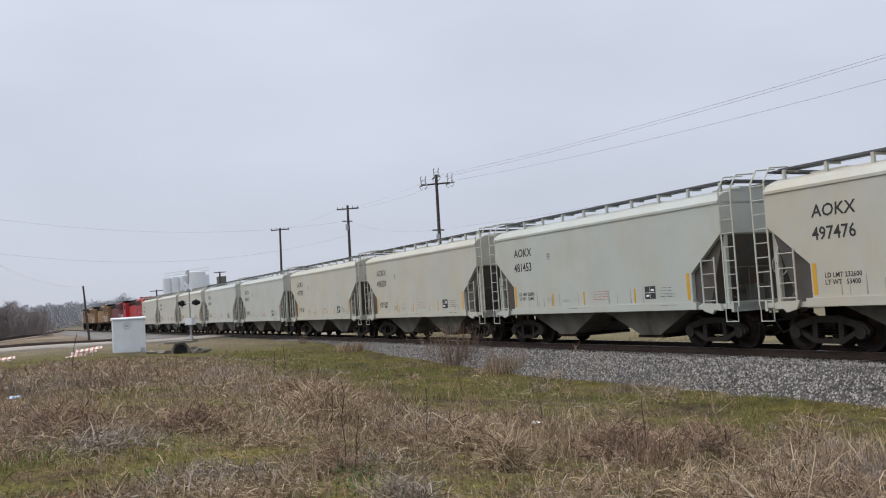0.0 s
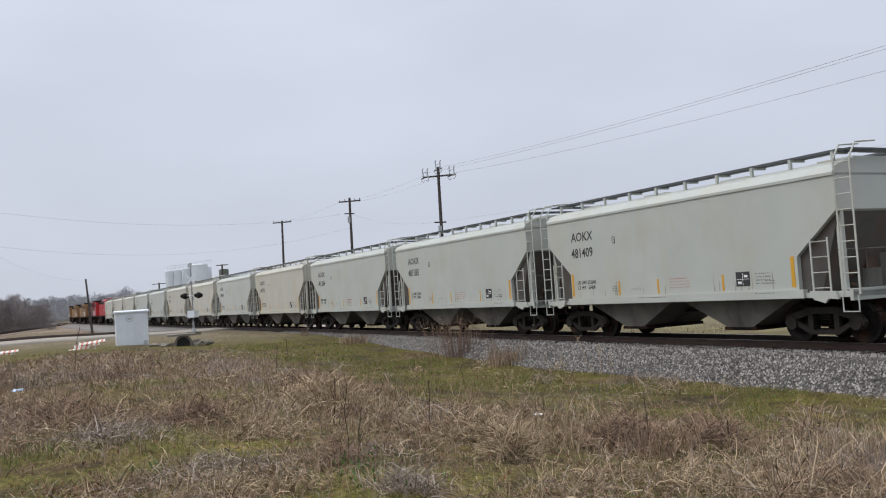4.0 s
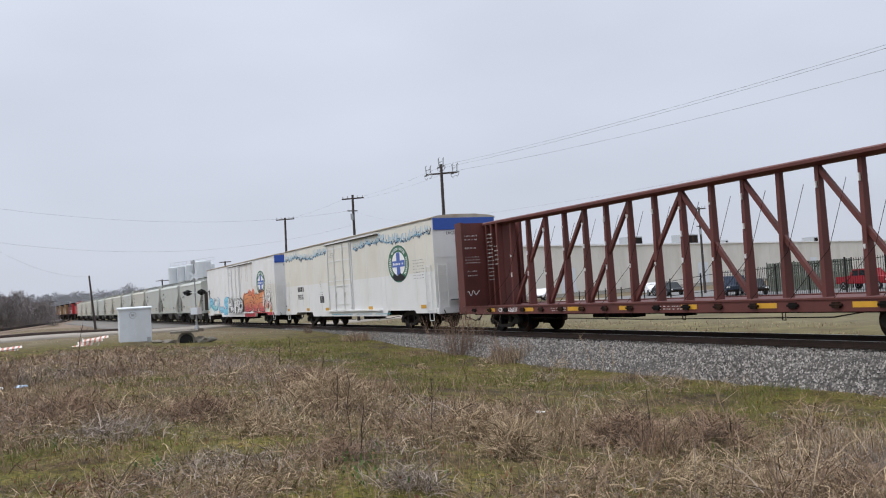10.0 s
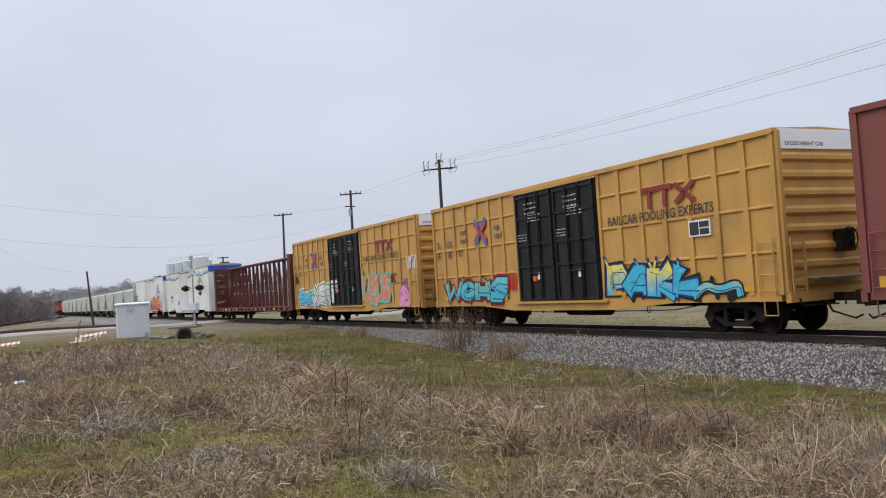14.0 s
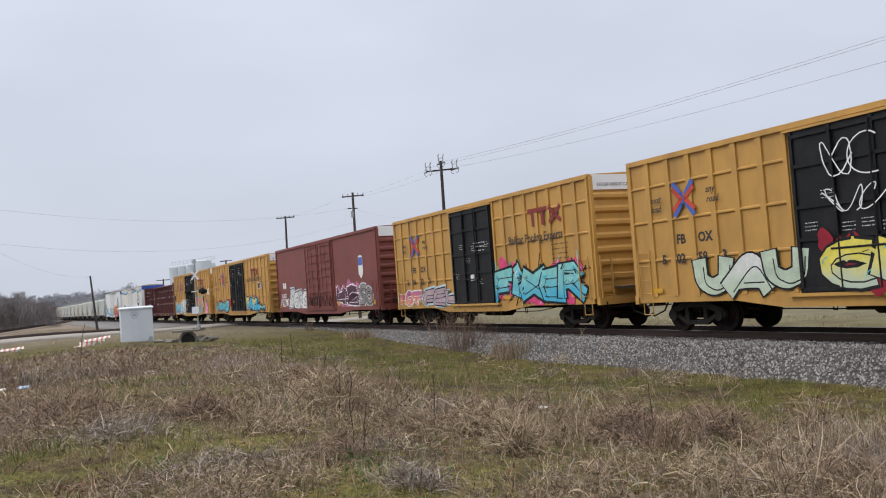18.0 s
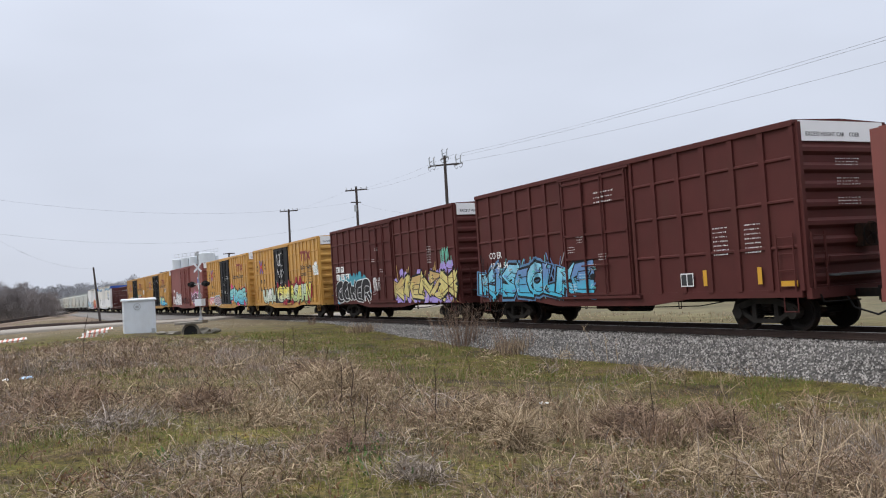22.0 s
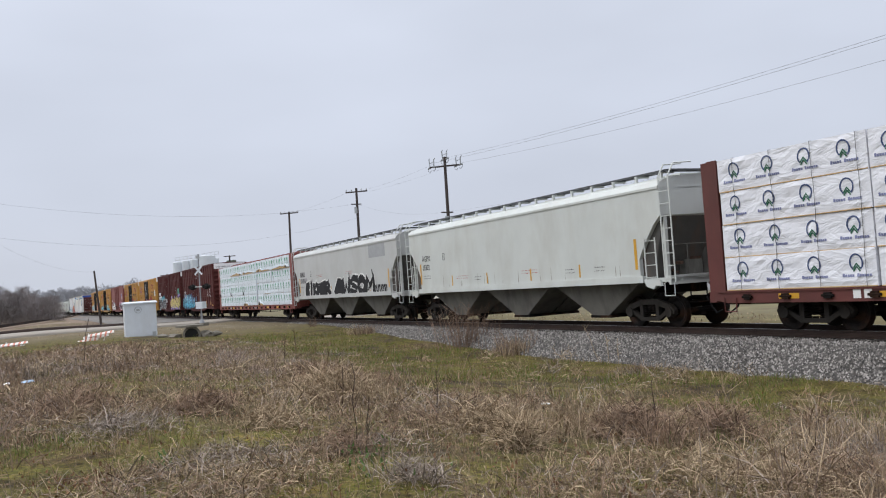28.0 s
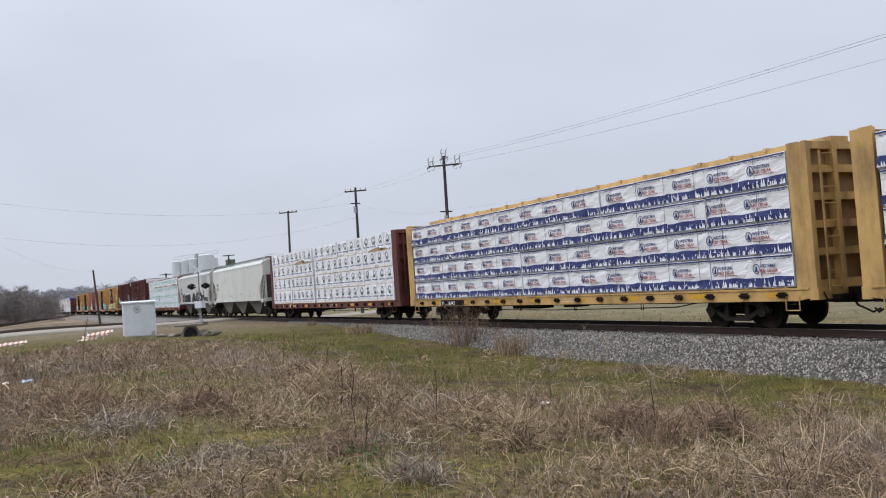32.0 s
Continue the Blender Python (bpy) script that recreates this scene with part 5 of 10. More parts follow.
    part("emblem_bars", bm, M["white_clean"], car)
    bm = bmesh.new()
    prism(bm, [(cx - 0.8, cz - 0.62), (cx - 0.45, cz - 0.44), (cx - 0.2, cz - 0.58), (cx + 0.2, cz - 0.44), (cx + 0.75, cz - 0.66), (cx + 0.4, cz - 0.80), (cx - 0.4, cz - 0.80)], y - 0.012, y - 0.001)
    part("emblem_base", bm, spray("emblem_brown_paint", (0.10, 0.05, 0.03)) if dirty else BLACKS, car)
    # a creamier repaint low on the rear half
    if dirty:
        part("repainted_patch", made((16.7, L - 0.05, y - 0.0015, y + 0.002, 1.0, 2.95), (12.75, 16.5, y - 0.0015, y + 0.002, 1.0, 2.35)), M["cream_patch"], car)
    # stencils
    bars("stencil_block", print_block(rng, 1.3, 0.95, 7), M["inkgrey"], car, side(20.45, 2.3, y - 0.003))
    bars("door_print", print_block(rng, 0.8, 0.3, 3), M["ink"], car, side(9.2, 3.95, y - 0.1))
    bars("stencil_block", [(0, 0, 0.2, 0.02), (0, 0.3, 0.2, 0.02), (0, 0, 0.02, 0.3), (0.18, 0, 0.02, 0.3), (0.06, 0.13, 0.08, 0.02)], M["ink"], car, side(7.1, 2.4, y))
    bars("stencil_block", print_block(rng, 0.6, 0.2, 2), M["ink"], car, side(7.0, 1.9, y))
    lettering("band_lettering", "EXCESS HEIGHT CAR", 0.17, M["ink"], car, pose(L + 0.003, -0.9, 4.17, 90, 0, 90))
    bars("end_print", print_block(rng, 0.9, 0.4, 4), M["ink"], car, pose(L + 0.003, -0.5, 3.6, 90, 0, 90))
    tape(car, (0.42, 4.6, 8.2, 15.0, L - 1.3), 1.0, -half - 0.015, 0.55, 0.16)
    return car


# ---- centre-beam flat cars ----
def centrebeam(seed, L, label, mat, panels, ladder_mat, truss=True, cap=0.0, sheet=None):
    rng = random.Random(seed)
    car = thing("centrebeam_flat_car", label, "centre-beam flat car", "centre-beam flat cars in the train")
    top, deck, half = 4.42, 1.0, 1.45
    # deck and side sills
    bm = made((0, L, -half + 0.08, half - 0.08, deck - 0.08, deck))
    part("deck", bm, mat, car)
    for s in (-1, 1):
        bm = bmesh.new()
        prism(bm, [(0, deck + 0.02), (L, deck + 0.02), (L, 0.78), (L - 0.4, 0.72), (0.4, 0.72), (0, 0.78)], *sorted((s * (half - 0.08), s * half)))
        box(bm, 0, L, *sorted((s * (half - 0.14), s * (half + 0.03))), deck - 0.01, deck + 0.035)
        part("side_sill", bm, mat, car)
        for x in np.arange(1.1, L - 0.6, 1.22):
            bm = made((x - 0.1, x + 0.1, *sorted((s * half, s * (half + 0.06))), deck - 0.2, deck - 0.06))
            rod(bm, (x - 0.16, s * (half + 0.035), deck - 0.13), (x + 0.16, s * (half + 0.035), deck - 0.13), 0.035, 6)
            part("cable_winch", bm, M["under"], car)
    part("centre_sill", made((0.1, L - 0.1, -0.3, 0.3, 0.62, deck - 0.09)), M["under"], car)
    # bulkheads at both ends
    for x, s in ((0.0, 1), (L, -1)):
        bm = made((*sorted((x, x + s * 0.07)), -half + 0.06, half - 0.06, deck, top))
        part("bulkhead_sheet", bm, sheet or mat, car)
        part("draft_gear", made((*sorted((x - s * 0.75, x + s * 0.2)), -0.45, 0.45, 0.62, 0.98), (*sorted((x - s * 0.45, x - s * 0.05)), -1.0, 1.0, 0.70, 0.84)), M["under"], car)
        for y in (-half + 0.08, -0.48, 0.48, half - 0.08):
            part("bulkhead_post", made((*sorted((x - s * 0.22, x + s * (0.30 if abs(y) > 1 else 0.0))), y - 0.075, y + 0.075, deck - 0.2, top + 0.02)), mat, car)
        for z in (deck + 0.1, 1.85, 2.5, 3.15, 3.8, top - 0.06):
            part("bulkhead_beam", made((*sorted((x - s * 0.16, x)), -half + 0.1, half - 0.1, z - 0.09, z + 0.09)), mat, car)
        ladder(car, "bulkhead_ladder", x - s * 0.30, None, (-half + 0.35, -half + 0.8), deck - 0.1, top - 0.2, 9, ladder_mat, "y")
        part("bulkhead_edge", made((*sorted((x, x + s * 0.34)), -half, -half + 0.04, deck, top + 0.04)), mat, car)
        part("bulkhead_edge", made((*sorted((x, x + s * 0.34)), half - 0.04, half, deck, top + 0.04)), mat, car)
        part("end_sill", made((*sorted((x - s * 0.25, x)), -half, half, 0.74, deck + 0.02)), mat, car)
        stirrups(car, (x + s * 0.5,), -half - 0.02, 0.86, ladder_mat)
    # centre beam: top chord, posts and braces
    bm = bmesh.new()
    prism(bm, [(-0.30, top - 0.10), (-0.30, top - 0.02), (-0.18, top + 0.03), (0.18, top + 0.03), (0.30, top - 0.02), (0.30, top - 0.10), (0.10, top - 0.17), (-0.10, top - 0.17)], 0, L, "x")
    part("top_chord", bm, mat, car)
    if cap:
        bm = made((0.0, L, -0.3, 0.3, top + 0.032, top + cap))
        for x in np.arange(1.1, L - 0.6, 1.22):
            box(bm, x - 0.05, x + 0.05, -0.36, 0.36, top + cap - 0.06, top + cap + 0.025)
        part("chord_cap", bm, mat, car)
    inner0, inner1 = (1.95, L - 1.1) if truss else (0.3, L - 0.3)
    n = panels
    xs = [inner0 + (inner1 - inner0) * i / n for i in range(n + 1)]
    for x in xs:
        bm = bmesh.new()
        prism(bm, [(-0.15, deck), (0.15, deck), (0.08, top - 0.12), (-0.08, top - 0.12)], x - 0.06, x + 0.06, "x")
        part("beam_post", bm, mat, car)
        bmh = bmesh.new()
        for z in (2.1, 2.9, 3.7):
            if rng.random() < 0.75:
                box(bmh, x - 0.02, x + 0.02, -0.16, -0.10, z, z + rng.uniform(0.06, 0.2))
        if len(bmh.verts):
            part("bare_metal_scrape", bmh, M["inkwhite"], car)
        else:
            bmh.free()
    mid = len(xs) // 2
    if truss:
        for i in range(0, n - 1, 2):
            a, b = (xs[i], xs[i + 2]) if i + 2 <= n else (xs[i], xs[n])
            up = i < mid - 1
            p, q = ((a, deck), (b, top - 0.2)) if up else ((a, top - 0.2), (b, deck))
            bm = bmesh.new()
            stroke(bm, [p, q], 0.12, -0.06, 0.06)
            part("diagonal_brace", bm, mat, car)
        # plated end bays
        for a, b, k in ((0.25, 1.3, 0),):
            bm = made((a, b, -0.06, 0.06, deck, top - 0.1))
            for x in np.linspace(a + 0.1, b - 0.1, 3):
                box(bm, x - 0.06, x + 0.06, -0.3, 0.3, deck, top - 0.1)
            part("end_web_plate", bm, mat, car)
        for i in range(0, n):
            bm = bmesh.new()
            x = xs[i]
            path_rod(bm, [(x + 0.1, -1.42, deck + 0.03), (x + 0.75, -0.75, deck + 1.15), (x + 1.0, -0.28, top - 0.6)], 0.007, 4)
            part("tie_down_cable", bm, M["under"], car)
    bm = made((L * 0.36, L * 0.36 + 2.0, -0.9, -0.35, 0.55, 0.85), (L * 0.52, L * 0.52 + 0.8, -1.0, -0.5, 0.6, 0.85))
    rod(bm, (L * 0.3, -1.15, 0.74), (L * 0.68, -1.15, 0.74), 0.02)
    part("brake_gear", bm, M["under"], car)
    train_pipe(car, 4.4, L - 4.4, 0.55)
    brake_wheel(car, L + 0.42, 0.55, 2.2, M["under"])
    for x in (2.75, L - 2.75):
        add_truck(car, x)
    add_coupler(car, L / 2 + 0.2, 0.7)
    for o in car.children:
        if o.name.startswith(("coupler", "air_hose", "uncoupling")):
            o.location.x += L / 2
    tape(car, np.arange(2.4, L - 0.4, 2.75), deck - 0.19, -half - 0.003, 0.62, 0.13)
    bars("sill_stencil", print_block(rng, 1.0, 0.16, 2), M["inkwhite"], car, side(6.6, deck - 0.21, -half - 0.003))
    bars("sill_stencil", print_block(rng, 1.2, 0.16, 2), M["inkwhite"], car, side(12.2, deck - 0.21, -half - 0.003))
    return car


# ---- wrapped timber ----
def paper_bulge(x, z, off):
    """How far the wrap stands out from the stack."""
    b = 0.012 + 0.035 * noise.noise((x * 2.2 + off, z * 3.5, 1)) + 0.016 * noise.noise((x * 6 + z * 5 + off, z * 7 - x * 3, 1))
    return min(0.044, max(-0.03, b))


def bundle_mesh(seed, w, h, d, droop):
    """A paper-wrapped stack: slightly bulging and creased."""
    rng = random.Random(seed)
    bm = bmesh.new()
    nx, nz = max(6, int(w / 0.2)), 7
    off = Vector((seed % 50, 0, 0))

    def skin(y0, sgn):
        rows = []
        for k in range(nz + 1):
            row = []
            for i in range(nx + 1):
                x, z = w * i / nx, h * k / nz
                e = 0.0 if i in (0, nx) or k in (0, nz) else 1.0
                b = e * paper_bulge(x, z, off.x)
                row.append(bm.verts.new((x, y0 + sgn * b, z)))
            rows.append(row)
        return rows
    a, b = skin(0.0, -1), skin(d, 1)
    for g in (a, b):
        for k in range(nz):
            for i in range(nx):
                bm.faces.new((g[k][i], g[k][i + 1], g[k + 1][i + 1], g[k + 1][i]))
    for i in range(nx):
        bm.faces.new((a[nz][i], a[nz][i + 1], b[nz][i + 1], b[nz][i]))
        bm.faces.new((a[0][i], b[0][i], b[0][i + 1], a[0][i + 1]))
    for k in range(nz):
        bm.faces.new((a[k][0], a[k + 1][0], b[k + 1][0], b[k][0]))
        bm.faces.new((a[k][nx], b[k][nx], b[k + 1][nx], a[k + 1][nx]))
    return bm


# ---- diesel locomotive, seen only far off ----
def locomotive(label, body, cab, L=21.3):
    car = thing("diesel_locomotive", label, "locomotive", "locomotives at the head of the train")
    part("underframe", made((0.3, L - 0.3, -1.45, 1.45, 1.35, 1.62), (7.6, 13.6, -1.4, 1.4, 0.45, 1.3)), M["under"], car)
    bm = bmesh.new()
    prism(bm, [(-0.95, 1.62), (-0.95, 4.1), (-0.7, 4.35), (0.7, 4.35), (0.95, 4.1), (0.95, 1.62)], 4.4, L - 1.2, "x")
    part("engine_hood", bm, body, car)
    bm = bmesh.new()
    prism(bm, [(-0.97, 3.75), (-0.97, 4.12), (-0.71, 4.39), (0.71, 4.39), (0.97, 4.12), (0.97, 3.75)], 4.5, L - 1.1, "x")
    part("hood_roof", bm, M["under"], car)
    part("cab_roof", made((2.3, 4.6, -1.52, 1.52, 4.3, 4.6)), M["under"], car)

    bm = bmesh.new()
    prism(bm, [(2.2, 1.62), (2.2, 3.5), (2.35, 4.45), (4.5, 4.55), (4.5, 1.62)], -1.5, 1.5)
    prism(bm, [(0.8, 1.62), (0.8, 2.75), (1.0, 3.1), (2.2, 3.15), (2.2, 1.62)], -0.9, 0.9)
    cb = part("cab", bm, cab, car)
    part("cab_window", made((2.7, 3.4, -1.51, 1.51, 3.35, 4.0), (3.55, 4.2, -1.51, 1.51, 3.35, 4.0)), M["dark"], cb)
    bm = bmesh.new()
    prism(bm, [(-1.5, 3.5), (-1.5, 4.3), (-0.9, 4.65), (0.9, 4.65), (1.5, 4.3), (1.5, 3.5)], L - 5.6, L - 1.4, "x")
    part("radiator", bm, body, car)
    part("radiator_grille", made((L - 5.3, L - 1.7, -1.52, 1.52, 3.6, 4.2)), M["dark"], car)
    for x in (6.5, 8.2, 9.9, 11.6, 13.3):
        part("hood_door", made((x, x + 1.4, -0.98, 0.98, 1.8, 3.8)), body, car)
    for x, s in ((0.25, 1), (L - 0.25, -1)):
        bm = bmesh.new()
        path_rod(bm, [(x, -1.4, 1.62), (x, -1.4, 2.6), (x + s * 4, -1.4, 2.6)], 0.025, 5)
        path_rod(bm, [(x, 1.4, 1.62), (x, 1.4, 2.6), (x + s * 4, 1.4, 2.6)], 0.025, 5)
        part("handrail", bm, M["inkwhite"], car)
        part("snow_plough" if s > 0 else "rear_pilot", made((min(x, x - s * 0.2), max(x, x - s * 0.2), -1.3, 1.3, 0.25, 1.4)), M["under"], car)
    bm = bmesh.new()
    for k in range(4):
        rod(bm, (L - 3.5 + 0.02 * k, -1.0 + 0.6 * k, 4.6), (L - 3.5 + 0.02 * k, -1.0 + 0.6 * k, 4.72), 0.25, 8)
    part("roof_fans", bm, M["dark"], car)
    for x in (3.3, 4.9, L - 4.9, L - 3.3):
        add_truck(car, x)
    add_coupler(car, L / 2 - 0.1, 0.7)
    for o in car.children:
        if o.name.startswith(("coupler", "air_hose", "uncoupling")):
            o.location.x += L / 2
    return car

# ---- the train, from its head to its tail: (front of the body along the track at the clip's start, vehicle) ----
TRAIN = []


def couple(start, car):
    TRAIN.append((start, car))
    return car


# locomotives
OCHRE = material("grimy_ochre_paint", (0.27, 0.155, 0.07), 0.6, var=0.2, scale=1.5, dirt=(0.05, 0.045, 0.04), dirt_amount=0.8, dirt_scale=0.8)
DULLRED = material("grimy_dark_red_paint", (0.15, 0.03, 0.03), 0.6, var=0.2, scale=1.5, dirt=(0.05, 0.03, 0.03), dirt_amount=0.7, dirt_scale=0.8)
LOCORED = material("bright_locomotive_red", (0.42, 0.025, 0.03), 0.5, var=0.1, scale=1.5, dirt=(0.08, 0.03, 0.03), dirt_amount=0.5, dirt_scale=0.8)
for i, (lab, b, c) in enumerate((("ochre and black diesel locomotive leading the train", OCHRE, OCHRE), ("ochre diesel locomotive with a dark roof", OCHRE, OCHRE),
                                 ("dark red diesel locomotive with grimy flanks", DULLRED, OCHRE), ("bright red diesel locomotive coupled before the hoppers", LOCORED, LOCORED))):
    couple(-209.9 + 22.6 * i + 0.5, locomotive(lab, b, c))
# covered hoppers; numbers that cannot be read far off are left as they pass
HOPPERS = ((-119.55, "481366", "hopper_cream"), (-106.61, "497480", "hopper_cream"), (-93.60, "496561", "hopper_cream"), (-80.43, "481440", "hopper"), (-67.30, "481447", "hopper"),
           (-54.17, "497585", "hopper_cream"), (-41.20, "496559", "hopper_cream"), (-28.24, "481453", "hopper"), (-15.25, "497476", "hopper_cream"), (-2.23, "481384", "hopper"),
           (10.60, "481385", "hopper"), (23.48, "481409", "hopper"))
for i, (s, num, mt) in enumerate(HOPPERS):
    h = covered_hopper(100 + i, num, M[mt])
    if mt == "hopper_cream":
        tagged(h, "cream covered hopper wagon with rust-stained upper sides")
    couple(s, h)

# two refrigerator cars
ORANGES, ROSE, PLUM = spray("orange_spray", (0.62, 0.24, 0.09)), spray("rose_red_spray", (0.50, 0.07, 0.08)), spray("dark_plum_spray", (0.08, 0.035, 0.045))
HOTPINK, TEAL, SKY = spray("hot_pink_spray", (0.68, 0.07, 0.20)), spray("teal_spray", (0.03, 0.26, 0.34)), spray("sky_blue_spray", (0.22, 0.52, 0.66))
INKGREEN = spray("grey_green_spray", (0.30, 0.38, 0.30))
PALEBLUE, OFFWHITE = spray("pale_blue_spray", (0.50, 0.62, 0.66)), spray("offwhite_spray", (0.70, 0.70, 0.68))
car = couple(37.63, reefer(201, 22.55, "white refrigerator car with orange, black and blue graffiti below", True))
painted_word(car, 11, "RU", 0.3, 4.4, 0.93, 2.45, SKY, DEEP, -1.575, foot=AQUA, second=PALEBLUE, fat=0.34, edge=0.028, sharp=False)
painted_word(car, 17, "LS", 4.2, 8.6, 0.70, 2.45, PALEBLUE, DEEP, -1.579, foot=SKY, second=SKY, fat=0.34, edge=0.028, sharp=False)
painted_word(car, 12, "HUMO", 8.7, 13.6, 0.70, 2.35, OFFWHITE, BLACKS, -1.70, second=SILVER, fat=0.34, edge=0.06, sharp=False)
painted_word(car, 13, "EDSE", 13.7, 19.5, 0.97, 2.5, ORANGES, PLUM, -1.60, foot=ROSE, cloud=SALMON, fat=0.44, edge=0.045, accents=(PLUM, ORANGES), spread=1.12)
part("graffiti_band", made((13.7, 16.9, -1.579, -1.57, 0.67, 0.99), (16.9, 20.3, -1.579, -1.57, 0.925, 0.99), (20.3, 22.0, -1.579, -1.57, 0.785, 0.99)), ROSE, car, "rose-red sprayed band along the sill")
painted_word(car, 14, "MR", 19.4, 21.4, 1.10, 2.6, OFFWHITE, PLUM, -1.606, foot=SALMON, fat=0.34, edge=0.03)
scrawl(car, 15, 0.3, 0.9, 2.2, 3.1, BLACKS, -1.563, 0.025)
car["label"] = "white refrigerator car with orange, black and blue graffiti below"
lettering("reporting_mark", "793711", 0.34, M["ink"], car, side(2.6, 2.0, -1.566))
for x in (13.1, 14.4, 14.9, 16.2):
    part("rust_run", made((x, x + 0.03, -1.566, -1.56, 4.55 - (1.9 if x > 15 else 1.2), 4.66)), M["rust_streak"], car)
    part("rust_run", made((x - 0.03, x + 0.06, -1.564, -1.56, 4.2, 4.66)), M["rust_streak"], car)
car = couple(62.83, reefer(202, 22.66, "white refrigerator car with a zigzag blue line sprayed under its roof", False))
bmz, bmc = bmesh.new(), bmesh.new()
rz = random.Random(5)
x = 0.1
while x < 22.4:
    z = 4.30 + 0.10 * math.sin(x * 0.9) + 0.05 * math.sin(x * 3.1)
    if not 8.6 < x < 12.8:
        # hanging icicle strokes over a ragged dark line
        ribbon(bmz, [(x, z), (x + 0.09, z + rz.uniform(-0.2, 0.02)), (x + 0.19, z + rz.uniform(-0.04, 0.10))], 0.05, -1.575, -1.56, 3.5, 4.8, 0.1, 0)
        ribbon(bmc, [(x + rz.uniform(0, 0.1), z + 0.06), (x + rz.uniform(0, 0.12), z + rz.uniform(0.14, 0.36))], rz.uniform(0.02, 0.06), -1.572, -1.56, 3.5, 4.8, 0.1, 0)
        if rz.random() < 0.6:
            ribbon(bmc, [(x, z + 0.02), (x + 0.12, z - 0.07)], 0.05, -1.578, -1.56, 3.5, 4.8, 0.1, 0)
    x += rz.uniform(0.13, 0.2)
part("zigzag_line", bmz, spray("dark_cyan_spray", (0.02, 0.06, 0.12)), car)
part("zigzag_shading", bmc, spray("ice_blue_spray", (0.30, 0.48, 0.62)), car)
part("cream_upper_side", made((0.03, 8.7, -1.5625, -1.555, 2.6, 4.82), (12.75, 22.6, -1.5625, -1.555, 2.6, 4.82)), M["cream_patch"], car)
part("cream_upper_side", made((8.85, 12.55, -1.623, -1.61, 2.4, 4.66)), M["cream_patch"], car)
lettering("reporting_mark", "793185", 0.44, M["ink"], car, side(2.6, 1.72, -1.566), squeeze=0.9)
bars("railway_mark", [(0, 0, 0.24, 0.3), (0.32, 0, 0.24, 0.3), (0.64, 0, 0.24, 0.3), (0.96, 0, 0.24, 0.3)], M["ink"], car, side(2.65, 2.2, -1.566))
part("sill_stripe", made((8.9, 12.4, -1.576, -1.566, 0.755, 0.79), (12.9, 15.1, -1.576, -1.566, 0.76, 0.785), (15.6, 17.6, -1.576, -1.566, 0.755, 0.79)), TEAL, car)
part("flag_sticker", made((7.0, 7.7, -1.566, -1.56, 1.45, 1.85)), M["ink"], car)

# empty centre-beam flat car
car = couple(87.63, centrebeam(203, 22.8, "empty brown-red centre-beam flat car with open truss", M["brown"], 16, M["brown"]))
lettering("reporting_mark", "CN", 0.22, M["inkwhite"], car, side(3.0, 0.80, -1.456), squeeze=1.2)
lettering("reporting_mark", "626031", 0.22, M["inkwhite"], car, side(3.72, 0.80, -1.456), squeeze=1.0)
for i, (x, z, w, h, n) in enumerate(((0.42, 2.0, 0.5, 2.0, 13), (1.0, 2.6, 0.28, 0.9, 5))):
    bars("web_print", print_block(random.Random(20 + i), w, h, n), M["inkwhite"], car, pose(x, -0.31, z, 90))
for i, (y, z, w, h, n) in enumerate(((-1.3, 3.7, 0.85, 0.3, 2), (-1.2, 3.3, 0.6, 0.26, 1), (-1.35, 2.75, 0.95, 0.36, 3), (-1.1, 2.2, 0.5, 0.36, 2))):
    bars("bulkhead_print", print_block(random.Random(40 + i), w, h, n), M["inkwhite"], car, pose(0.075, y, z, 90, 0, 90))
bm = bmesh.new()
ribbon(bm, smooth_line([(0, 0), (0.1, 0.35), (0.22, 0.05), (0.34, 0.36), (0.45, 0.1), (0.62, 0.3)]), 0.03, -0.002, 0.002, -1, 1)
part("chalk_tag", bm, M["inkwhite"], car).matrix_basis = pose(0.078, -1.25, 1.35, 0, 0, 90)


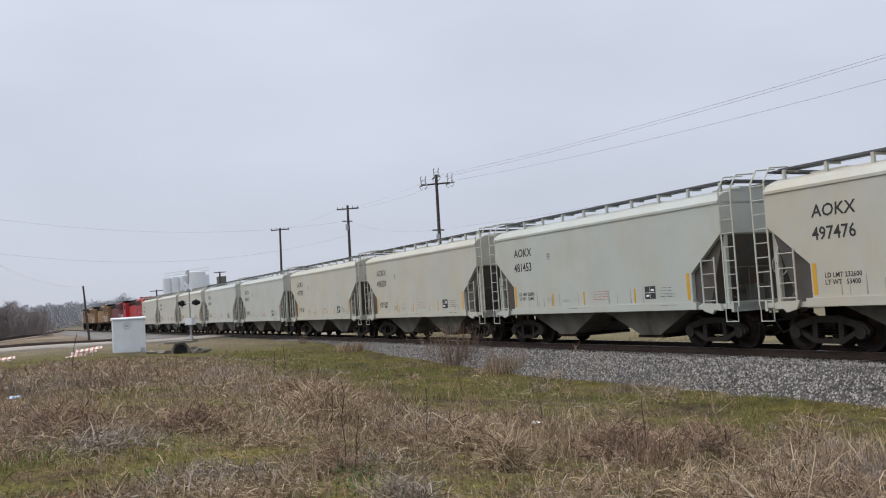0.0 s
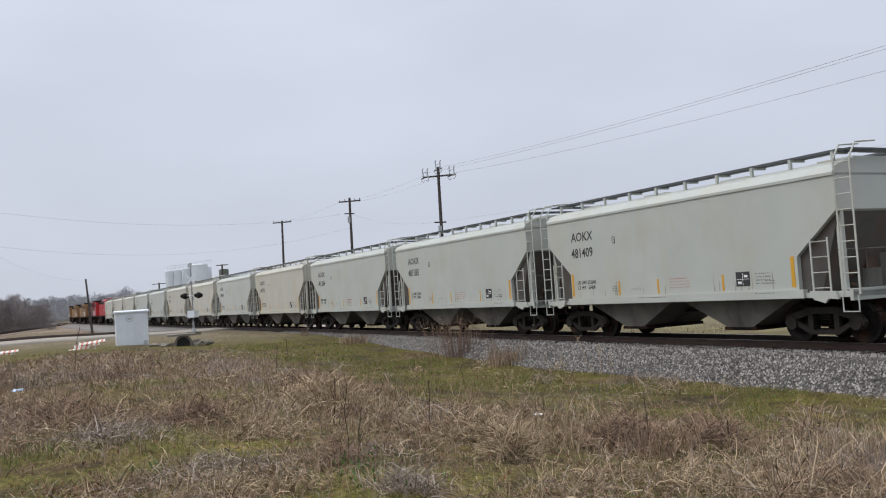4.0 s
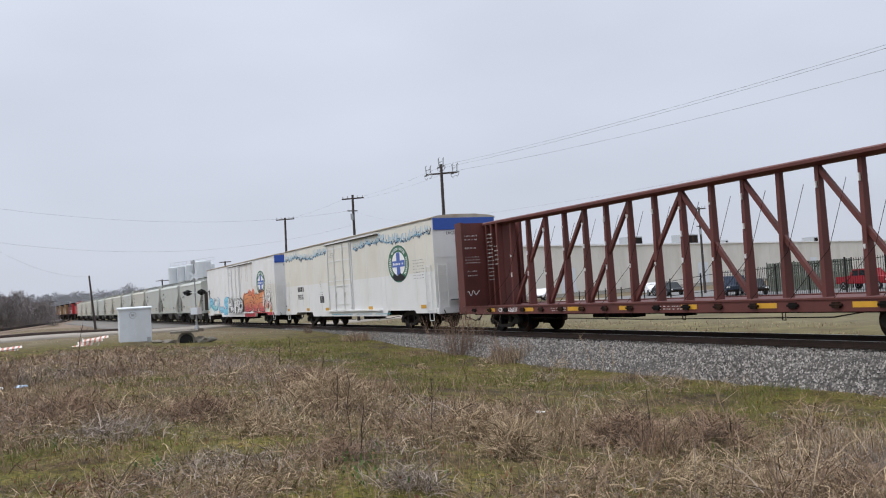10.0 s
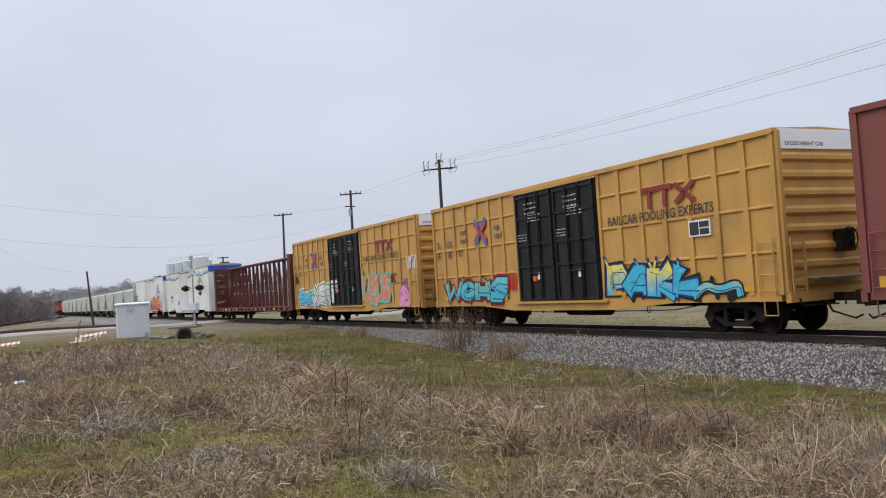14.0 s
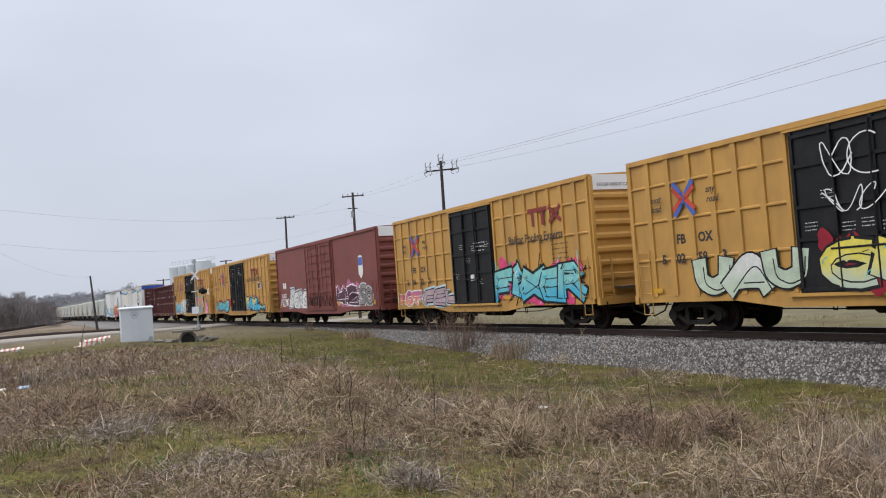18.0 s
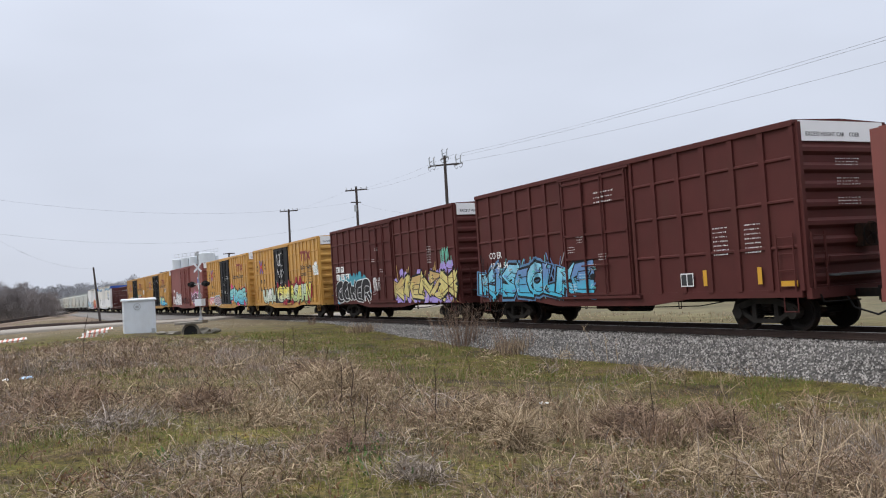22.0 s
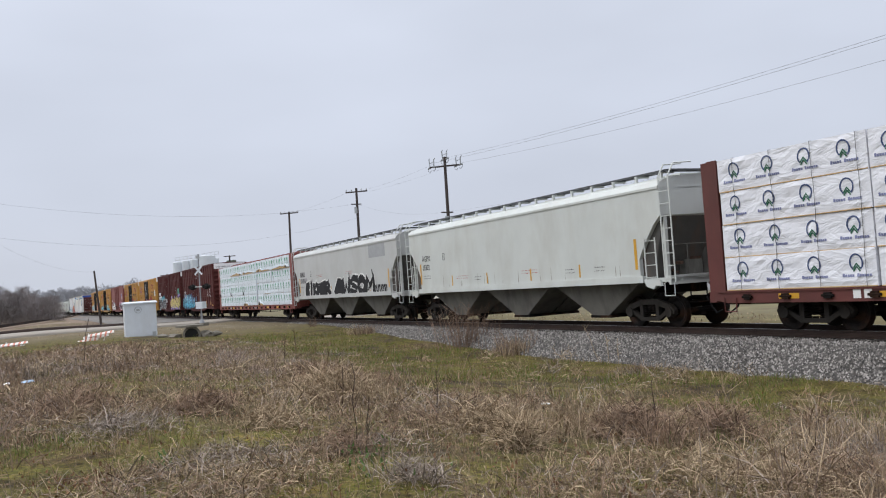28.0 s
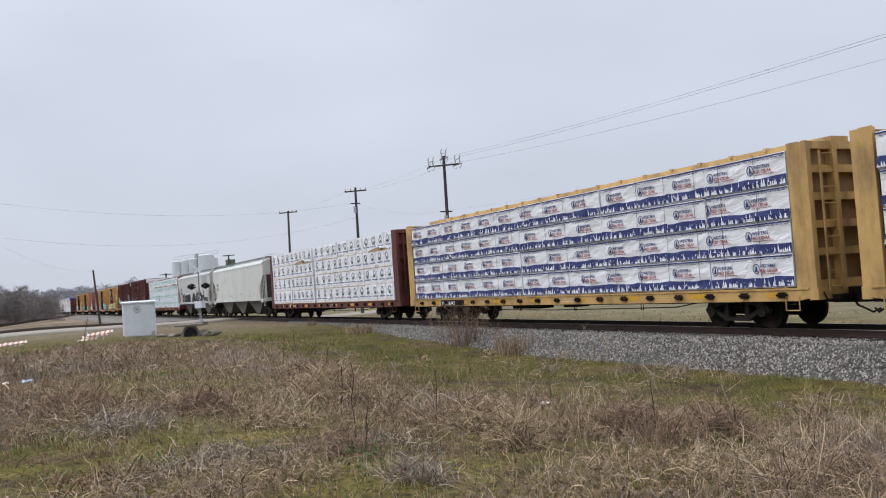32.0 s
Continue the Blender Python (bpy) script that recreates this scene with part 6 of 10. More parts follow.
def tandem(start, seed, number):
    """Ochre high-cube box car with a pair of black doors."""
    c = boxcar("box_car", "ochre-yellow high-cube box car with black double doors and graffiti", 18.75, M["yellow"], M["black"], ((6.88, 9.28), (9.28, 11.68)), eave=5.01, trucks=2.15)
    y = -1.612
    cross_mark(c, 4.2, 3.72, 0.95, y)
    lettering("slogan", "next\nload", 0.34, M["ink"], c, side(2.5, 3.72, y), shear=0.25, squeeze=0.9)
    lettering("slogan", "any\nroad", 0.34, M["ink"], c, side(5.25, 3.72, y), shear=0.25, squeeze=0.9)
    for t, x in (("TB", 0.30), ("OX", 1.28)):
        lettering("reporting_mark", t, 0.36, M["ink"], c, side(x, 3.30, y), squeeze=0.85)
    for t, x in zip((number[:2], number[2:4], number[4:]), (0.32, 1.32, 2.3)):
        lettering("reporting_mark", t, 0.36, M["ink"], c, side(x, 2.86, y), squeeze=0.85)
    initials_mark(c, 13.9, 3.55, 2.1, 0.62, y, M["maroon"])
    lettering("slogan", "RAILCAR POOLING EXPERTS", 0.38, M["ink"], c, side(12.2, 3.22, y), squeeze=0.92)
    yd = -1.675
    for k in (0, 1):
        door_print(c, seed + k, 7.6 + 2.4 * k, 4.0, 0.9, 0.5, 3, yd)
        door_print(c, seed + 5 + k, 7.7 + 2.4 * k, 3.75, 1.0, 0.3, 3, yd)
        door_print(c, seed + 9 + k, 7.1 + 2.4 * k, 3.1, 0.7, 0.3, 3, yd)
    part("placard", made((8.2, 8.42, -1.68, -1.62, 1.75, 2.0)), M["inkwhite"], c)
    part("placard", made((7.9, 8.1, -1.68, -1.62, 1.7, 1.88)), spray("orange_sticker", (0.7, 0.16, 0.04)), c)
    part("placard", made((10.6, 10.78, -1.68, -1.62, 1.75, 2.0)), M["inkwhite"], c)
    bars("stencil_block", print_block(random.Random(seed), 0.8, 0.35, 4), M["inkgrey"], c, side(16.6, 2.75, y))
    end_print(c, 18.75, "EXCESS HEIGHT CAR")
    tape(c, (0.9, 5.7, 12.4, 17.6), 1.12, -1.61, 0.5, 0.14)
    return couple(start, c)


car = tandem(112.03, 31, "675011")
painted_word(car, 21, "EHR", 0.9, 4.1, 0.90, 2.1, AQUA, DEEP, -1.606, foot=CYAN, second=SKY, halo=WHITES, fat=0.4, edge=0.05)
painted_word(car, 22, "XERT", 3.9, 7.9, 0.87, 2.45, PALE, BLACKS, -1.613, second=OFFWHITE, halo=WHITES, foot=SILVER, fat=0.42, edge=0.055)
painted_word(car, 23, "LEOS", 11.9, 15.6, 0.87, 2.6, SALMON, spray("turquoise_spray", (0.12, 0.50, 0.44)), -1.606, fat=0.36, edge=0.09, sharp=True)
for nm, mt, k, d in (("graffiti_outline", VIOLET, 1.0, 0.006), ("graffiti_dome", PINK, 0.93, 0.009)):
    bm = bmesh.new()
    prism(bm, [(17.72, 0.90)] + [(17.1 + 0.62 * k * math.cos(a), 1.2 + 0.72 * k * math.sin(a)) for a in np.linspace(0, math.pi, 15)] + [(16.48, 0.90)], -1.606 - d, -1.59)
    part(nm, bm, mt, car, "pink rounded form with a violet edge" if k < 1 else "")
bm = bmesh.new()
ribbon(bm, [(16.65, 1.35), (16.8, 1.65), (16.85, 1.3), (17.0, 1.55)], 0.03, -1.618, -1.60, 0.9, 2.5)
box(bm, 17.25, 17.45, -1.618, -1.60, 1.5, 1.58)
box(bm, 17.2, 17.5, -1.618, -1.60, 1.12, 1.24)
ribbon(bm, [(17.2, 1.95), (17.25, 2.2), (17.4, 2.05), (17.5, 2.25), (17.55, 1.9)], 0.05, -1.616, -1.60, 0.9, 2.5)
part("graffiti_marks", bm, VIOLET, car)
scrawl(car, 261, 15.4, 16.3, 2.05, 2.5, BLACKS, -1.612, 0.03, 4)
scrawl(car, 25, 0.2, 0.9, 2.4, 2.9, BLACKS, -1.608)
scrawl(car, 26, 17.7, 18.6, 2.6, 3.2, WHITES, -1.612)
car = tandem(132.52, 41, "643892")
painted_word(car, 27, "WOHS", 1.1, 6.0, 0.87, 1.95, spray("leaf_green_spray", (0.22, 0.46, 0.26)), BLACKS, -1.606, foot=CYAN, second=AQUA, fat=0.42, edge=0.04, halo=CRIMSON)
painted_word(car, 28, "PAKL", 12.0, 15.9, 0.87, 2.15, LEMON, DEEP, -1.606, foot=CYAN, second=CYAN, fat=0.42, edge=0.05, halo=BLACKS)
painted_word(car, 281, "M", 15.8, 17.5, 0.87, 1.55, LEMON, BLACKS, -1.612, foot=CYAN, cloud=BLACKS, fat=0.4, sharp=False)
scrawl(car, 29, 6.1, 6.7, 1.4, 2.0, REDS, -1.608)
part("test_plate", made((15.7, 16.5, -1.609, -1.55, 2.62, 3.05)), M["inkwhite"], car)
part("test_plate_panel", made((15.74, 16.08, -1.612, -1.6, 2.66, 3.01), (16.11, 16.46, -1.612, -1.6, 2.66, 2.82), (16.11, 16.46, -1.612, -1.6, 2.85, 3.01)), M["ink"], car)

# faded red smooth-sided box car
car = couple(153.48, boxcar("box_car", "faded oxide-red smooth-sided box car with a ribbed double door", 18.27, M["oxide_bright"], M["oxide_bright"], ((6.6, 9.05), (9.05, 11.5)), eave=5.02, smooth_side=True, rows=9, trucks=1.96))
bars("railway_mark", [(0, 0, 0.32, 0.36), (0.42, 0, 0.28, 0.36)], M["inkwhite"], car, side(1.25, 2.4, -1.557))
lettering("reporting_mark", "269855", 0.42, M["inkwhite"], car, side(0.72, 1.76, -1.556))
PLUMS, MAUVE = spray("plum_spray", (0.10, 0.045, 0.07)), spray("mauve_pink_spray", (0.46, 0.15, 0.30))
painted_word(car, 33, "JERS", 2.75, 6.45, 0.87, 2.3, SILVER, BLACKS, -1.556, second=OFFWHITE, halo=PALEBLUE, foot=OFFWHITE, fat=0.5, edge=0.05, shine=GOLD)
painted_word(car, 34, "42", 12.0, 15.3, 0.87, 2.3, PLUMS, WHITES, -1.556, cloud=MAUVE, fat=0.44, edge=0.06, halo=MAUVE, shine=MAUVE)
painted_word(car, 341, "SO", 15.45, 17.3, 0.9, 2.25, spray("dull_grey_spray", (0.26, 0.24, 0.23)), BLACKS, -1.556, second=spray("dull_grey_spray", (0.26, 0.24, 0.23)), halo=SILVER, fat=0.3, edge=0.03, sharp=False)
scrawl(car, 342, 7.0, 11.3, 1.15, 1.75, BLACKS, -1.69, 0.035, 12)
scrawl(car, 35, 0.7, 2.6, 1.2, 1.7, WHITES, -1.556, 0.04, 6)
bm = bmesh.new()
prism(bm, [(15.56, 3.62), (15.7, 3.72), (16.05, 3.72), (16.19, 3.62), (16.19, 2.75), (15.875, 2.5), (15.56, 2.75)], -1.56, -1.55)
part("shield_emblem", bm, M["inkwhite"], car)
part("shield_emblem_blue", made((15.58, 16.17, -1.564, -1.55, 3.2, 3.62)), M["logoblue"], car)
tape(car, (0.5, 5.4, 12.2, 17.5), 1.12, -1.56, 0.35, 0.24)


def single_door(start, seed, number, slogan2):
    """Ochre box car with one black door and a narrow companion."""
    c = boxcar("box_car", "ochre-yellow box car with a black plug door and graffiti", 15.65, M["yellow"], M["black"], ((5.95, 9.4),), posts=0.82, trucks=1.8)
    y = -1.612
    cross_mark(c, 2.3, 3.66, 0.85, y)
    lettering("slogan", "next\nload", 0.26, M["ink"], c, side(0.95, 3.66, y), shear=0.25, squeeze=0.9)
    lettering("slogan", "any\nroad", 0.26, M["ink"], c, side(3.15, 3.72, y), shear=0.25, squeeze=0.9)
    for t, x in (("FB", 1.84), ("OX", 2.68)):
        lettering("reporting_mark", t, 0.36, M["ink"], c, side(x, 2.46, -1.556), squeeze=0.95, bold=0.035)
    for t, x in zip((number[:1], number[1:3], number[3:5], number[5:]), (1.24, 1.84, 2.68, 3.56)):
        lettering("reporting_mark", t, 0.36, M["ink"], c, side(x, 1.93, -1.601), squeeze=0.95, bold=0.035)
    initials_mark(c, 12.1, 3.62, 2.0, 0.62, y, M["maroon"])
    lettering("slogan", slogan2, 0.42, M["ink"], c, side(10.6 if "\n" not in slogan2 else 12.0, 3.1, y), squeeze=0.9)
    for k in range(6):
        rng = random.Random(seed + k)
        door_print(c, seed + k, 6.3 + 0.5 * k, rng.uniform(1.6, 3.2), 0.4, 0.25, 3, -1.675)
    part("placard", made((7.6, 7.85, -1.68, -1.62, 1.9, 2.15)), M["inkwhite"], c)
    bars("stencil_block", print_block(random.Random(seed), 1.2, 0.8, 5), M["ink"], c, side(13.4, 2.2, y))
    end_print(c, 15.65, "EXCESS HEIGHT CAR    FBOX " + number)
    tape(c, (0.9, 10.2, 14.6), 1.12, -1.61, 0.5, 0.14)
    return couple(start, c)


car = single_door(174.12, 51, "506323", "Railcar Pooling Experts")
door_print(car, 77, 8.0, 3.0, 1.0, 0.45, 3, -1.675)
painted_word(car, 36, "HOT", 0.2, 2.6, 0.87, 1.75, VIOLET, OFFWHITE, -1.606, foot=SALMON, fat=0.42, edge=0.04)
painted_word(car, 37, "FEL", 2.9, 6.1, 0.87, 1.8, spray("greyish_pink_spray", (0.44, 0.33, 0.36)), BLACKS, -1.606, halo=PALEBLUE, fat=0.42, edge=0.045)
painted_word(car, 38, "FIXER", 9.3, 14.9, 0.87, 2.35, spray("pale_aqua_spray", (0.22, 0.56, 0.54)), BLACKS, -1.606, foot=CYAN, cloud=HOTPINK, shine=WHITES, fat=0.40, edge=0.075, accents=(BLACKS, spray("pale_aqua_spray", (0.22, 0.56, 0.54)), CYAN), spread=1.16)
car = single_door(191.82, 61, "502583", "Railcar Pooling\nExperts")
painted_word(car, 39, "UAU", 2.6, 6.2, 0.87, 2.2, PALE, BLACKS, -1.612, second=OFFWHITE, foot=PALE, fat=0.46, edge=0.05, sharp=False)
painted_word(car, 40, "CH", 6.7, 9.5, 0.87, 2.3, LEMON, BLACKS, -1.70, foot=PALE, cloud=CRIMSON, shine=CYAN, fat=0.42, edge=0.06)
painted_word(car, 42, "RSAHN", 9.4, 13.9, 0.87, 2.35, LEMON, BLACKS, -1.612, foot=LIME, second=PALE, cloud=CRIMSON, shine=SKY, fat=0.38, edge=0.06)
scrawl(car, 43, 6.9, 8.6, 3.5, 4.4, WHITES, -1.70, 0.025, 2)
scrawl(car, 431, 6.9, 8.3, 2.75, 3.3, WHITES, -1.70, 0.022, 3)
painted_word(car, 44, "OS", 14.65, 15.5, 2.65, 3.35, WHITES, INKGREEN, -1.612, cloud=WHITES, fat=0.3, edge=0.03, sharp=False)

# two oxide-red box cars
car = couple(209.92, boxcar("box_car", "dark oxide-red ribbed box car with blue and yellow graffiti", 15.6, M["oxide"], M["oxide"], ((6.05, 9.05),), eave=5.0, trucks=1.75))
for i, (x, z, w) in enumerate(((0.75, 2.62, 0.55), (1.55, 2.62, 0.45), (0.75, 2.2, 0.55), (1.55, 2.2, 0.55), (2.3, 2.2, 0.5))):
    part("number_panel", made((x, x + w, -1.615, -1.55, z, z + 0.32)), M["inkwhite"], car)
for words, x, z in (("BK", 0.79, 2.67), ("TY", 1.58, 2.67), ("15", 0.84, 2.25), ("65", 1.62, 2.25), ("57", 2.36, 2.25)):
    lettering("reporting_mark", words, 0.3, M["ink"], car, side(x, z, -1.618), squeeze=0.9)
painted_word(car, 45, "COWER", 0.75, 5.75, 0.87, 2.25, BLACKS, WHITES, -1.612, cloud=faded(TEAL, CYAN), fat=0.52, edge=0.04, sharp=False, wave=0.04)
scrawl(car, 451, 6.5, 7.3, 1.5, 2.2, WHITES, -1.675, 0.03, 4)
STRAWY, DULLGOLD = spray("straw_yellow_spray", (0.60, 0.52, 0.20)), spray("tan_gold_spray", (0.50, 0.33, 0.12))
painted_word(car, 46, "KIENZX", 8.9, 15.4, 0.87, 2.3, DULLGOLD, BLACKS, -1.612, foot=STRAWY, second=STRAWY, cloud=LILAC, fat=0.40, edge=0.075, accents=(BLACKS, DULLGOLD, STRAWY), spread=1.2, shine=LEMON)
scrawl(car, 47, 14.3, 15.2, 2.5, 3.2, MINT, -1.612, 0.03, 4)
bars("stencil_block", print_block(random.Random(8), 0.5, 0.8, 7), M["inkwhite"], car, side(12.9, 2.6, -1.612))
for i in range(5):
    bars("door_print", print_block(random.Random(60 + i), 0.45, 0.22, 2), M["inkwhite"], car, side(6.4 + 0.5 * (i % 3), 1.3 + 0.55 * i, -1.675))
end_print(car, 15.6, "EXCESS HEIGHT CAR", 5.0)
car = couple(227.56, boxcar("box_car", "dark oxide-red ribbed box car with bright cyan graffiti", 15.72, M["oxide"], M["oxide"], ((6.0, 9.55),), eave=5.02, trucks=1.78))
corrugation_prints(car, 15.72, 300, 4.97)
lettering("reporting_mark", "CO ER", 0.34, M["inkwhite"], car, side(0.9, 2.50, -1.612), squeeze=0.95)
DUSKBLUE = spray("dusk_blue_spray", (0.13, 0.24, 0.46))
painted_word(car, 48, "KISEOLKE", 0.15, 7.4, 0.87, 2.3, SKY, BLACKS, -1.612, foot=CYAN, second=DUSKBLUE, halo=spray("slate_blue_spray", (0.10, 0.20, 0.34)), shine=PALEBLUE, fat=0.40, edge=0.075, accents=(spray("smoke_grey_spray", (0.26, 0.27, 0.28)), DUSKBLUE, AQUA, BLACKS), spread=1.22)
lettering("reporting_mark", "17  24  54", 0.3, M["inkwhite"], car, side(1.0, 2.12, -1.628), squeeze=1.05)
door_print(car, 70, 7.9, 3.85, 1.1, 0.45, 3, -1.675)
for i in range(6):
    bars("door_print", print_block(random.Random(80 + i), 0.45, 0.25, 3), M["inkwhite"], car, side(6.3 + 0.55 * (i % 4), 1.2 + 0.3 * i, -1.675))
for x in (12.9, 14.0):
    bars("stencil_block", print_block(random.Random(90), 0.6, 0.8, 7), M["inkwhite"], car, side(x, 1.95, -1.612))
bars("test_plate", [(0, 0, 0.5, 0.36)], M["inkwhite"], car, side(11.55, 1.2, -1.61))
bars("test_plate_lines", [(0.03, 0.03, 0.2, 0.3), (0.27, 0.03, 0.2, 0.3)], M["ink"], car, side(11.55, 1.2, -1.613))
tape(car, (9.2, 12.5, 14.4), 1.2, -1.61, 0.14, 0.42)
tape(car, (15.3,), 1.12, -1.61, 0.5, 0.14)
end_print(car, 15.72, "EXCESS HEIGHT CAR    COER", 5.02)

# timber cars and grain hoppers
def paper(name, c):
    """Creased wrapping paper."""
    m = material(name, c, 0.55, var=0.05, scale=3, bump=0)
    n, l = m.node_tree.nodes, m.node_tree.links
    co, mp, no, bp = n.new("ShaderNodeTexCoord"), n.new("ShaderNodeMapping"), n.new("ShaderNodeTexNoise"), n.new("ShaderNodeBump")
    mp.inputs["Rotation"].default_value, mp.inputs["Scale"].default_value = (0, 0.6, 0), (1, 1, 2.4)
    no.inputs["Scale"].default_value, no.inputs["Detail"].default_value, no.inputs["Distortion"].default_value = 1.5, 3, 1.0
    rg = n.new("ShaderNodeMath")
    rg.operation = "PINGPONG"
    rg.inputs[1].default_value = 0.12
    bp.inputs["Strength"].default_value, bp.inputs["Distance"].default_value = 0.42, 0.16
    l.new(co.outputs["Object"], mp.inputs[0])
    l.new(mp.outputs[0], no.inputs["Vector"])
    l.new(no.outputs["Fac"], rg.inputs[0])
    l.new(rg.outputs[0], bp.inputs["Height"])
    l.new(bp.outputs[0], n["Principled BSDF"].inputs["Normal"])
    return m


M["wrapgreen"] = paper("pale_wrap_paper", (0.64, 0.70, 0.74))
M["wrapwhite"] = paper("white_wrap_paper", (0.74, 0.75, 0.79))
M["timber"] = material("sawn_timber", (0.52, 0.36, 0.18), 0.8, var=0.2, stretch=(0.4, 8, 8))
M["strap"] = material("steel_strapping", (0.10, 0.105, 0.11), 0.5, 0.5, var=0.1)
M["printgreen"] = material("green_wrap_print", (0.07, 0.34, 0.19), 0.6, var=0.08)
M["printpale"] = material("pale_green_wrap_print", (0.16, 0.42, 0.29), 0.6, var=0.08)
M["printnavy"] = material("navy_wrap_print", (0.026, 0.038, 0.15), 0.6, var=0.08)
M["printblue"] = material("dark_blue_wrap_print", (0.05, 0.075, 0.17), 0.6, var=0.08)
M["printred"] = material("red_wrap_print", (0.30, 0.06, 0.06), 0.6, var=0.08)
LOADS = []


def words_into(bm, words, size, x, z, y, squeeze=1.0):
    """Adds raised words to a bundle's printing."""
    cu = bpy.data.curves.new("words", "FONT")
    cu.body, cu.size, cu.extrude, cu.resolution_u, cu.offset = words, size, 0.001, 1, 0.02 * size
    tmp = bpy.data.objects.new("words", cu)
    me = bpy.data.meshes.new_from_object(tmp)
    bpy.data.objects.remove(tmp)
    bpy.data.curves.remove(cu)
    me.transform(pose(x, y, z, 90) @ Matrix.Diagonal((squeeze, 1, 1, 1)))
    bm.from_mesh(me)
    bpy.data.meshes.remove(me)


def print_shapes(kind, w, h, seed):
    """The printing on a bundle's side, as thin shapes: motifs, words on the kind of wood, and plain bars for the maker's name."""
    rng = random.Random(seed)
    a, b, c = bmesh.new(), bmesh.new(), bmesh.new()
    y0, y1 = -0.052, -0.03
    n = max(1, round(w / {"green": 0.66, "blue": 1.02, "pine": 1.5}[kind]))
    shift = rng.uniform(-0.2, 0.2)
    for i in range(n):
        cx = w * (i + 0.5 + shift * 0.6) / n + rng.uniform(-0.03, 0.03)
        if kind == "green":
            # a ragged leafy crown over an arch of two stems, and a row of small bars
            cz = h * 0.64
            prism(a, [(cx + (0.085 + 0.022 * (k % 2)) * math.cos(t), cz + 0.06 + (0.085 + 0.02 * (k % 2)) * math.sin(t)) for k, t in enumerate(np.linspace(-0.35, math.pi + 0.35, 14))], y0, y1)
            for s0, s1 in ((-0.085, -0.045), (0.03, 0.075)):
                prism(a, [(cx + s0, cz - 0.12), (cx + s1, cz - 0.12), (cx + s1 * 0.8, cz + 0.05), (cx + s0, cz + 0.05)], y0, y1)
            for k in range(7):
                box(b, cx - 0.05 + 0.042 * k, cx - 0.02 + 0.042 * k, y0, y1, h * 0.36, h * 0.36 + (0.05 if k in (0, 4) else 0.034))
        elif kind == "blue":
            cz, r = h * 0.63, 0.165
            ring = [(cx + r * math.cos(t), cz + 1.1 * r * math.sin(t)) for t in np.linspace(-0.9, math.pi + 0.9, 13)]
            ribbon(a, ring, 0.036, y0, y1, 0, h, 0.0, 0)
            for dz in (0.0, 0.065):
                ribbon(b, [(cx - 0.085, cz - 0.19 + dz), (cx, cz - 0.09 + dz), (cx + 0.085, cz - 0.19 + dz)], 0.035, y0, y1, 0, h, 0.0, 0)
            for k in range(12):
                if k != 5:
                    box(c, cx - 0.36 + 0.062 * k, cx - 0.313 + 0.062 * k, y0, y1, h * 0.25, h * 0.25 + (0.075 if k in (0, 6) else 0.055))
        else:
            m0, m1 = w * i / n, w * (i + 1) / n
            # navy hills with white pines standing before them
            ph = rng.uniform(0, 6)
            ridge = lambda x: h * (0.325 + 0.018 * math.sin(4.0 * x + ph) + 0.008 * math.sin(9 * x))
            xs = np.linspace(m0, m1, 15)
            for p, q in zip(xs, xs[1:]):
                for lo, hi in ((0.0, 0.5), (0.5, 1.0)):
                    b0 = h * 0.035
                    prism(a, [(p, b0 + lo * (ridge(p) - b0)), (q, b0 + lo * (ridge(q) - b0)), (q, b0 + hi * (ridge(q) - b0)), (p, b0 + hi * (ridge(p) - b0))], y0, y1)
                box(a, p, q, y0, y1, h * 0.925, h * 0.97)
            for k in range(9):
                box(a, m0 + 0.1 + 0.14 * k, m0 + 0.2 + 0.14 * k, y0, y1, h * 0.87, h * 0.885)
            x = m0 + 0.02
            while x < m1 - 0.03:
                hh = h * rng.choice((0.10, 0.13, 0.16, 0.2, 0.27))
                q = 0.022 + 0.10 * hh
                prism(c, [(x - q, h * 0.045), (x + q, h * 0.045), (x + 0.4 * q, h * 0.05 + 0.55 * hh), (x, h * 0.05 + hh), (x - 0.4 * q, h * 0.05 + 0.55 * hh)], y0 - 0.003, y1)
                x += rng.choice((0.04, 0.05, 0.065, 0.14))
            ex, ez = cx - 0.49, h * 0.60
            ribbon(a, [(ex + 0.105 * math.cos(t), ez + 0.12 * math.sin(t)) for t in np.linspace(0, 2 * math.pi, 14)], 0.02, y0, y1, 0, h, 0.0, 0)
            prism(a, [(ex - 0.05, ez - 0.07), (ex + 0.05, ez - 0.07), (ex, ez + 0.09)], y0, y1)
            words_into(a, "WESTERN", 0.118, cx - 0.36, h * 0.63, y0, 0.95)
            words_into(b, "RED CEDAR", 0.118, cx - 0.36, h * 0.48, y0, 0.86)
            for k in range(9):
                box(b, cx - 0.36 + 0.075 * k, cx - 0.31 + 0.075 * k, y0, y1, h * 0.425, h * 0.445)
    return a, b, c


PRINTS = {}


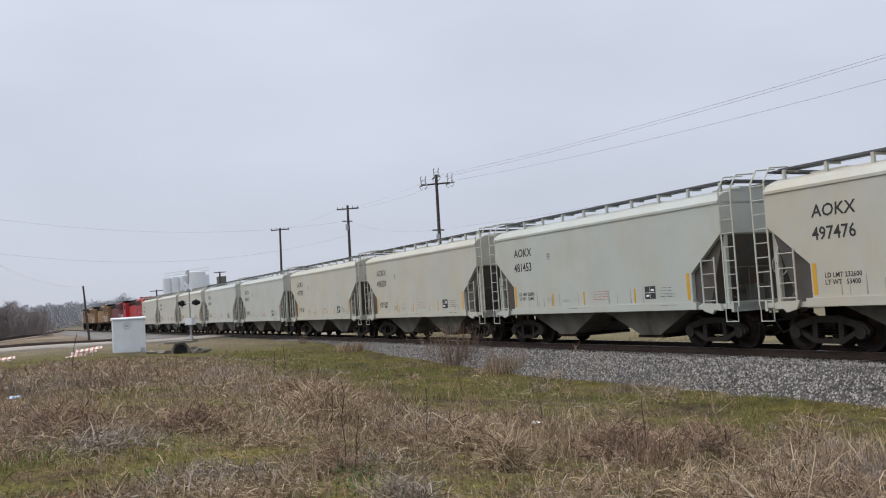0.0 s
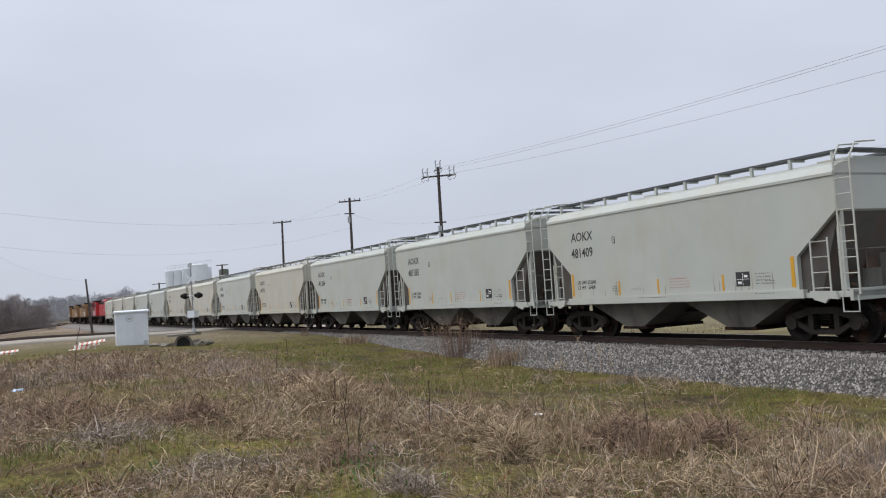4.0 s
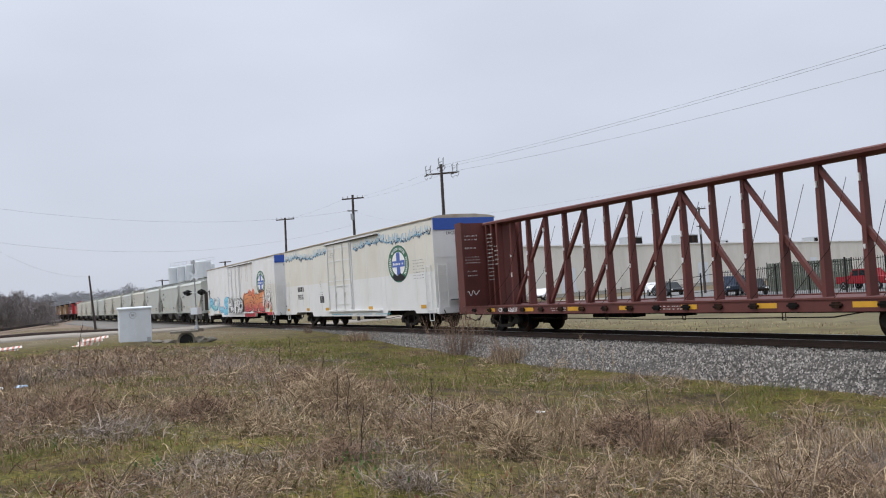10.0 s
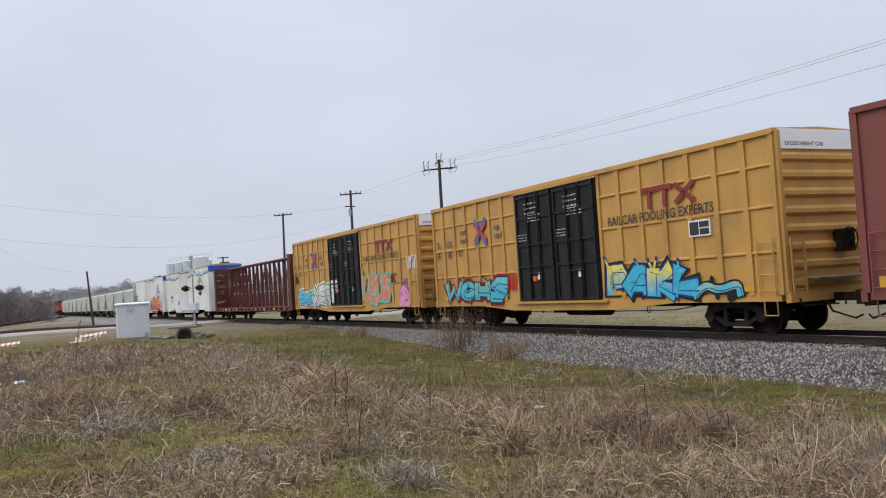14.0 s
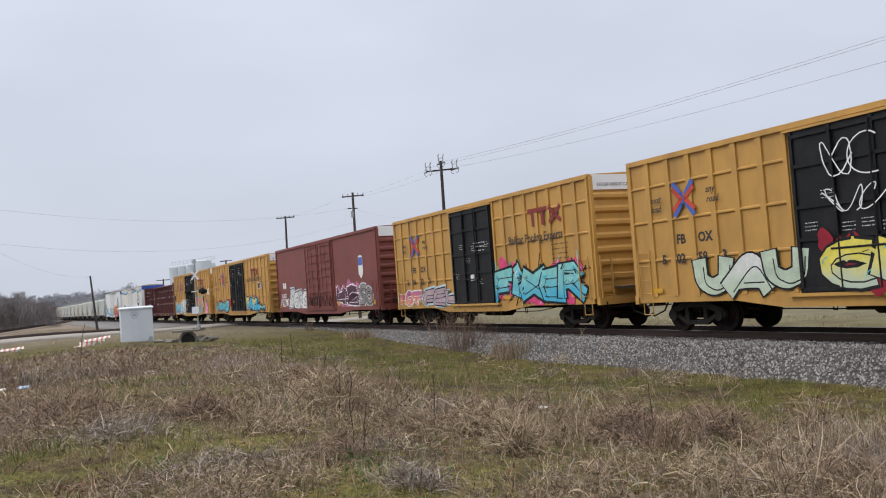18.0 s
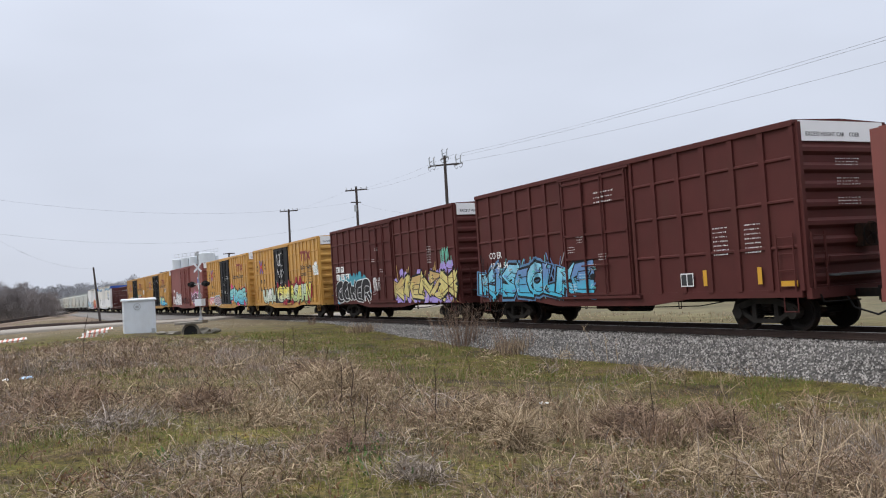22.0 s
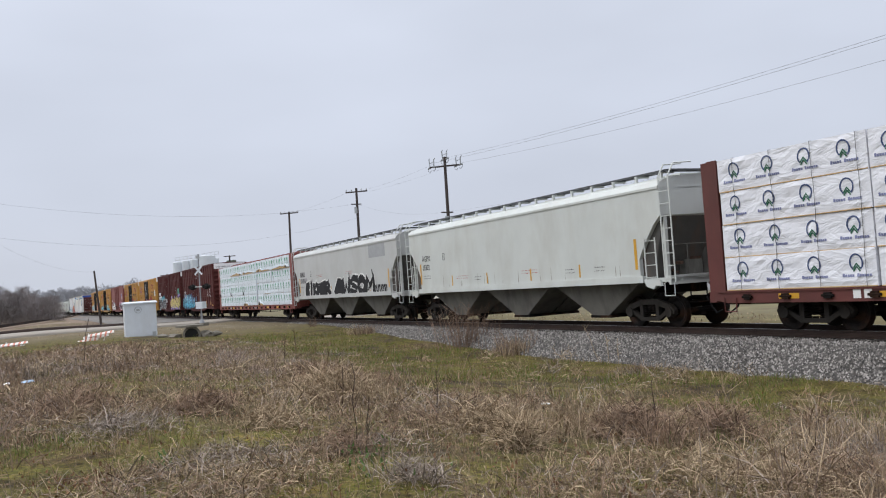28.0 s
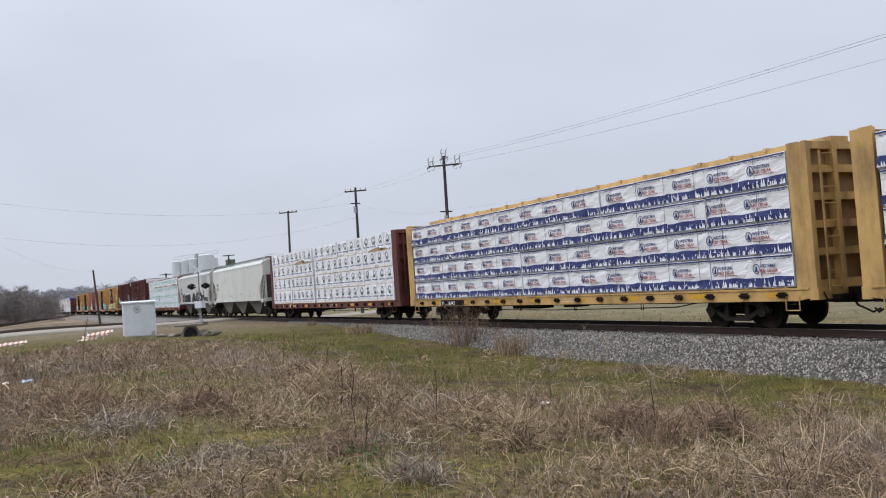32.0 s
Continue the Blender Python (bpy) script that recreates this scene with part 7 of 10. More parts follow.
def timber_load(start, seed, kind, spans, tiers, label, top=4.42):
    """Wrapped bundles in tiers on both sides of a centre beam, strapped."""
    rng = random.Random(seed)
    wrap, inks = {"green": (M["wrapgreen"], (M["printgreen"], M["printpale"], M["printgreen"])), "blue": (M["wrapwhite"], (M["printblue"], M["green"], M["printsoft"])),
                  "pine": (M["wrapwhite"], (M["printnavy"], M["printred"], M["wrapwhite"]))}[kind]
    load = thing("timber_load", label, "timber load", "timber loads on flat cars")
    deck = 1.04
    tall = (top - deck) / tiers
    for y, s in ((-1.44, -1), (0.30, 1)):
        for a, b in spans:
            for k in range(tiers):
                w, h = b - a - 0.03, tall - 0.012
                var = (k * 3 + int(a)) % 5
                key = (kind, round(w, 2), s, var)
                if key not in PRINTS:
                    me = mesh_of("bundle", bundle_mesh(int(w * 100) * 7 + key[3] * 31 + s + seed, w, h, 1.13, 0), wrap)
                    shapes = print_shapes(kind, w, h, var + int(w * 50)) if s < 0 else ()
                    skin = (int(w * 100) * 7 + key[3] * 31 + s + seed) % 50
                    for bm in shapes:
                        for v in bm.verts:
                            v.co.y = -max(0.0, paper_bulge(v.co.x, v.co.z, skin)) - (0.024 if kind == "pine" else 0.014) + (v.co.y + 0.052) * 0.3
                    PRINTS[key] = (me, [mesh_of("wrap_print", p, ink) for p, ink in zip(shapes, inks)])
                me, prints = PRINTS[key]
                bu = new("wrapped_package", me)
                bu.parent = load
                bu.matrix_basis = pose(a + rng.uniform(-0.02, 0.02), y + rng.uniform(-0.02, 0.02), deck + k * tall + 0.012, 0, rng.uniform(-0.15, 0.15), rng.uniform(-0.15, 0.15))
                if s < 0:
                    for p in prints:
                        if len(p.vertices):
                            o = tagged(new("wrap_print", p), kind="stuff")
                            o.parent = bu
                    for x in np.arange(0.55, w - 0.1, 1.22):
                        part("strap", made((x - 0.006, x + 0.006, -0.046, -0.042, -0.012, h + 0.006), (x - 0.006, x + 0.006, -0.046, 0.3, h + 0.004, h + 0.008)), M["strap"], bu)
                    torn = None
                    if kind == "green" and k == tiers - 1 and a > 4:
                        torn = (0.02, 0.97, 0.30, rng.choice((0.15, 0.85)))
                    elif kind == "green" and k == 0 and 8 < a < 14:
                        torn = (0.03, 0.42, 0.45, 0.2)
                    elif kind == "green" and k == 1 and 13 < a < 14:
                        torn = (0.45, 0.9, 0.07, 0.7)
                    elif kind == "blue" and k == tiers - 1 and (a > 17 or 4 < a < 5):
                        torn = (0.2, 0.95, 0.26, 0.6)
                    if torn:
                        # the wrap has blown up and bares the boards
                        f0, f1, rise, peak = torn
                        up = []
                        for f in np.linspace(f0, f1, 22):
                            u = (f - f0) / (f1 - f0)
                            v = min(u / peak, (1 - u) / (1 - peak)) ** 0.7
                            up.append((w * f, h * rise * v * (0.72 + 0.2 * math.sin(7 * u + a) + 0.14 * math.sin(19 * u + 2 * a)) + 0.008))
                        bm = bmesh.new()
                        prism(bm, [(w * f1, -0.01), (w * f0, -0.01)] + up, -0.058, 0.1)
                        boards = part("bare_timber", bm, M["timber"], bu, "bare sawn timber where the wrap is torn")
                        for z in np.arange(0.04, h * rise * 0.8, 0.045):
                            inside = [x for x, zz in up if zz > z + 0.02]
                            if len(inside) > 2:
                                part("board_gap", made((inside[0], inside[-1], -0.0595, -0.05, z, z + 0.006)), M["dark"], boards)
                        bm = bmesh.new()
                        ribbon(bm, [(x, z + 0.02 + 0.012 * math.sin(31 * x)) for x, z in up], 0.06, -0.085, -0.02, 0, h)
                        part("torn_edge", bm, wrap, bu)
                        # a dark patch over the highest point of the tear
                        pk = f0 + (f1 - f0) * peak
                        bm = bmesh.new()
                        prism(bm, [(w * pk - 0.1, 0.01), (w * pk + 0.32, 0.01), (w * pk + 0.25, h * rise * 0.4), (w * pk + 0.08, h * rise * 0.62), (w * pk - 0.04, h * rise * 0.5)], -0.07, 0.0)
                        part("loose_lining", bm, M["dark"], bu, "dark patch at the peak of the torn wrap")
                    elif kind == "green" and k < 2 and rng.random() < 0.5:
                        bm = bmesh.new()
                        prism(bm, [(0.02, 0.0), (0.3, 0.0), (0.22, 0.1), (0.12, 0.14), (0.08, 0.3), (0.03, 0.24)], -0.056, 0.0)
                        part("torn_corner", bm, M["dark"], bu, "dark tear at the wrap's corner")
                    # the lowest board shows as a thin line under the wrap
                    if kind == "blue":
                        part("bottom_board", made((0.02, w - 0.02, -0.02, 0.06, -0.010, 0.012)), M["timber"], bu)
                # spacer timbers between tiers
                part("spacer", made((0.25, 0.35, 0.0, 1.1, -0.03, -0.002), (w - 0.35, w - 0.25, 0.0, 1.1, -0.03, -0.002)), M["timber"], bu)
    LOADS.append((start, load))
    return load


M["printsoft"] = material("soft_navy_print", (0.20, 0.22, 0.36), 0.6, var=0.08)
car = couple(245.41, centrebeam(204, 22.75, "red centre-beam flat car loaded with pale green-printed timber bundles", M["oxide_bright"], 16, M["oxide_bright"], truss=False, cap=0.21))
lettering("reporting_mark", "AOK 2523", 0.2, M["inkwhite"], car, side(4.0, 0.80, -1.456), squeeze=1.1)
timber_load(245.41, 3, "green", ((0.42, 4.5), (4.5, 8.9), (8.9, 13.2), (13.48, 17.7), (17.7, 22.38)), 4, "timber bundles wrapped in pale paper with green print, torn in places", 4.37)
car = couple(269.35, grain_hopper(301, "150191", M["hopper_grey"], 17.1, "MBKX", True))
tagged(car, "light grey grain hopper with black graffiti along its lower side")
painted_word(car, 52, "EIKHER", 2.3, 7.0, 1.36, 2.42, BLACKS, BLACKS, -1.61, fat=0.4, edge=0.005, halo=OFFWHITE, wave=0.05)
painted_word(car, 53, "AWSOM", 8.0, 14.0, 1.33, 2.55, BLACKS, BLACKS, -1.61, fat=0.4, edge=0.005, halo=OFFWHITE, wave=0.05)
scrawl(car, 531, 14.2, 15.6, 1.5, 1.9, BLACKS, -1.61, 0.05, 5)
part("grey_patch", made((13.4, 15.6, -1.607, -1.55, 3.3, 3.95)), material("mid_grey_patch_paint", (0.33, 0.34, 0.35), 0.6), car)
couple(287.97, grain_hopper(302, "10303", M["hopper_pale"], 17.5, "AGPX", False))
car = couple(307.29, centrebeam(205, 22.6, "brown-red centre-beam flat car loaded with white blue-printed timber bundles", M["brown"], 16, M["brown"], truss=False))
bars("railway_mark", [(0, 0, 0.2, 0.2), (0.28, 0, 0.2, 0.2)], M["inkwhite"], car, side(4.2, 0.79, -1.456))
lettering("reporting_mark", "27", 0.22, M["inkwhite"], car, side(5.4, 0.79, -1.456))
timber_load(307.29, 4, "blue", ((0.42, 4.9), (4.9, 9.6), (9.95, 14.3), (14.3, 18.3), (18.3, 22.22)), 4, "timber bundles wrapped in white paper with blue ring print")
for s0 in (331.61, 355.91):
    car = couple(s0, centrebeam(206 + int(s0), 22.64, "yellow centre-beam flat car loaded with white and navy timber bundles", M["oldyellow"], 16, M["oldyellow"], truss=False, cap=0.19, sheet=M["shadesheet"]))
    part("reporting_plate", made((3.0, 5.2, -1.458, -1.45, 0.74, 0.97)), M["dark"], car)
    lettering("reporting_mark", "TTZX 86942" if s0 < 340 else "TTZX", 0.2, M["inkwhite"], car, side(3.1, 0.775, -1.461), squeeze=1.15)
    timber_load(s0, 5, "pine", ((0.42, 5.2), (5.2, 9.9), (9.9, 14.9), (14.9, 19.5), (19.5, 22.27)), 4, "timber bundles wrapped in white paper with navy pine-tree print", 4.30)


# ---- roads and side track ----
M["road"] = material("pale_worn_road", (0.27, 0.24, 0.205), 0.9, var=0.14, scale=0.8, dirt=(0.28, 0.24, 0.18), dirt_amount=0.5)
M["gravel"] = material("tan_gravel_and_dry_grass", (0.205, 0.15, 0.108), 0.95, var=0.25, scale=0.5, fine=5, dirt=(0.13, 0.105, 0.06), dirt_amount=0.7, dirt_scale=0.25, bump=0.5, bump_scale=12)
M["asphalt"] = material("grey_parking_asphalt", (0.16, 0.16, 0.16), 0.9, var=0.15, scale=0.6, bump=0.2)
M["drygrass"] = material("pale_winter_grass", (0.130, 0.112, 0.055), 0.95, var=0.4, scale=0.7, fine=5, dirt=(0.10, 0.07, 0.04), dirt_amount=0.9, dirt_scale=0.5, bump=0.4, bump_scale=16)


def strip(name, line, half, lift, mat, label, category, step=3.0, crown=0.0):
    """A ribbon that follows the ground along a line of (x, y) points."""
    pts = []
    for (ax, ay), (bx, by) in zip(line, line[1:]):
        n = max(1, int(math.hypot(bx - ax, by - ay) / step))
        pts += [(ax + (bx - ax) * i / n, ay + (by - ay) * i / n) for i in range(n)]
    pts.append(line[-1])
    bm = bmesh.new()
    rows = []
    for i, (x, y) in enumerate(pts):
        a, b = pts[max(0, i - 1)], pts[min(len(pts) - 1, i + 1)]
        d = Vector((b[0] - a[0], b[1] - a[1])).normalized()
        n = Vector((-d.y, d.x))
        row = []
        for k, o in enumerate((-1.0, -0.5, 0.0, 0.5, 1.0)):
            px, py = x + n.x * o * half, y + n.y * o * half
            row.append(bm.verts.new((px, py, ground_z(px, py) + lift + crown * (1 - o * o))))
        rows.append(row)
    for p, q in zip(rows, rows[1:]):
        for k in range(4):
            bm.faces.new((p[k], p[k + 1], q[k + 1], q[k]))
    # a skirt gives the ribbon its thickness
    for p, q in zip(rows, rows[1:]):
        for k in (0, 4):
            vs = [p[k], q[k]] + [bm.verts.new(v.co - Vector((0, 0, 0.25))) for v in (q[k], p[k])]
            bm.faces.new(vs)
    return single(name, bm, mat, None, label, category, kind="structure", smooth=True)


strip("verge", ((-58, -60), (-96, -14), (-150, 1.5), (-210, 8)), 20, 0.03, M["gravel"], "tan gravel and dry grass between the road and the side track", "verge", 4)
strip("road", ((-40, -34), (-66.5, -1.0), (-72.5, 7.0), (-77.5, 13.6), (-81, 22), (-83, 60)), 4.2, 0.10, M["road"], "pale worn road over the level crossing", "road", 2.0, 0.05)
strip("road_edge", ((-43, -38), (-69.8, -3.6), (-76, 4.6), (-80, 10.2)), 0.12, 0.30, M["rail"], "dark low edge along the road", "road edge", 2.0)
M["yardstone"] = material("grey_yard_gravel", (0.165, 0.155, 0.145), 0.95, var=0.25, scale=0.8, fine=6, dirt=(0.11, 0.09, 0.06), dirt_amount=0.6, dirt_scale=0.3, bump=0.5, bump_scale=12)
strip("track_shoulder", ((-330, 11.0), (-200, 12.2), (-120, 12.6), (-84, 12.4)), 4.0, 0.09, M["yardstone"], "grey gravel shoulder beside the track", "gravel", 6)
strip("far_grass", ((-330, 34), (-84, 38), (-20, 40), (120, 44)), 14, 0.04, M["drygrass"], "pale winter grass beyond the track", "grass", 6)
strip("parking_lot", ((-86, 66), (-30, 70), (90, 74)), 15, 0.06, M["asphalt"], "grey asphalt parking lot beyond the track", "parking lot", 8)
# the siding leaves the main track far off and comes round towards the road
SIDING = ((-262, 14.0), (-205, 9.6), (-160, 5.2), (-128, 1.6), (-98, -3.0), (-78, -9.5), (-62, -20), (-52, -36))
strip("siding_bed", SIDING, 1.9, 0.10, M["gravel"], "low gravel bed of the siding", "ballast", 4, 0.08)
for o in (-0.75, 0.75):
    line = []
    for i, (x, y) in enumerate(SIDING):
        a, b = SIDING[max(0, i - 1)], SIDING[min(len(SIDING) - 1, i + 1)]
        d = Vector((b[0] - a[0], b[1] - a[1])).normalized()
        line.append((x - d.y * o, y + d.x * o))
    # rail made wider and near black so that it holds its shadow too
    strip("siding_rail", line, 0.09, 0.36, M["under"], "rusty rail of the siding, widened and dark with its shadow", "rail", 4)


# ---- crossing furniture ----
def signal_cabinet():
    c = thing("signal_cabinet", "silver-white railway signal cabinet on a low concrete base", "signal cabinet", m=pose(-49.7, 5.95, -0.02, 0, 0, 88))
    # in its own space the front faces -y
    part("base", made((-0.86, 0.86, -0.6, 0.6, -0.35, 0.06)), M["concrete"], c)
    bm = bmesh.new()
    box(bm, -0.8, 0.8, -0.55, 0.55, 0.06, 1.80)
    bmesh.ops.bevel(bm, geom=list(bm.edges), offset=0.02, segments=2, affect="EDGES")
    part("body", bm, M["cabinet"], c)
    bm = bmesh.new()
    prism(bm, [(-0.62, 1.80), (-0.62, 1.86), (0, 1.93), (0.62, 1.86), (0.62, 1.80)], -0.87, 0.87, "x")
    part("lid", bm, M["cabinet"], c)
    for x in np.linspace(-0.68, 0.68, 8):
        part("wall_rib", made((x - 0.012, x + 0.012, -0.562, -0.55, 0.1, 1.74)), M["cabinet"], c)
    d = part("door", made((0.80, 0.815, -0.45, 0.45, 0.12, 1.74)), M["cabinet"], c)
    part("handle", made((0.815, 0.85, 0.3, 0.34, 0.85, 1.05)), M["steel"], d)
    bm = bmesh.new()
    ribbon(bm, [(-0.12 + 0.17 * math.cos(t), 1.48 + 0.17 * math.sin(t)) for t in np.linspace(0, 2 * math.pi, 13)], 0.03, -0.572, -0.56, 0, 2, 0.0, 0)
    box(bm, -0.2, -0.04, -0.572, -0.56, 1.42, 1.54)
    part("sign_print", bm, M["steel"], c)
    part("conduit", made((0.55, 0.72, -0.75, -0.6, -0.2, 0.28)), M["steel"], c)


signal_cabinet()


M["maststeel"] = material("dull_mast_steel", (0.27, 0.28, 0.29), 0.6, 0.2, var=0.15)
M["oldconcrete"] = material("stained_old_concrete", (0.20, 0.18, 0.15), 0.9, var=0.2, dirt=(0.09, 0.085, 0.06), dirt_amount=0.7)


def crossing_signal():
    c = thing("crossing_signal", "level crossing signal mast with red lamps, crossbuck and steel base", "crossing signal", m=pose(-67.85, 12.57, 0.0, 0, 0, 44))
    bm = bmesh.new()
    rod(bm, (0, 0, 0.1), (0, 0, 5.15), 0.05, 10)
    rod(bm, (0, 0, 5.15), (0, 0, 5.22), 0.085, 10)
    part("mast", bm, M["maststeel"], c)
    bm = bmesh.new()
    lathe(bm, ((0.22, 0.0), (0.20, 0.08), (0.085, 0.3), (0.075, 0.75)), 10, "z")
    part("base", bm, M["maststeel"], c)
    part("foundation", made((-0.35, 0.35, -0.35, 0.35, -0.6, 0.02)), M["oldconcrete"], c)
    bm = made((-0.30, 0.30, -0.26, 0.26, 1.1, 1.62))
    part("gate_mechanism", bm, M["cabinet"], c)
    for a in (45, -45):
        bm = made((-0.45, 0.45, -0.10, -0.08, -0.07, 0.07))
        o = part("crossbuck_board", bm, M["cabinet"], c)
        o.matrix_basis = pose(0, 0, 4.0, 0, a, 0)
    bm = bmesh.new()
    rod(bm, (-0.75, -0.05, 2.75), (0.75, -0.05, 2.75), 0.04, 6)
    part("lamp_arm", bm, M["steel"], c)
    for x in (-0.62, 0.62):
        for s in (-1, 1):
            bm = bmesh.new()
            lathe(bm, ((0.23, s * 0.02), (0.23, s * 0.05), (0.13, s * 0.07), (0.15, s * 0.34)), 16, "y", (x, -0.05, 2.75))
            lamp = part("lamp_head", bm, M["dark"], c)
            bm = bmesh.new()
            lathe(bm, ((0.14, s * 0.22), (0.13, s * 0.26), (0.0, s * 0.27)), 14, "y", (x, -0.05, 2.75))
            part("lens", bm, spray("dark_red_lens", (0.018, 0.006, 0.006)), lamp)
    bm = bmesh.new()
    box(bm, -0.16, 0.16, -0.1, -0.06, 4.9, 5.15)
    part("bell_box", bm, M["steel"], c)


crossing_signal()



def culvert():
    c = thing("culvert", "concrete culvert pipe end with a dark mouth under a slab", "culvert", m=pose(-45.3, 7.75, 0.02, 0, 0, 80))
    bm = bmesh.new()
    lathe(bm, ((0.34, -0.25), (0.44, -0.25), (0.44, 1.2), (0.34, 1.2), (0.34, -0.25)), 22, "y", (0.1, 0, 0.02))
    part("pipe", bm, M["oldconcrete"], c)
    # the pipe is closed; a black disc stands for the shade inside it
    bm = bmesh.new()
    lathe(bm, ((0.0, -0.262), (0.33, -0.262), (0.33, -0.24), (0.0, -0.24)), 22, "y", (0.1, 0, 0.02))
    part("pipe_mouth", bm, M["dark"], c, "black disc standing for the shade inside the pipe")
    part("slab", made((-0.65, 0.7, -0.4, 0.9, 0.42, 0.52)), M["oldconcrete"], c)
    for x, r in ((-0.75, 0.3), (0.85, 0.34), (1.25, 0.22), (-1.2, 0.25)):
        bm = bmesh.new()
        bmesh.ops.create_icosphere(bm, subdivisions=2, radius=r)
        for v in bm.verts:
            v.co = Vector((v.co.x * 1.3, v.co.y, v.co.z * 0.55)) * (1 + 0.8 * noise.noise(v.co * 4 + Vector((x * 7, 0, 0))))
        bm.transform(Matrix.Translation((x, 0.1, 0.0)))
        part("rubble", bm, M["oldconcrete"], c)


culvert()


M["fadedred"] = material("sun_faded_red_stripe", (0.62, 0.24, 0.17), 0.6, var=0.15)
M["boardwhite"] = material("dirty_white_board", (0.78, 0.76, 0.72), 0.6, var=0.12, dirt=(0.4, 0.34, 0.26), dirt_amount=0.4)


def barricade(x, y, z, rz, planks):
    c = thing("barricade", "fallen barricade of red and white striped boards", "barricade", "barricades by the road", pose(x, y, z, 0, 0, rz))
    c.scale = (0.74, 0.74, 0.74)
    rng = random.Random(planks)
    for k in range(planks):
        b = part("board", made((-0.8, 0.8, -0.015, 0.015, -0.1, 0.1)), M["boardwhite"], c)
        b.matrix_basis = pose(-0.45 + 0.32 * k, 0.2 - 0.12 * k, 0.16 + 0.16 * k, -38 + rng.uniform(-10, 10), rng.uniform(-12, -2), rng.uniform(-14, 14))
        for i in range(5):
            xx = -0.74 + 0.31 * i
            bm = bmesh.new()
            prism(bm, [(xx, -0.1), (xx + 0.13, -0.1), (xx + 0.22, 0.1), (xx + 0.09, 0.1)], -0.019, -0.014)
            part("stripe", bm, M["fadedred"], b)
    for px in (-0.5, 0.6):
        bm = bmesh.new()
        rod(bm, (px, 0.25, -0.15), (px + 0.25, 0.1, 0.2 + 0.13 * planks), 0.03, 6)
        part("post", bm, M["boardwhite"], c)


barricade(-46.2, 3.3, -0.02, 92, 4)
barricade(-46.4, -0.3, -0.06, 96, 3)


# ---- poles and wires ----
def power_pole(x, y, top, label, arms, lean=(0, 0), insulators=True, low_arm=None, r=0.15):
    z = ground_z(x, y)
    c = thing("power_pole", label, "power pole", "power poles along the railway", pose(x, y, z))
    bm = bmesh.new()
    rod(bm, (0, 0, -0.5), (lean[0], lean[1], top - z), r * 1.15, 10, r * 0.75)
    part("shaft", bm, M["pole"], c)
    h = top - z
    for dz, w in arms:
        bm = made((lean[0] - 0.05, lean[0] + 0.05, lean[1] - w, lean[1] + w, h - dz - 0.06, h - dz + 0.06))
        bm.transform(Matrix.Translation((lean[0], lean[1], 0)) @ Matrix.Rotation(radians(-38), 4, "Z") @ Matrix.Translation((-lean[0], -lean[1], 0)))
        arm = part("crossarm", bm, M["pole"], c)
        if insulators:
            for k in (-0.92, -0.45, 0.45, 0.92):
                bm = bmesh.new()
                p = Matrix.Rotation(radians(-38), 3, "Z") @ Vector((0, k * w, 0))
                lathe(bm, ((0.03, 0.06), (0.06, 0.12), (0.03, 0.16), (0.06, 0.22), (0.02, 0.30)), 8, "z", (lean[0] + p.x, lean[1] + p.y, h - dz))
                part("insulator", bm, M["steel"], arm)
    if low_arm:
        bm = made((lean[0] - 0.04, lean[0] + 0.04, -0.5, 0.5, h - low_arm - 0.05, h - low_arm + 0.05))
        part("low_crossarm", bm, M["pole"], c)
        bm = bmesh.new()
        rod(bm, (lean[0] + 0.2, lean[1] - 0.25, h - low_arm - 0.9), (lean[0] + 0.2, lean[1] - 0.25, h - low_arm - 0.3), 0.14, 10)
        part("transformer", bm, M["steel"], c)
    return c


def dead_end_gear(x, y, z):
    """Switch gear on the nearest pole's arm."""
    c = thing("pole_switch_gear", "porcelain cut-out switches on a pole's crossarm", "switch gear", m=pose(x, y, z))
    turn = Matrix.Rotation(radians(-38), 3, "Z")
    for k, up in ((-1.05, 0.0), (0.0, 0.55), (1.05, 0.0)):
        p = turn @ Vector((0, k, 0))
        q = turn @ Vector((0, 0.16, 0))
        bm = bmesh.new()
        for g in (-1, 1):
            rod(bm, (p.x + g * q.x, p.y + g * q.y, up + 0.02), (p.x + 1.2 * g * q.x, p.y + 1.2 * g * q.y, up + 0.62), 0.045, 6)
            rod(bm, (p.x + 1.2 * g * q.x, p.y + 1.2 * g * q.y, up + 0.58), (p.x + 1.2 * g * q.x + 0.2, p.y + 1.2 * g * q.y, up + 0.68), 0.025, 6)
        rod(bm, (p.x - q.x, p.y - q.y, up + 0.3), (p.x + q.x, p.y + q.y, up + 0.42), 0.025, 6)
        part("cutout_switch", bm, M["steel"], c)
        for g in (-1, 1):
            # dead-end insulator string and the jumper under it
            bm = bmesh.new()
            rod(bm, (p.x, p.y, up), (p.x + 0.75 * g, p.y, up - 0.05), 0.02, 6)
            for d in (0.3, 0.42, 0.54):
                rod(bm, (p.x + (d - 0.02) * g, p.y, up - 0.03), (p.x + (d + 0.02) * g, p.y, up - 0.03), 0.075, 8)
            part("insulator_string", bm, M["steel"], c)
            bm = bmesh.new()
            path_rod(bm, [Vector((p.x + g * a, p.y, up - 0.05 - b)) for a, b in ((0.7, 0.0), (0.6, 0.2), (0.35, 0.32), (0.12, 0.2))], 0.016, 5)
            part("jumper", bm, M["wire"], c)


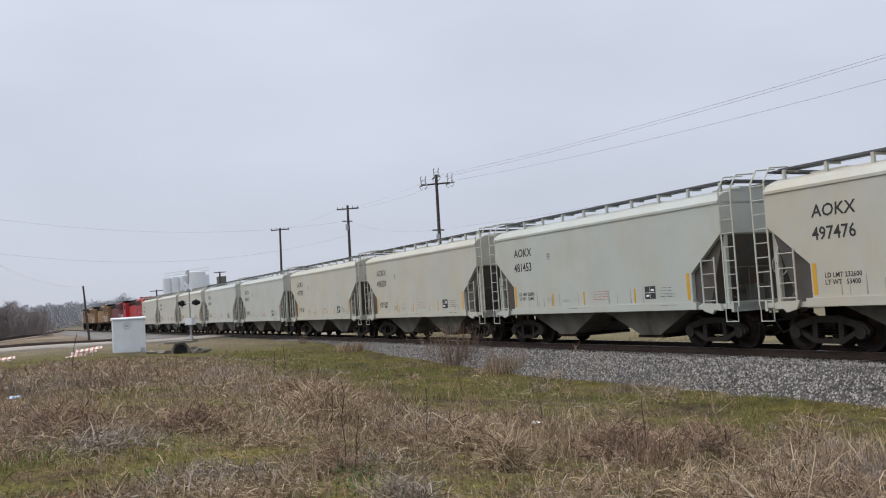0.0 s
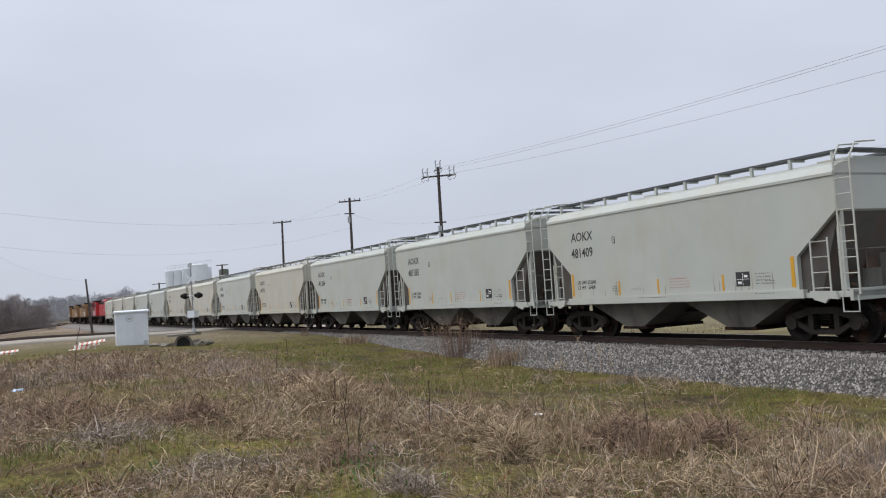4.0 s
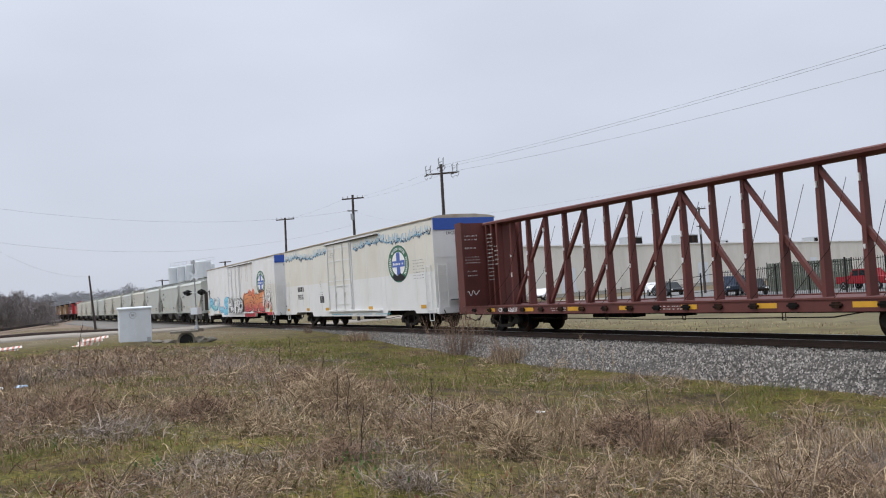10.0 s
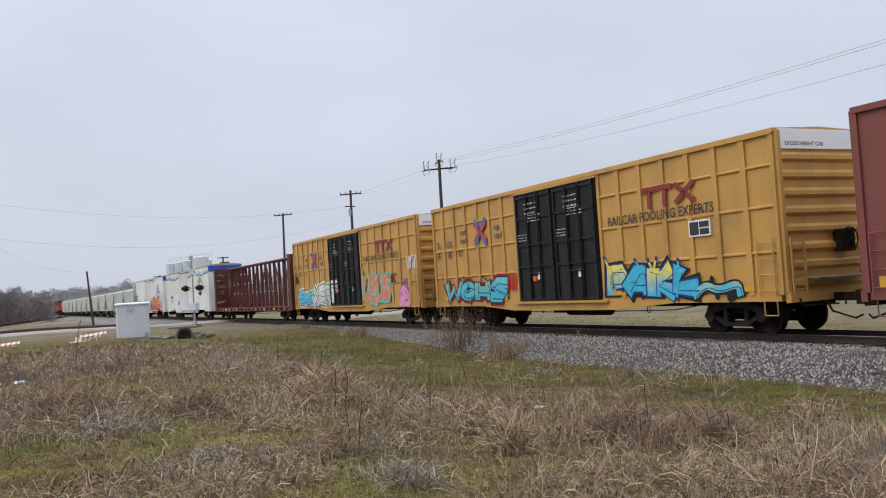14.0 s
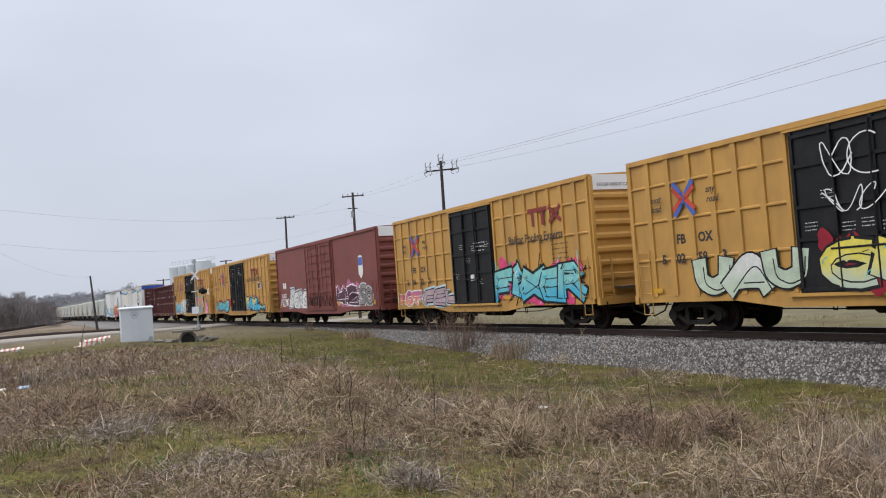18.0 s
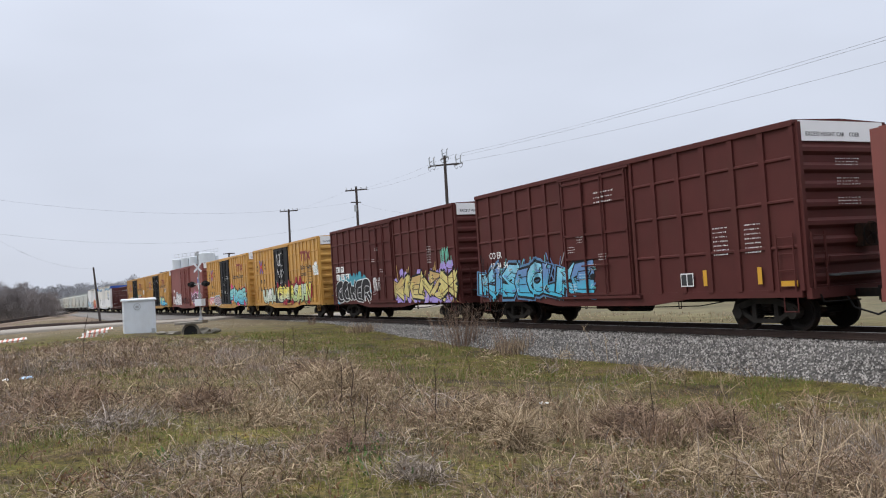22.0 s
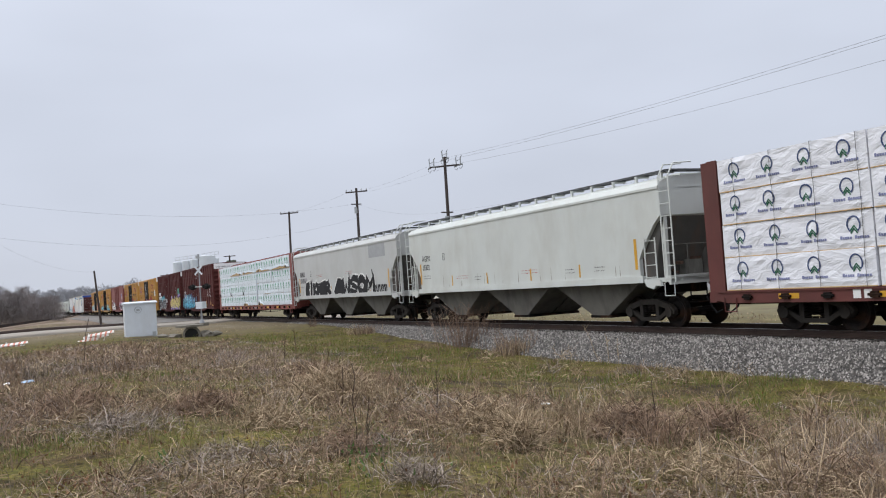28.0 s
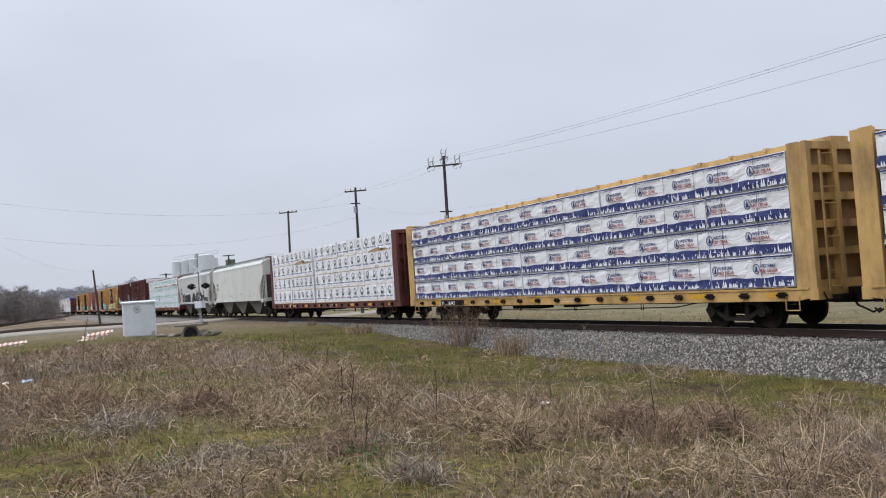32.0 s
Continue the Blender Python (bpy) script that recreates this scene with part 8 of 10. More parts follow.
power_pole(-60.12, 30.07, 11.45, "brown timber power pole with a switch crossarm", ((0.72, 1.2),), (0, 0.1), False, 4.3)
dead_end_gear(-60.12, 30.17, 10.74)
power_pole(-79.5, 30.0, 11.5, "brown timber power pole with crossarm and transformer", ((0.35, 1.1),), (0, 0.1), True, 1.55)
power_pole(-102.2, 29.7, 11.6, "brown timber power pole with a dropped crossarm", ((0.2, 1.15),), (-0.1, 0.25), True)
power_pole(-152.75, 23.0, 6.5, "distant timber pole with a crossarm", ((0.2, 1.2),), (0, 0), False)
power_pole(-125.75, 27.4, 7.8, "leaning timber pole stub beyond the train", ((0.1, 0.9),), (0, 0.3), False)
power_pole(-84.75, 6.85, 5.05, "weathered leaning pole beside the road", (), (0.0, -0.40), False, None, 0.10)
power_pole(18.0, 30.8, 10.8, "brown timber power pole beyond the track", ((0.25, 1.3),), (0, 0), True)


def wire(p, q, sag, r=0.014, name="power_line"):
    """One wire between two poles, hanging in a parabola."""
    p, q = Vector(p), Vector(q)
    bm = bmesh.new()
    n = 18
    pts = [p.lerp(q, i / n) - Vector((0, 0, 4 * sag * (i / n) * (1 - i / n))) for i in range(n + 1)]
    path_rod(bm, pts, r * 0.48, 4)
    return single(name, bm, M["wire"], None, "thin dark overhead power line", "power line", "overhead lines")


wire((-60.9, 29.2, 11.0), (18.0, 29.9, 10.6), 1.1)
wire((-59.3, 31.1, 10.85), (18.0, 31.7, 10.2), 1.2)
wire((-60.0, 30.2, 11.35), (18.0, 30.8, 11.0), 1.1)
wire((-60.1, 30.2, 7.2), (18.0, 30.8, 7.0), 0.8, 0.008)
wire((-60.3, 29.4, 10.95), (-79.5, 30.4, 11.2), 0.18, 0.009)
wire((-60.0, 30.9, 10.9), (-79.5, 30.9, 11.1), 0.22, 0.009)
wire((-60.1, 30.2, 7.2), (-79.5, 30.2, 9.9), 0.5, 0.009)
wire((-79.5, 29.4, 11.2), (-102.2, 29.0, 11.3), 0.3, 0.009)
wire((-79.5, 30.0, 10.0), (-68.9, -5.7, 10.41), 1.45, 0.012)
wire((-79.5, 30.0, 8.6), (-68.9, -5.7, 8.08), 2.02, 0.012)
wire((-84.75, 6.45, 4.95), (-68.7, -5.5, 10.75), 1.56, 0.010)


# ---- beyond the track: warehouse, fence, parked cars ----
M["wall"] = material("cream_metal_cladding", (0.66, 0.64, 0.585), 0.7, var=0.07, scale=0.3, dirt=(0.36, 0.31, 0.24), dirt_amount=0.4, dirt_scale=0.2, bump=0.1)
M["slat"] = material("grey_green_slats", (0.11, 0.125, 0.10), 0.7, var=0.1, rand=0.15)
M["glass"] = material("dark_car_glass", (0.02, 0.025, 0.03), 0.08, var=0.1, bump=0, spec=0.8)
M["tyre"] = material("tyre_rubber", (0.02, 0.02, 0.02), 0.85, var=0.2)


def warehouse():
    c = thing("warehouse", "long cream metal-clad warehouse with a flat roof and rooftop units", "warehouse", m=pose(-100, 45, ground_z(-100, 45) - 0.2, 0, 0, math.degrees(math.atan2(170, -55))))
    ln, top = 205.0, 7.35 + 0.6
    part("wall", made((4, ln, 0.0, 16, 0, top)), M["wall"], c)
    part("roof", made((3.7, ln + 0.3, -0.25, 16.3, top, top + 0.22)), M["white_clean"], c)
    for i in range(34):
        x = 4.5 + 5.9 * i
        part("wall_joint", made((x - 0.04, x + 0.04, -0.03, 0.0, 0.4, top - 0.05)), M["wall"], c)
    part("plinth", made((3.95, ln, -0.06, 0.0, 0, 0.9)), M["concrete"], c)
    for x, w, h in ((16, 2.2, 1.5), (62, 3.0, 1.9), (80, 5.0, 2.3), (96, 1.2, 1.1), (140, 2.5, 1.6)):
        u = part("rooftop_unit", made((x, x + w, 8, 11, top + 0.22, top + 0.22 + h)), M["steel"], c)
        part("grille", made((x + 0.2, x + w - 0.2, 7.97, 8.0, top + 0.5, top + h)), M["under"], u)
    for x in (30, 70, 118):
        part("loading_door", made((x, x + 3.6, -0.05, 0.0, 0.9, 4.6)), M["cabinet"], c)


warehouse()


def parked_car(x, y, rz, paint, label, tall=1.45, length=4.6, pickup=False):
    z = ground_z(x, y) + 0.08
    c = thing("parked_car", label, "car", "cars in the parking lot", pose(x, y, z, 0, 0, rz))
    L, h = length, tall
    k = h * 0.56
    if pickup:
        prof = [(0, 0.45), (0.05, 0.95), (1.5, 1.08), (2.0, h), (3.35, h), (3.6, 1.12), (L, 1.1), (L, 0.5)]
    else:
        prof = [(0, 0.35), (0.02, k * 0.85), (0.9, k), (1.6, h * 0.97), (2.2, h), (3.4, h * 0.95), (4.1, k * 1.1), (L, k), (L, 0.35)]
    bm = bmesh.new()
    prism(bm, prof, -0.88, 0.88)
    bmesh.ops.bevel(bm, geom=[e for e in bm.edges if abs(e.verts[0].co.y - e.verts[1].co.y) < 0.01], offset=0.06, segments=2, affect="EDGES")
    part("body", bm, paint, c)
    wins = [[(1.62, k * 1.08), (2.0, h * 0.93), (2.75, h * 0.93), (2.75, k * 1.08)], [(2.85, k * 1.08), (2.85, h * 0.93), (3.3, h * 0.88), (3.75, k * 1.1)]]
    if pickup:
        wins = [[(1.75, 1.15), (2.1, h - 0.12), (2.65, h - 0.12), (2.65, 1.15)], [(2.72, 1.15), (2.72, h - 0.12), (3.25, h - 0.12), (3.4, 1.15)]]
    for w in wins:
        bm = bmesh.new()
        prism(bm, w, -0.89, 0.89)
        part("side_window", bm, M["glass"], c)
    for x0 in (0.85, L - 0.85):
        for y0 in (-0.8, 0.8):
            bm = bmesh.new()
            lathe(bm, ((0.18, -0.11), (0.33, -0.11), (0.34, 0.0), (0.33, 0.11), (0.18, 0.11)), 16, "y", (x0, y0, 0.33))
            w = part("wheel", bm, M["tyre"], c)
            bm = bmesh.new()
            lathe(bm, ((0.0, -0.10), (0.2, -0.115), (0.2, 0.115), (0.0, 0.10)), 12, "y", (x0, y0, 0.33))
            part("rim", bm, M["steel"], w)
    part("bumper", made((-0.04, 0.08, -0.85, 0.85, 0.35, 0.55)), M["under"], c)
    for y0 in (-0.7, 0.7):
        part("headlight", made((-0.02, 0.1, y0 - 0.15, y0 + 0.15, k * 0.72, k * 0.86)), M["white_clean"], c)


CARW, CARD, CARB, CARR = spray("white_car_paint", (0.75, 0.76, 0.78)), spray("dark_grey_car_paint", (0.035, 0.04, 0.045)), spray("blue_grey_car_paint", (0.03, 0.045, 0.075)), spray("red_car_paint", (0.27, 0.02, 0.028))
parked_car(-78.0, 65.5, 160, CARW, "white saloon car parked in the lot beyond the track")
parked_car(-72.5, 63.5, 165, CARD, "dark grey saloon car parked in the lot beyond the track", 1.42)
parked_car(-58.0, 57.5, 140, CARB, "dark blue sport utility car parked in the lot", 1.75, 4.8)
parked_car(-55.0, 57.0, 150, CARD, "black saloon car parked in the lot", 1.4)
parked_car(-46.9, 63.4, 175, CARR, "red pickup truck parked behind the fence", 1.7, 5.2, True)
parked_car(-40.4, 63.3, 175, CARD, "dark sport utility car parked behind the fence", 1.75, 4.8)
parked_car(-95.0, 60.0, 120, CARW, "white hatchback parked by the warehouse", 1.5, 4.2)


def iron_fence():
    c = thing("iron_fence", "black iron picket fence along the parking lot", "fence")
    line = [(-14, 38.5, 2.35), (-30, 40.0, 2.15), (-43.4, 41.5, 1.84), (-61, 47.2, 0.95), (-78, 54, 0.7)]
    for i, ((ax, ay, at), (bx, by, bt)) in enumerate(zip(line, line[1:])):
        n = int(math.hypot(bx - ax, by - ay) / 2.4)
        for k in range(n):
            f0, f1 = k / n, (k + 1) / n
            x, y, t = ax + (bx - ax) * f0, ay + (by - ay) * f0, at + (bt - at) * f0
            x2, y2, t2 = ax + (bx - ax) * f1, ay + (by - ay) * f1, at + (bt - at) * f1
            zb = ground_z(x, y)
            bm = bmesh.new()
            rod(bm, (x, y, zb - 0.2), (x, y, t + 0.08), 0.05, 6)
            part("post", bm, M["dark"], c)
            for dz in (0.12, 1.9 if i < 2 else 1.2):
                bm = bmesh.new()
                rod(bm, (x, y, t - dz), (x2, y2, t2 - dz), 0.022, 4)
                part("rail", bm, M["dark"], c)
            if i < 2:
                bm = bmesh.new()
                for j in range(1, 17):
                    f = j / 17
                    rod(bm, (x + (x2 - x) * f, y + (y2 - y) * f, t + (t2 - t) * f - 2.05), (x + (x2 - x) * f, y + (y2 - y) * f, t + (t2 - t) * f), 0.014, 4)
                tagged(part("pickets", bm, M["dark"], c), kind="stuff")


iron_fence()


def slatted_enclosure():
    c = thing("slatted_enclosure", "grey-green slatted metal enclosure in the parking lot", "enclosure", m=pose(-61.5, 65.0, ground_z(-61, 65), 0, 0, 28))
    for i in range(30):
        part("slat", made((0.25 * i, 0.25 * i + 0.21, -0.03, 0.03, 0.05, 2.75)), M["slat"], c)
    part("rail", made((0, 7.5, 0.03, 0.09, 0.5, 0.6), (0, 7.5, 0.03, 0.09, 2.2, 2.3)), M["slat"], c)
    for x in (0.0, 2.5, 5.0, 7.5):
        bm = bmesh.new()
        rod(bm, (x, 0.12, -0.3), (x, 0.12, 2.85), 0.06, 6)
        part("post", bm, M["dark"], c)


slatted_enclosure()
power_pole(-72.6, 67.4, 9.0, "timber power pole with transformer in the parking lot", ((0.2, 0.7),), (0, 0), True, 2.1, 0.13)


# ---- far off: storage tanks and woods ----
def tanks():
    c = thing("storage_tanks", "pale grey storage tanks with a steel walkway beyond the railway", "storage tanks")
    # pale paint, bluish with the haze of distance put into its colour
    grey = material("pale_hazed_tank_paint", (0.60, 0.64, 0.675), 0.5, var=0.06, scale=0.3)
    for x, y, r, t in ((-317, 51.4, 1.5, 15.6), (-316, 54.2, 1.3, 15.9), (-315, 56.8, 1.3, 16.2), (-313, 61.0, 2.9, 17.2), (-318, 64.6, 1.6, 16.4)):
        bm = bmesh.new()
        lathe(bm, ((r, -1.0), (r, t - 0.25), (r * 0.85, t)), 20, "z", (x, y, 0))
        part("tank", bm, grey, c)
    for dz in (0.0, 1.0):
        bm = bmesh.new()
        path_rod(bm, [(-313, 50.2, 15.9 + dz), (-312, 57, 16.5 + dz), (-310, 64.5, 17.4 + dz)], 0.05, 4)
        part("walkway_rail", bm, M["steel"], c)
    for k in range(12):
        f = k / 11
        bm = bmesh.new()
        rod(bm, (-313 + 3 * f, 50.2 + 14.3 * f, 15.6 + 1.5 * f), (-313 + 3 * f, 50.2 + 14.3 * f, 16.9 + 1.5 * f), 0.045, 4)
        part("walkway_post", bm, M["steel"], c)
    part("plant_house", made((-312, -308, 67.5, 70.0, -1, 14.9)), M["slat"], c)


tanks()


# ---- plants ----
def plant_material(name, a, b, rough=0.9, trans=0.15):
    """Blades of one kind: the colour runs between a and b from blade to blade."""
    m = bpy.data.materials.new(name)
    m.use_nodes = True
    n, l = m.node_tree.nodes, m.node_tree.links
    s = n["Principled BSDF"]
    s.inputs["Roughness"].default_value, s.inputs["Specular IOR Level"].default_value = rough, 0.2
    geo = n.new("ShaderNodeNewGeometry")
    r = n.new("ShaderNodeValToRGB")
    mid = tuple((p + q) / 2 * 0.9 for p, q in zip(a, b))
    r.color_ramp.elements.new(0.5)
    for e, (p, c) in zip(r.color_ramp.elements, ((0.0, a), (0.5, mid), (1.0, b))):
        e.position, e.color = p, (*c, 1)
    l.new(geo.outputs["Random Per Island"], r.inputs[0])
    l.new(r.outputs[0], s.inputs["Base Color"])
    return m


M["straw"] = plant_material("dry_straw", (0.53, 0.41, 0.27), (0.14, 0.096, 0.058))
M["weed"] = plant_material("brown_dead_weed", (0.39, 0.268, 0.185), (0.09, 0.062, 0.046))
M["twig"] = plant_material("grey_twig", (0.46, 0.385, 0.325), (0.11, 0.088, 0.074))
M["brush"] = plant_material("mauve_grey_brush", (0.48, 0.365, 0.295), (0.16, 0.115, 0.095))
M["grass"] = plant_material("green_grass", (0.122, 0.122, 0.027), (0.25, 0.195, 0.085))
M["lush"] = plant_material("lush_green_grass", (0.070, 0.128, 0.021), (0.15, 0.185, 0.048))
M["leaf"] = plant_material("fallen_leaf", (0.25, 0.14, 0.075), (0.12, 0.055, 0.034))
M["broadleaf"] = plant_material("green_leaf", (0.07, 0.13, 0.035), (0.13, 0.19, 0.07))
M["bark"] = plant_material("bare_branch", (0.20, 0.18, 0.17), (0.12, 0.107, 0.10))

rnp = np.random.RandomState(12)
WAVES = [(rnp.uniform(-1, 1, 2) * k, rnp.uniform(0, 6.28)) for k in (0.5, 0.5, 0.8, 0.8, 1.2, 1.2, 2.1, 2.1)]


def patchy(x, y, off=0.0, scale=1.0):
    """A smooth random field of about -1 to 1."""
    v = np.zeros_like(x)
    for (k, ph) in WAVES:
        v += np.sin((x * k[0] + y * k[1]) * scale + ph + off * 1.7)
    return v / 3.2


def heights(x, y):
    return np.array([ground_z(float(a), float(b)) for a, b in zip(x, y)])


def blades(name, x, y, z, h, w, mat, lean, label, category="grass", curl=0.5, way=None):
    """One mesh of many curved blades: each rises, arches over by its own angle and tapers to a tip."""
    n = len(x)
    a = rnp.uniform(0, 2 * np.pi, n) if way is None else way + rnp.normal(0, 1.0, n)
    swing = rnp.normal(0, 0.5, n) * (0.3 + curl)
    f = rnp.uniform(0, 2 * np.pi, n)
    wx, wy = np.cos(f) * w / 2, np.sin(f) * w / 2
    t0 = np.clip(0.55 * lean * rnp.uniform(0, 1, n), 0, 1.5)
    t1 = np.clip(t0 + lean * rnp.uniform(0.1, 0.6 + 0.8 * curl, n) * rnp.choice((1, 1, -0.7), n), -1.6, 2.9)
    step = h / 3 * rnp.uniform(0.9, 1.3, n)
    v = np.empty((n, 7, 3))
    px, py, pz = x.copy(), y.copy(), z.copy()
    for k, wide in enumerate((1.0, 0.92, 0.7)):
        v[:, 2 * k] = np.c_[px - wx * wide, py - wy * wide, pz]
        v[:, 2 * k + 1] = np.c_[px + wx * wide, py + wy * wide, pz]
        tilt, az = t0 + (t1 - t0) * (k + 0.5) / 3, a + swing * k / 2
        px, py = px + step * np.sin(tilt) * np.cos(az), py + step * np.sin(tilt) * np.sin(az)
        pz = np.maximum(pz + step * np.cos(tilt), z + 0.008)
    v[:, 6] = np.c_[px, py, pz]
    base = (np.arange(n) * 7)[:, None]
    faces = np.concatenate([base + np.array(q) for q in ((0, 1, 3), (0, 3, 2), (2, 3, 5), (2, 5, 4), (4, 5, 6))], 1).reshape(-1, 3)
    me = bpy.data.meshes.new(name)
    me.vertices.add(n * 7)
    me.vertices.foreach_set("co", v.reshape(-1))
    me.loops.add(len(faces) * 3)
    me.loops.foreach_set("vertex_index", faces.reshape(-1).astype(np.int32))
    me.polygons.add(len(faces))
    me.polygons.foreach_set("loop_start", np.arange(0, len(faces) * 3, 3, dtype=np.int32))
    me.update(calc_edges=True)
    me.materials.append(mat)
    return tagged(new(name, me), label, category, kind="stuff")


def scatter(n, r0, r1, az0=24, az1=106, power=1.0):
    """Random places in the field in front of the camera, denser near by."""
    r = r0 + (r1 - r0) * rnp.uniform(0, 1, n) ** power
    a = np.radians(rnp.uniform(az0, az1, n))
    return -r * np.sin(a), r * np.cos(a)


def in_field(x, y):
    return (y < 15.0) & ~((x < -52) & (y < 14)) & (np.hypot(x + 49.7, y - 5.9) > 1.3)


def greenness(x, y):
    """1 on the short green strip along the ballast, 0 in the dry weeds."""
    edge = np.interp(x, (-60, -34, -27, -21, -16, -13, -10, -6), (11.5, 8.6, 7.2, 6.9, 5.9, 6.7, 8.5, 9.6)) + 0.7 * patchy(x, y, 2.0, 1.6)
    g = np.clip((y - edge) / 1.3 + 0.5, 0, 1) * np.clip(1.25 - 0.5 * np.clip(patchy(x, y, 8.0, 1.7), 0, 1), 0, 1)
    moss = np.clip((patchy(x, y, 5.0, 1.3) - 0.34) * 3.5, 0, 1)
    corner = np.clip(1.5 - np.hypot((x + 9.6) / 2.6, (y + 0.1) / 0.8), 0, 1)
    far = np.clip((x + 52) / 14, 0.25, 1)
    return np.clip((g + 0.8 * moss) * far + corner, 0, 1)


def tufts(name, count, per, r0, r1, power, tall, spread, mat, lean, label, category, want, curl=0.8, az=(24, 106)):
    """Many small tufts of blades, each with its own height and lean, as one mesh. want(x, y, g) picks the places."""
    x, y = scatter(count, r0, r1, az[0], az[1], power)
    g = greenness(x, y)
    keep = in_field(x, y) & want(x, y, g)
    x, y = x[keep], y[keep]
    n = len(x)
    k = rnp.randint(per[0], per[1], n)
    i = np.repeat(np.arange(n), k)
    s = rnp.uniform(spread[0], spread[1], n)[i]
    px, py = x[i] + rnp.normal(0, 1, len(i)) * s, y[i] + rnp.normal(0, 1, len(i)) * s
    h = (rnp.uniform(tall[0], tall[1], n) * (0.8 + 0.75 * np.clip(patchy(x, y, 9.0, 1.9), -0.75, 1)))[i] * rnp.uniform(0.35, 1.0, len(i))
    h *= np.interp(-px, (30, 42), (1.0, 0.42))
    way = rnp.uniform(0, 6.28, n)[i]
    ln = (lean * rnp.uniform(0.5, 1.5, n))[i]
    r = np.hypot(px, py)
    z = heights(x, y)[i] - 0.02
    return blades(name, px, py, z, h, np.clip(0.0024 + 0.00042 * r, 0.0035, 0.017) * rnp.uniform(0.5, 1.5, len(i)), mat, ln, label, category, curl, way)


def chance(n):
    return rnp.uniform(0, 1, n)


# heaps of tangled dead growth: where they lie, how wide and tall they are, blades, kind
HEAPS = (
    (-13.6, 4.5, 0.85, 0.55, 1500, "straw"), (-15.4, 4.9, 0.7, 0.6, 900, "weed"), (-8.5, 1.8, 1.0, 0.24, 800, "twig"), (-7.4, 1.6, 0.8, 0.22, 600, "straw"),
    (-6.7, 2.9, 0.34, 0.24, 450, "twig"), (-8.6, 2.9, 0.36, 0.26, 450, "weed"), (-8.1, 4.7, 0.24, 0.42, 800, "straw"), (-9.6, 5.1, 0.6, 0.34, 1200, "straw"),
    (-8.3, 6.4, 0.5, 0.38, 1100, "weed"), (-7.9, 7.4, 0.45, 0.36, 900, "weed"), (-14.6, 0.7, 0.8, 0.40, 1500, "weed"), (-11.9, 1.1, 0.8, 0.28, 700, "twig"),
    (-10.9, 2.8, 0.5, 0.28, 900, "straw"), (-13.2, 2.4, 0.6, 0.34, 1100, "weed"), (-5.6, 5.0, 0.7, 0.28, 800, "straw"), (-5.1, 6.2, 0.6, 0.28, 600, "weed"))


def tangle(name, x, y, lift, ln, w, mat, label):
    """Dead stems that cross each other at all heights: each springs from its own height, arches and falls."""
    n = len(x)
    a, f = rnp.uniform(0, 2 * np.pi, n), rnp.uniform(0, 2 * np.pi, n)
    wz = rnp.uniform(-0.8, 0.8, n) * w / 2
    wx, wy = np.cos(f) * w / 2, np.sin(f) * w / 2
    t0 = rnp.uniform(0.15, 1.5, n)
    t1 = t0 + rnp.uniform(0.2, 1.9, n)
    swing = rnp.normal(0, 0.55, n)
    z0 = heights(x, y)
    px, py, pz = x.copy(), y.copy(), z0 + lift
    v = np.empty((n, 7, 3))
    for k, wide in enumerate((0.9, 1.0, 0.75)):
        v[:, 2 * k] = np.c_[px - wx * wide, py - wy * wide, pz - wz]
        v[:, 2 * k + 1] = np.c_[px + wx * wide, py + wy * wide, pz + wz]
        tilt, az = t0 + (t1 - t0) * (k + 0.5) / 3, a + swing * k
        px, py = px + ln / 3 * np.sin(tilt) * np.cos(az), py + ln / 3 * np.sin(tilt) * np.sin(az)
        pz = np.maximum(pz + ln / 3 * np.cos(tilt), z0 + 0.01)
    v[:, 6] = np.c_[px, py, pz]
    faces = ((np.arange(n) * 7)[:, None, None] + np.array(((0, 1, 3), (0, 3, 2), (2, 3, 5), (2, 5, 4), (4, 5, 6)))[None]).reshape(-1, 3)
    me = bpy.data.meshes.new(name)
    me.vertices.add(n * 7)
    me.vertices.foreach_set("co", v.reshape(-1))
    me.loops.add(len(faces) * 3)
    me.loops.foreach_set("vertex_index", faces.reshape(-1).astype(np.int32))
    me.polygons.add(len(faces))
    me.polygons.foreach_set("loop_start", np.arange(0, len(faces) * 3, 3, dtype=np.int32))
    me.update(calc_edges=True)
    me.materials.append(mat)
    return tagged(new(name, me), label, "weeds", kind="stuff")


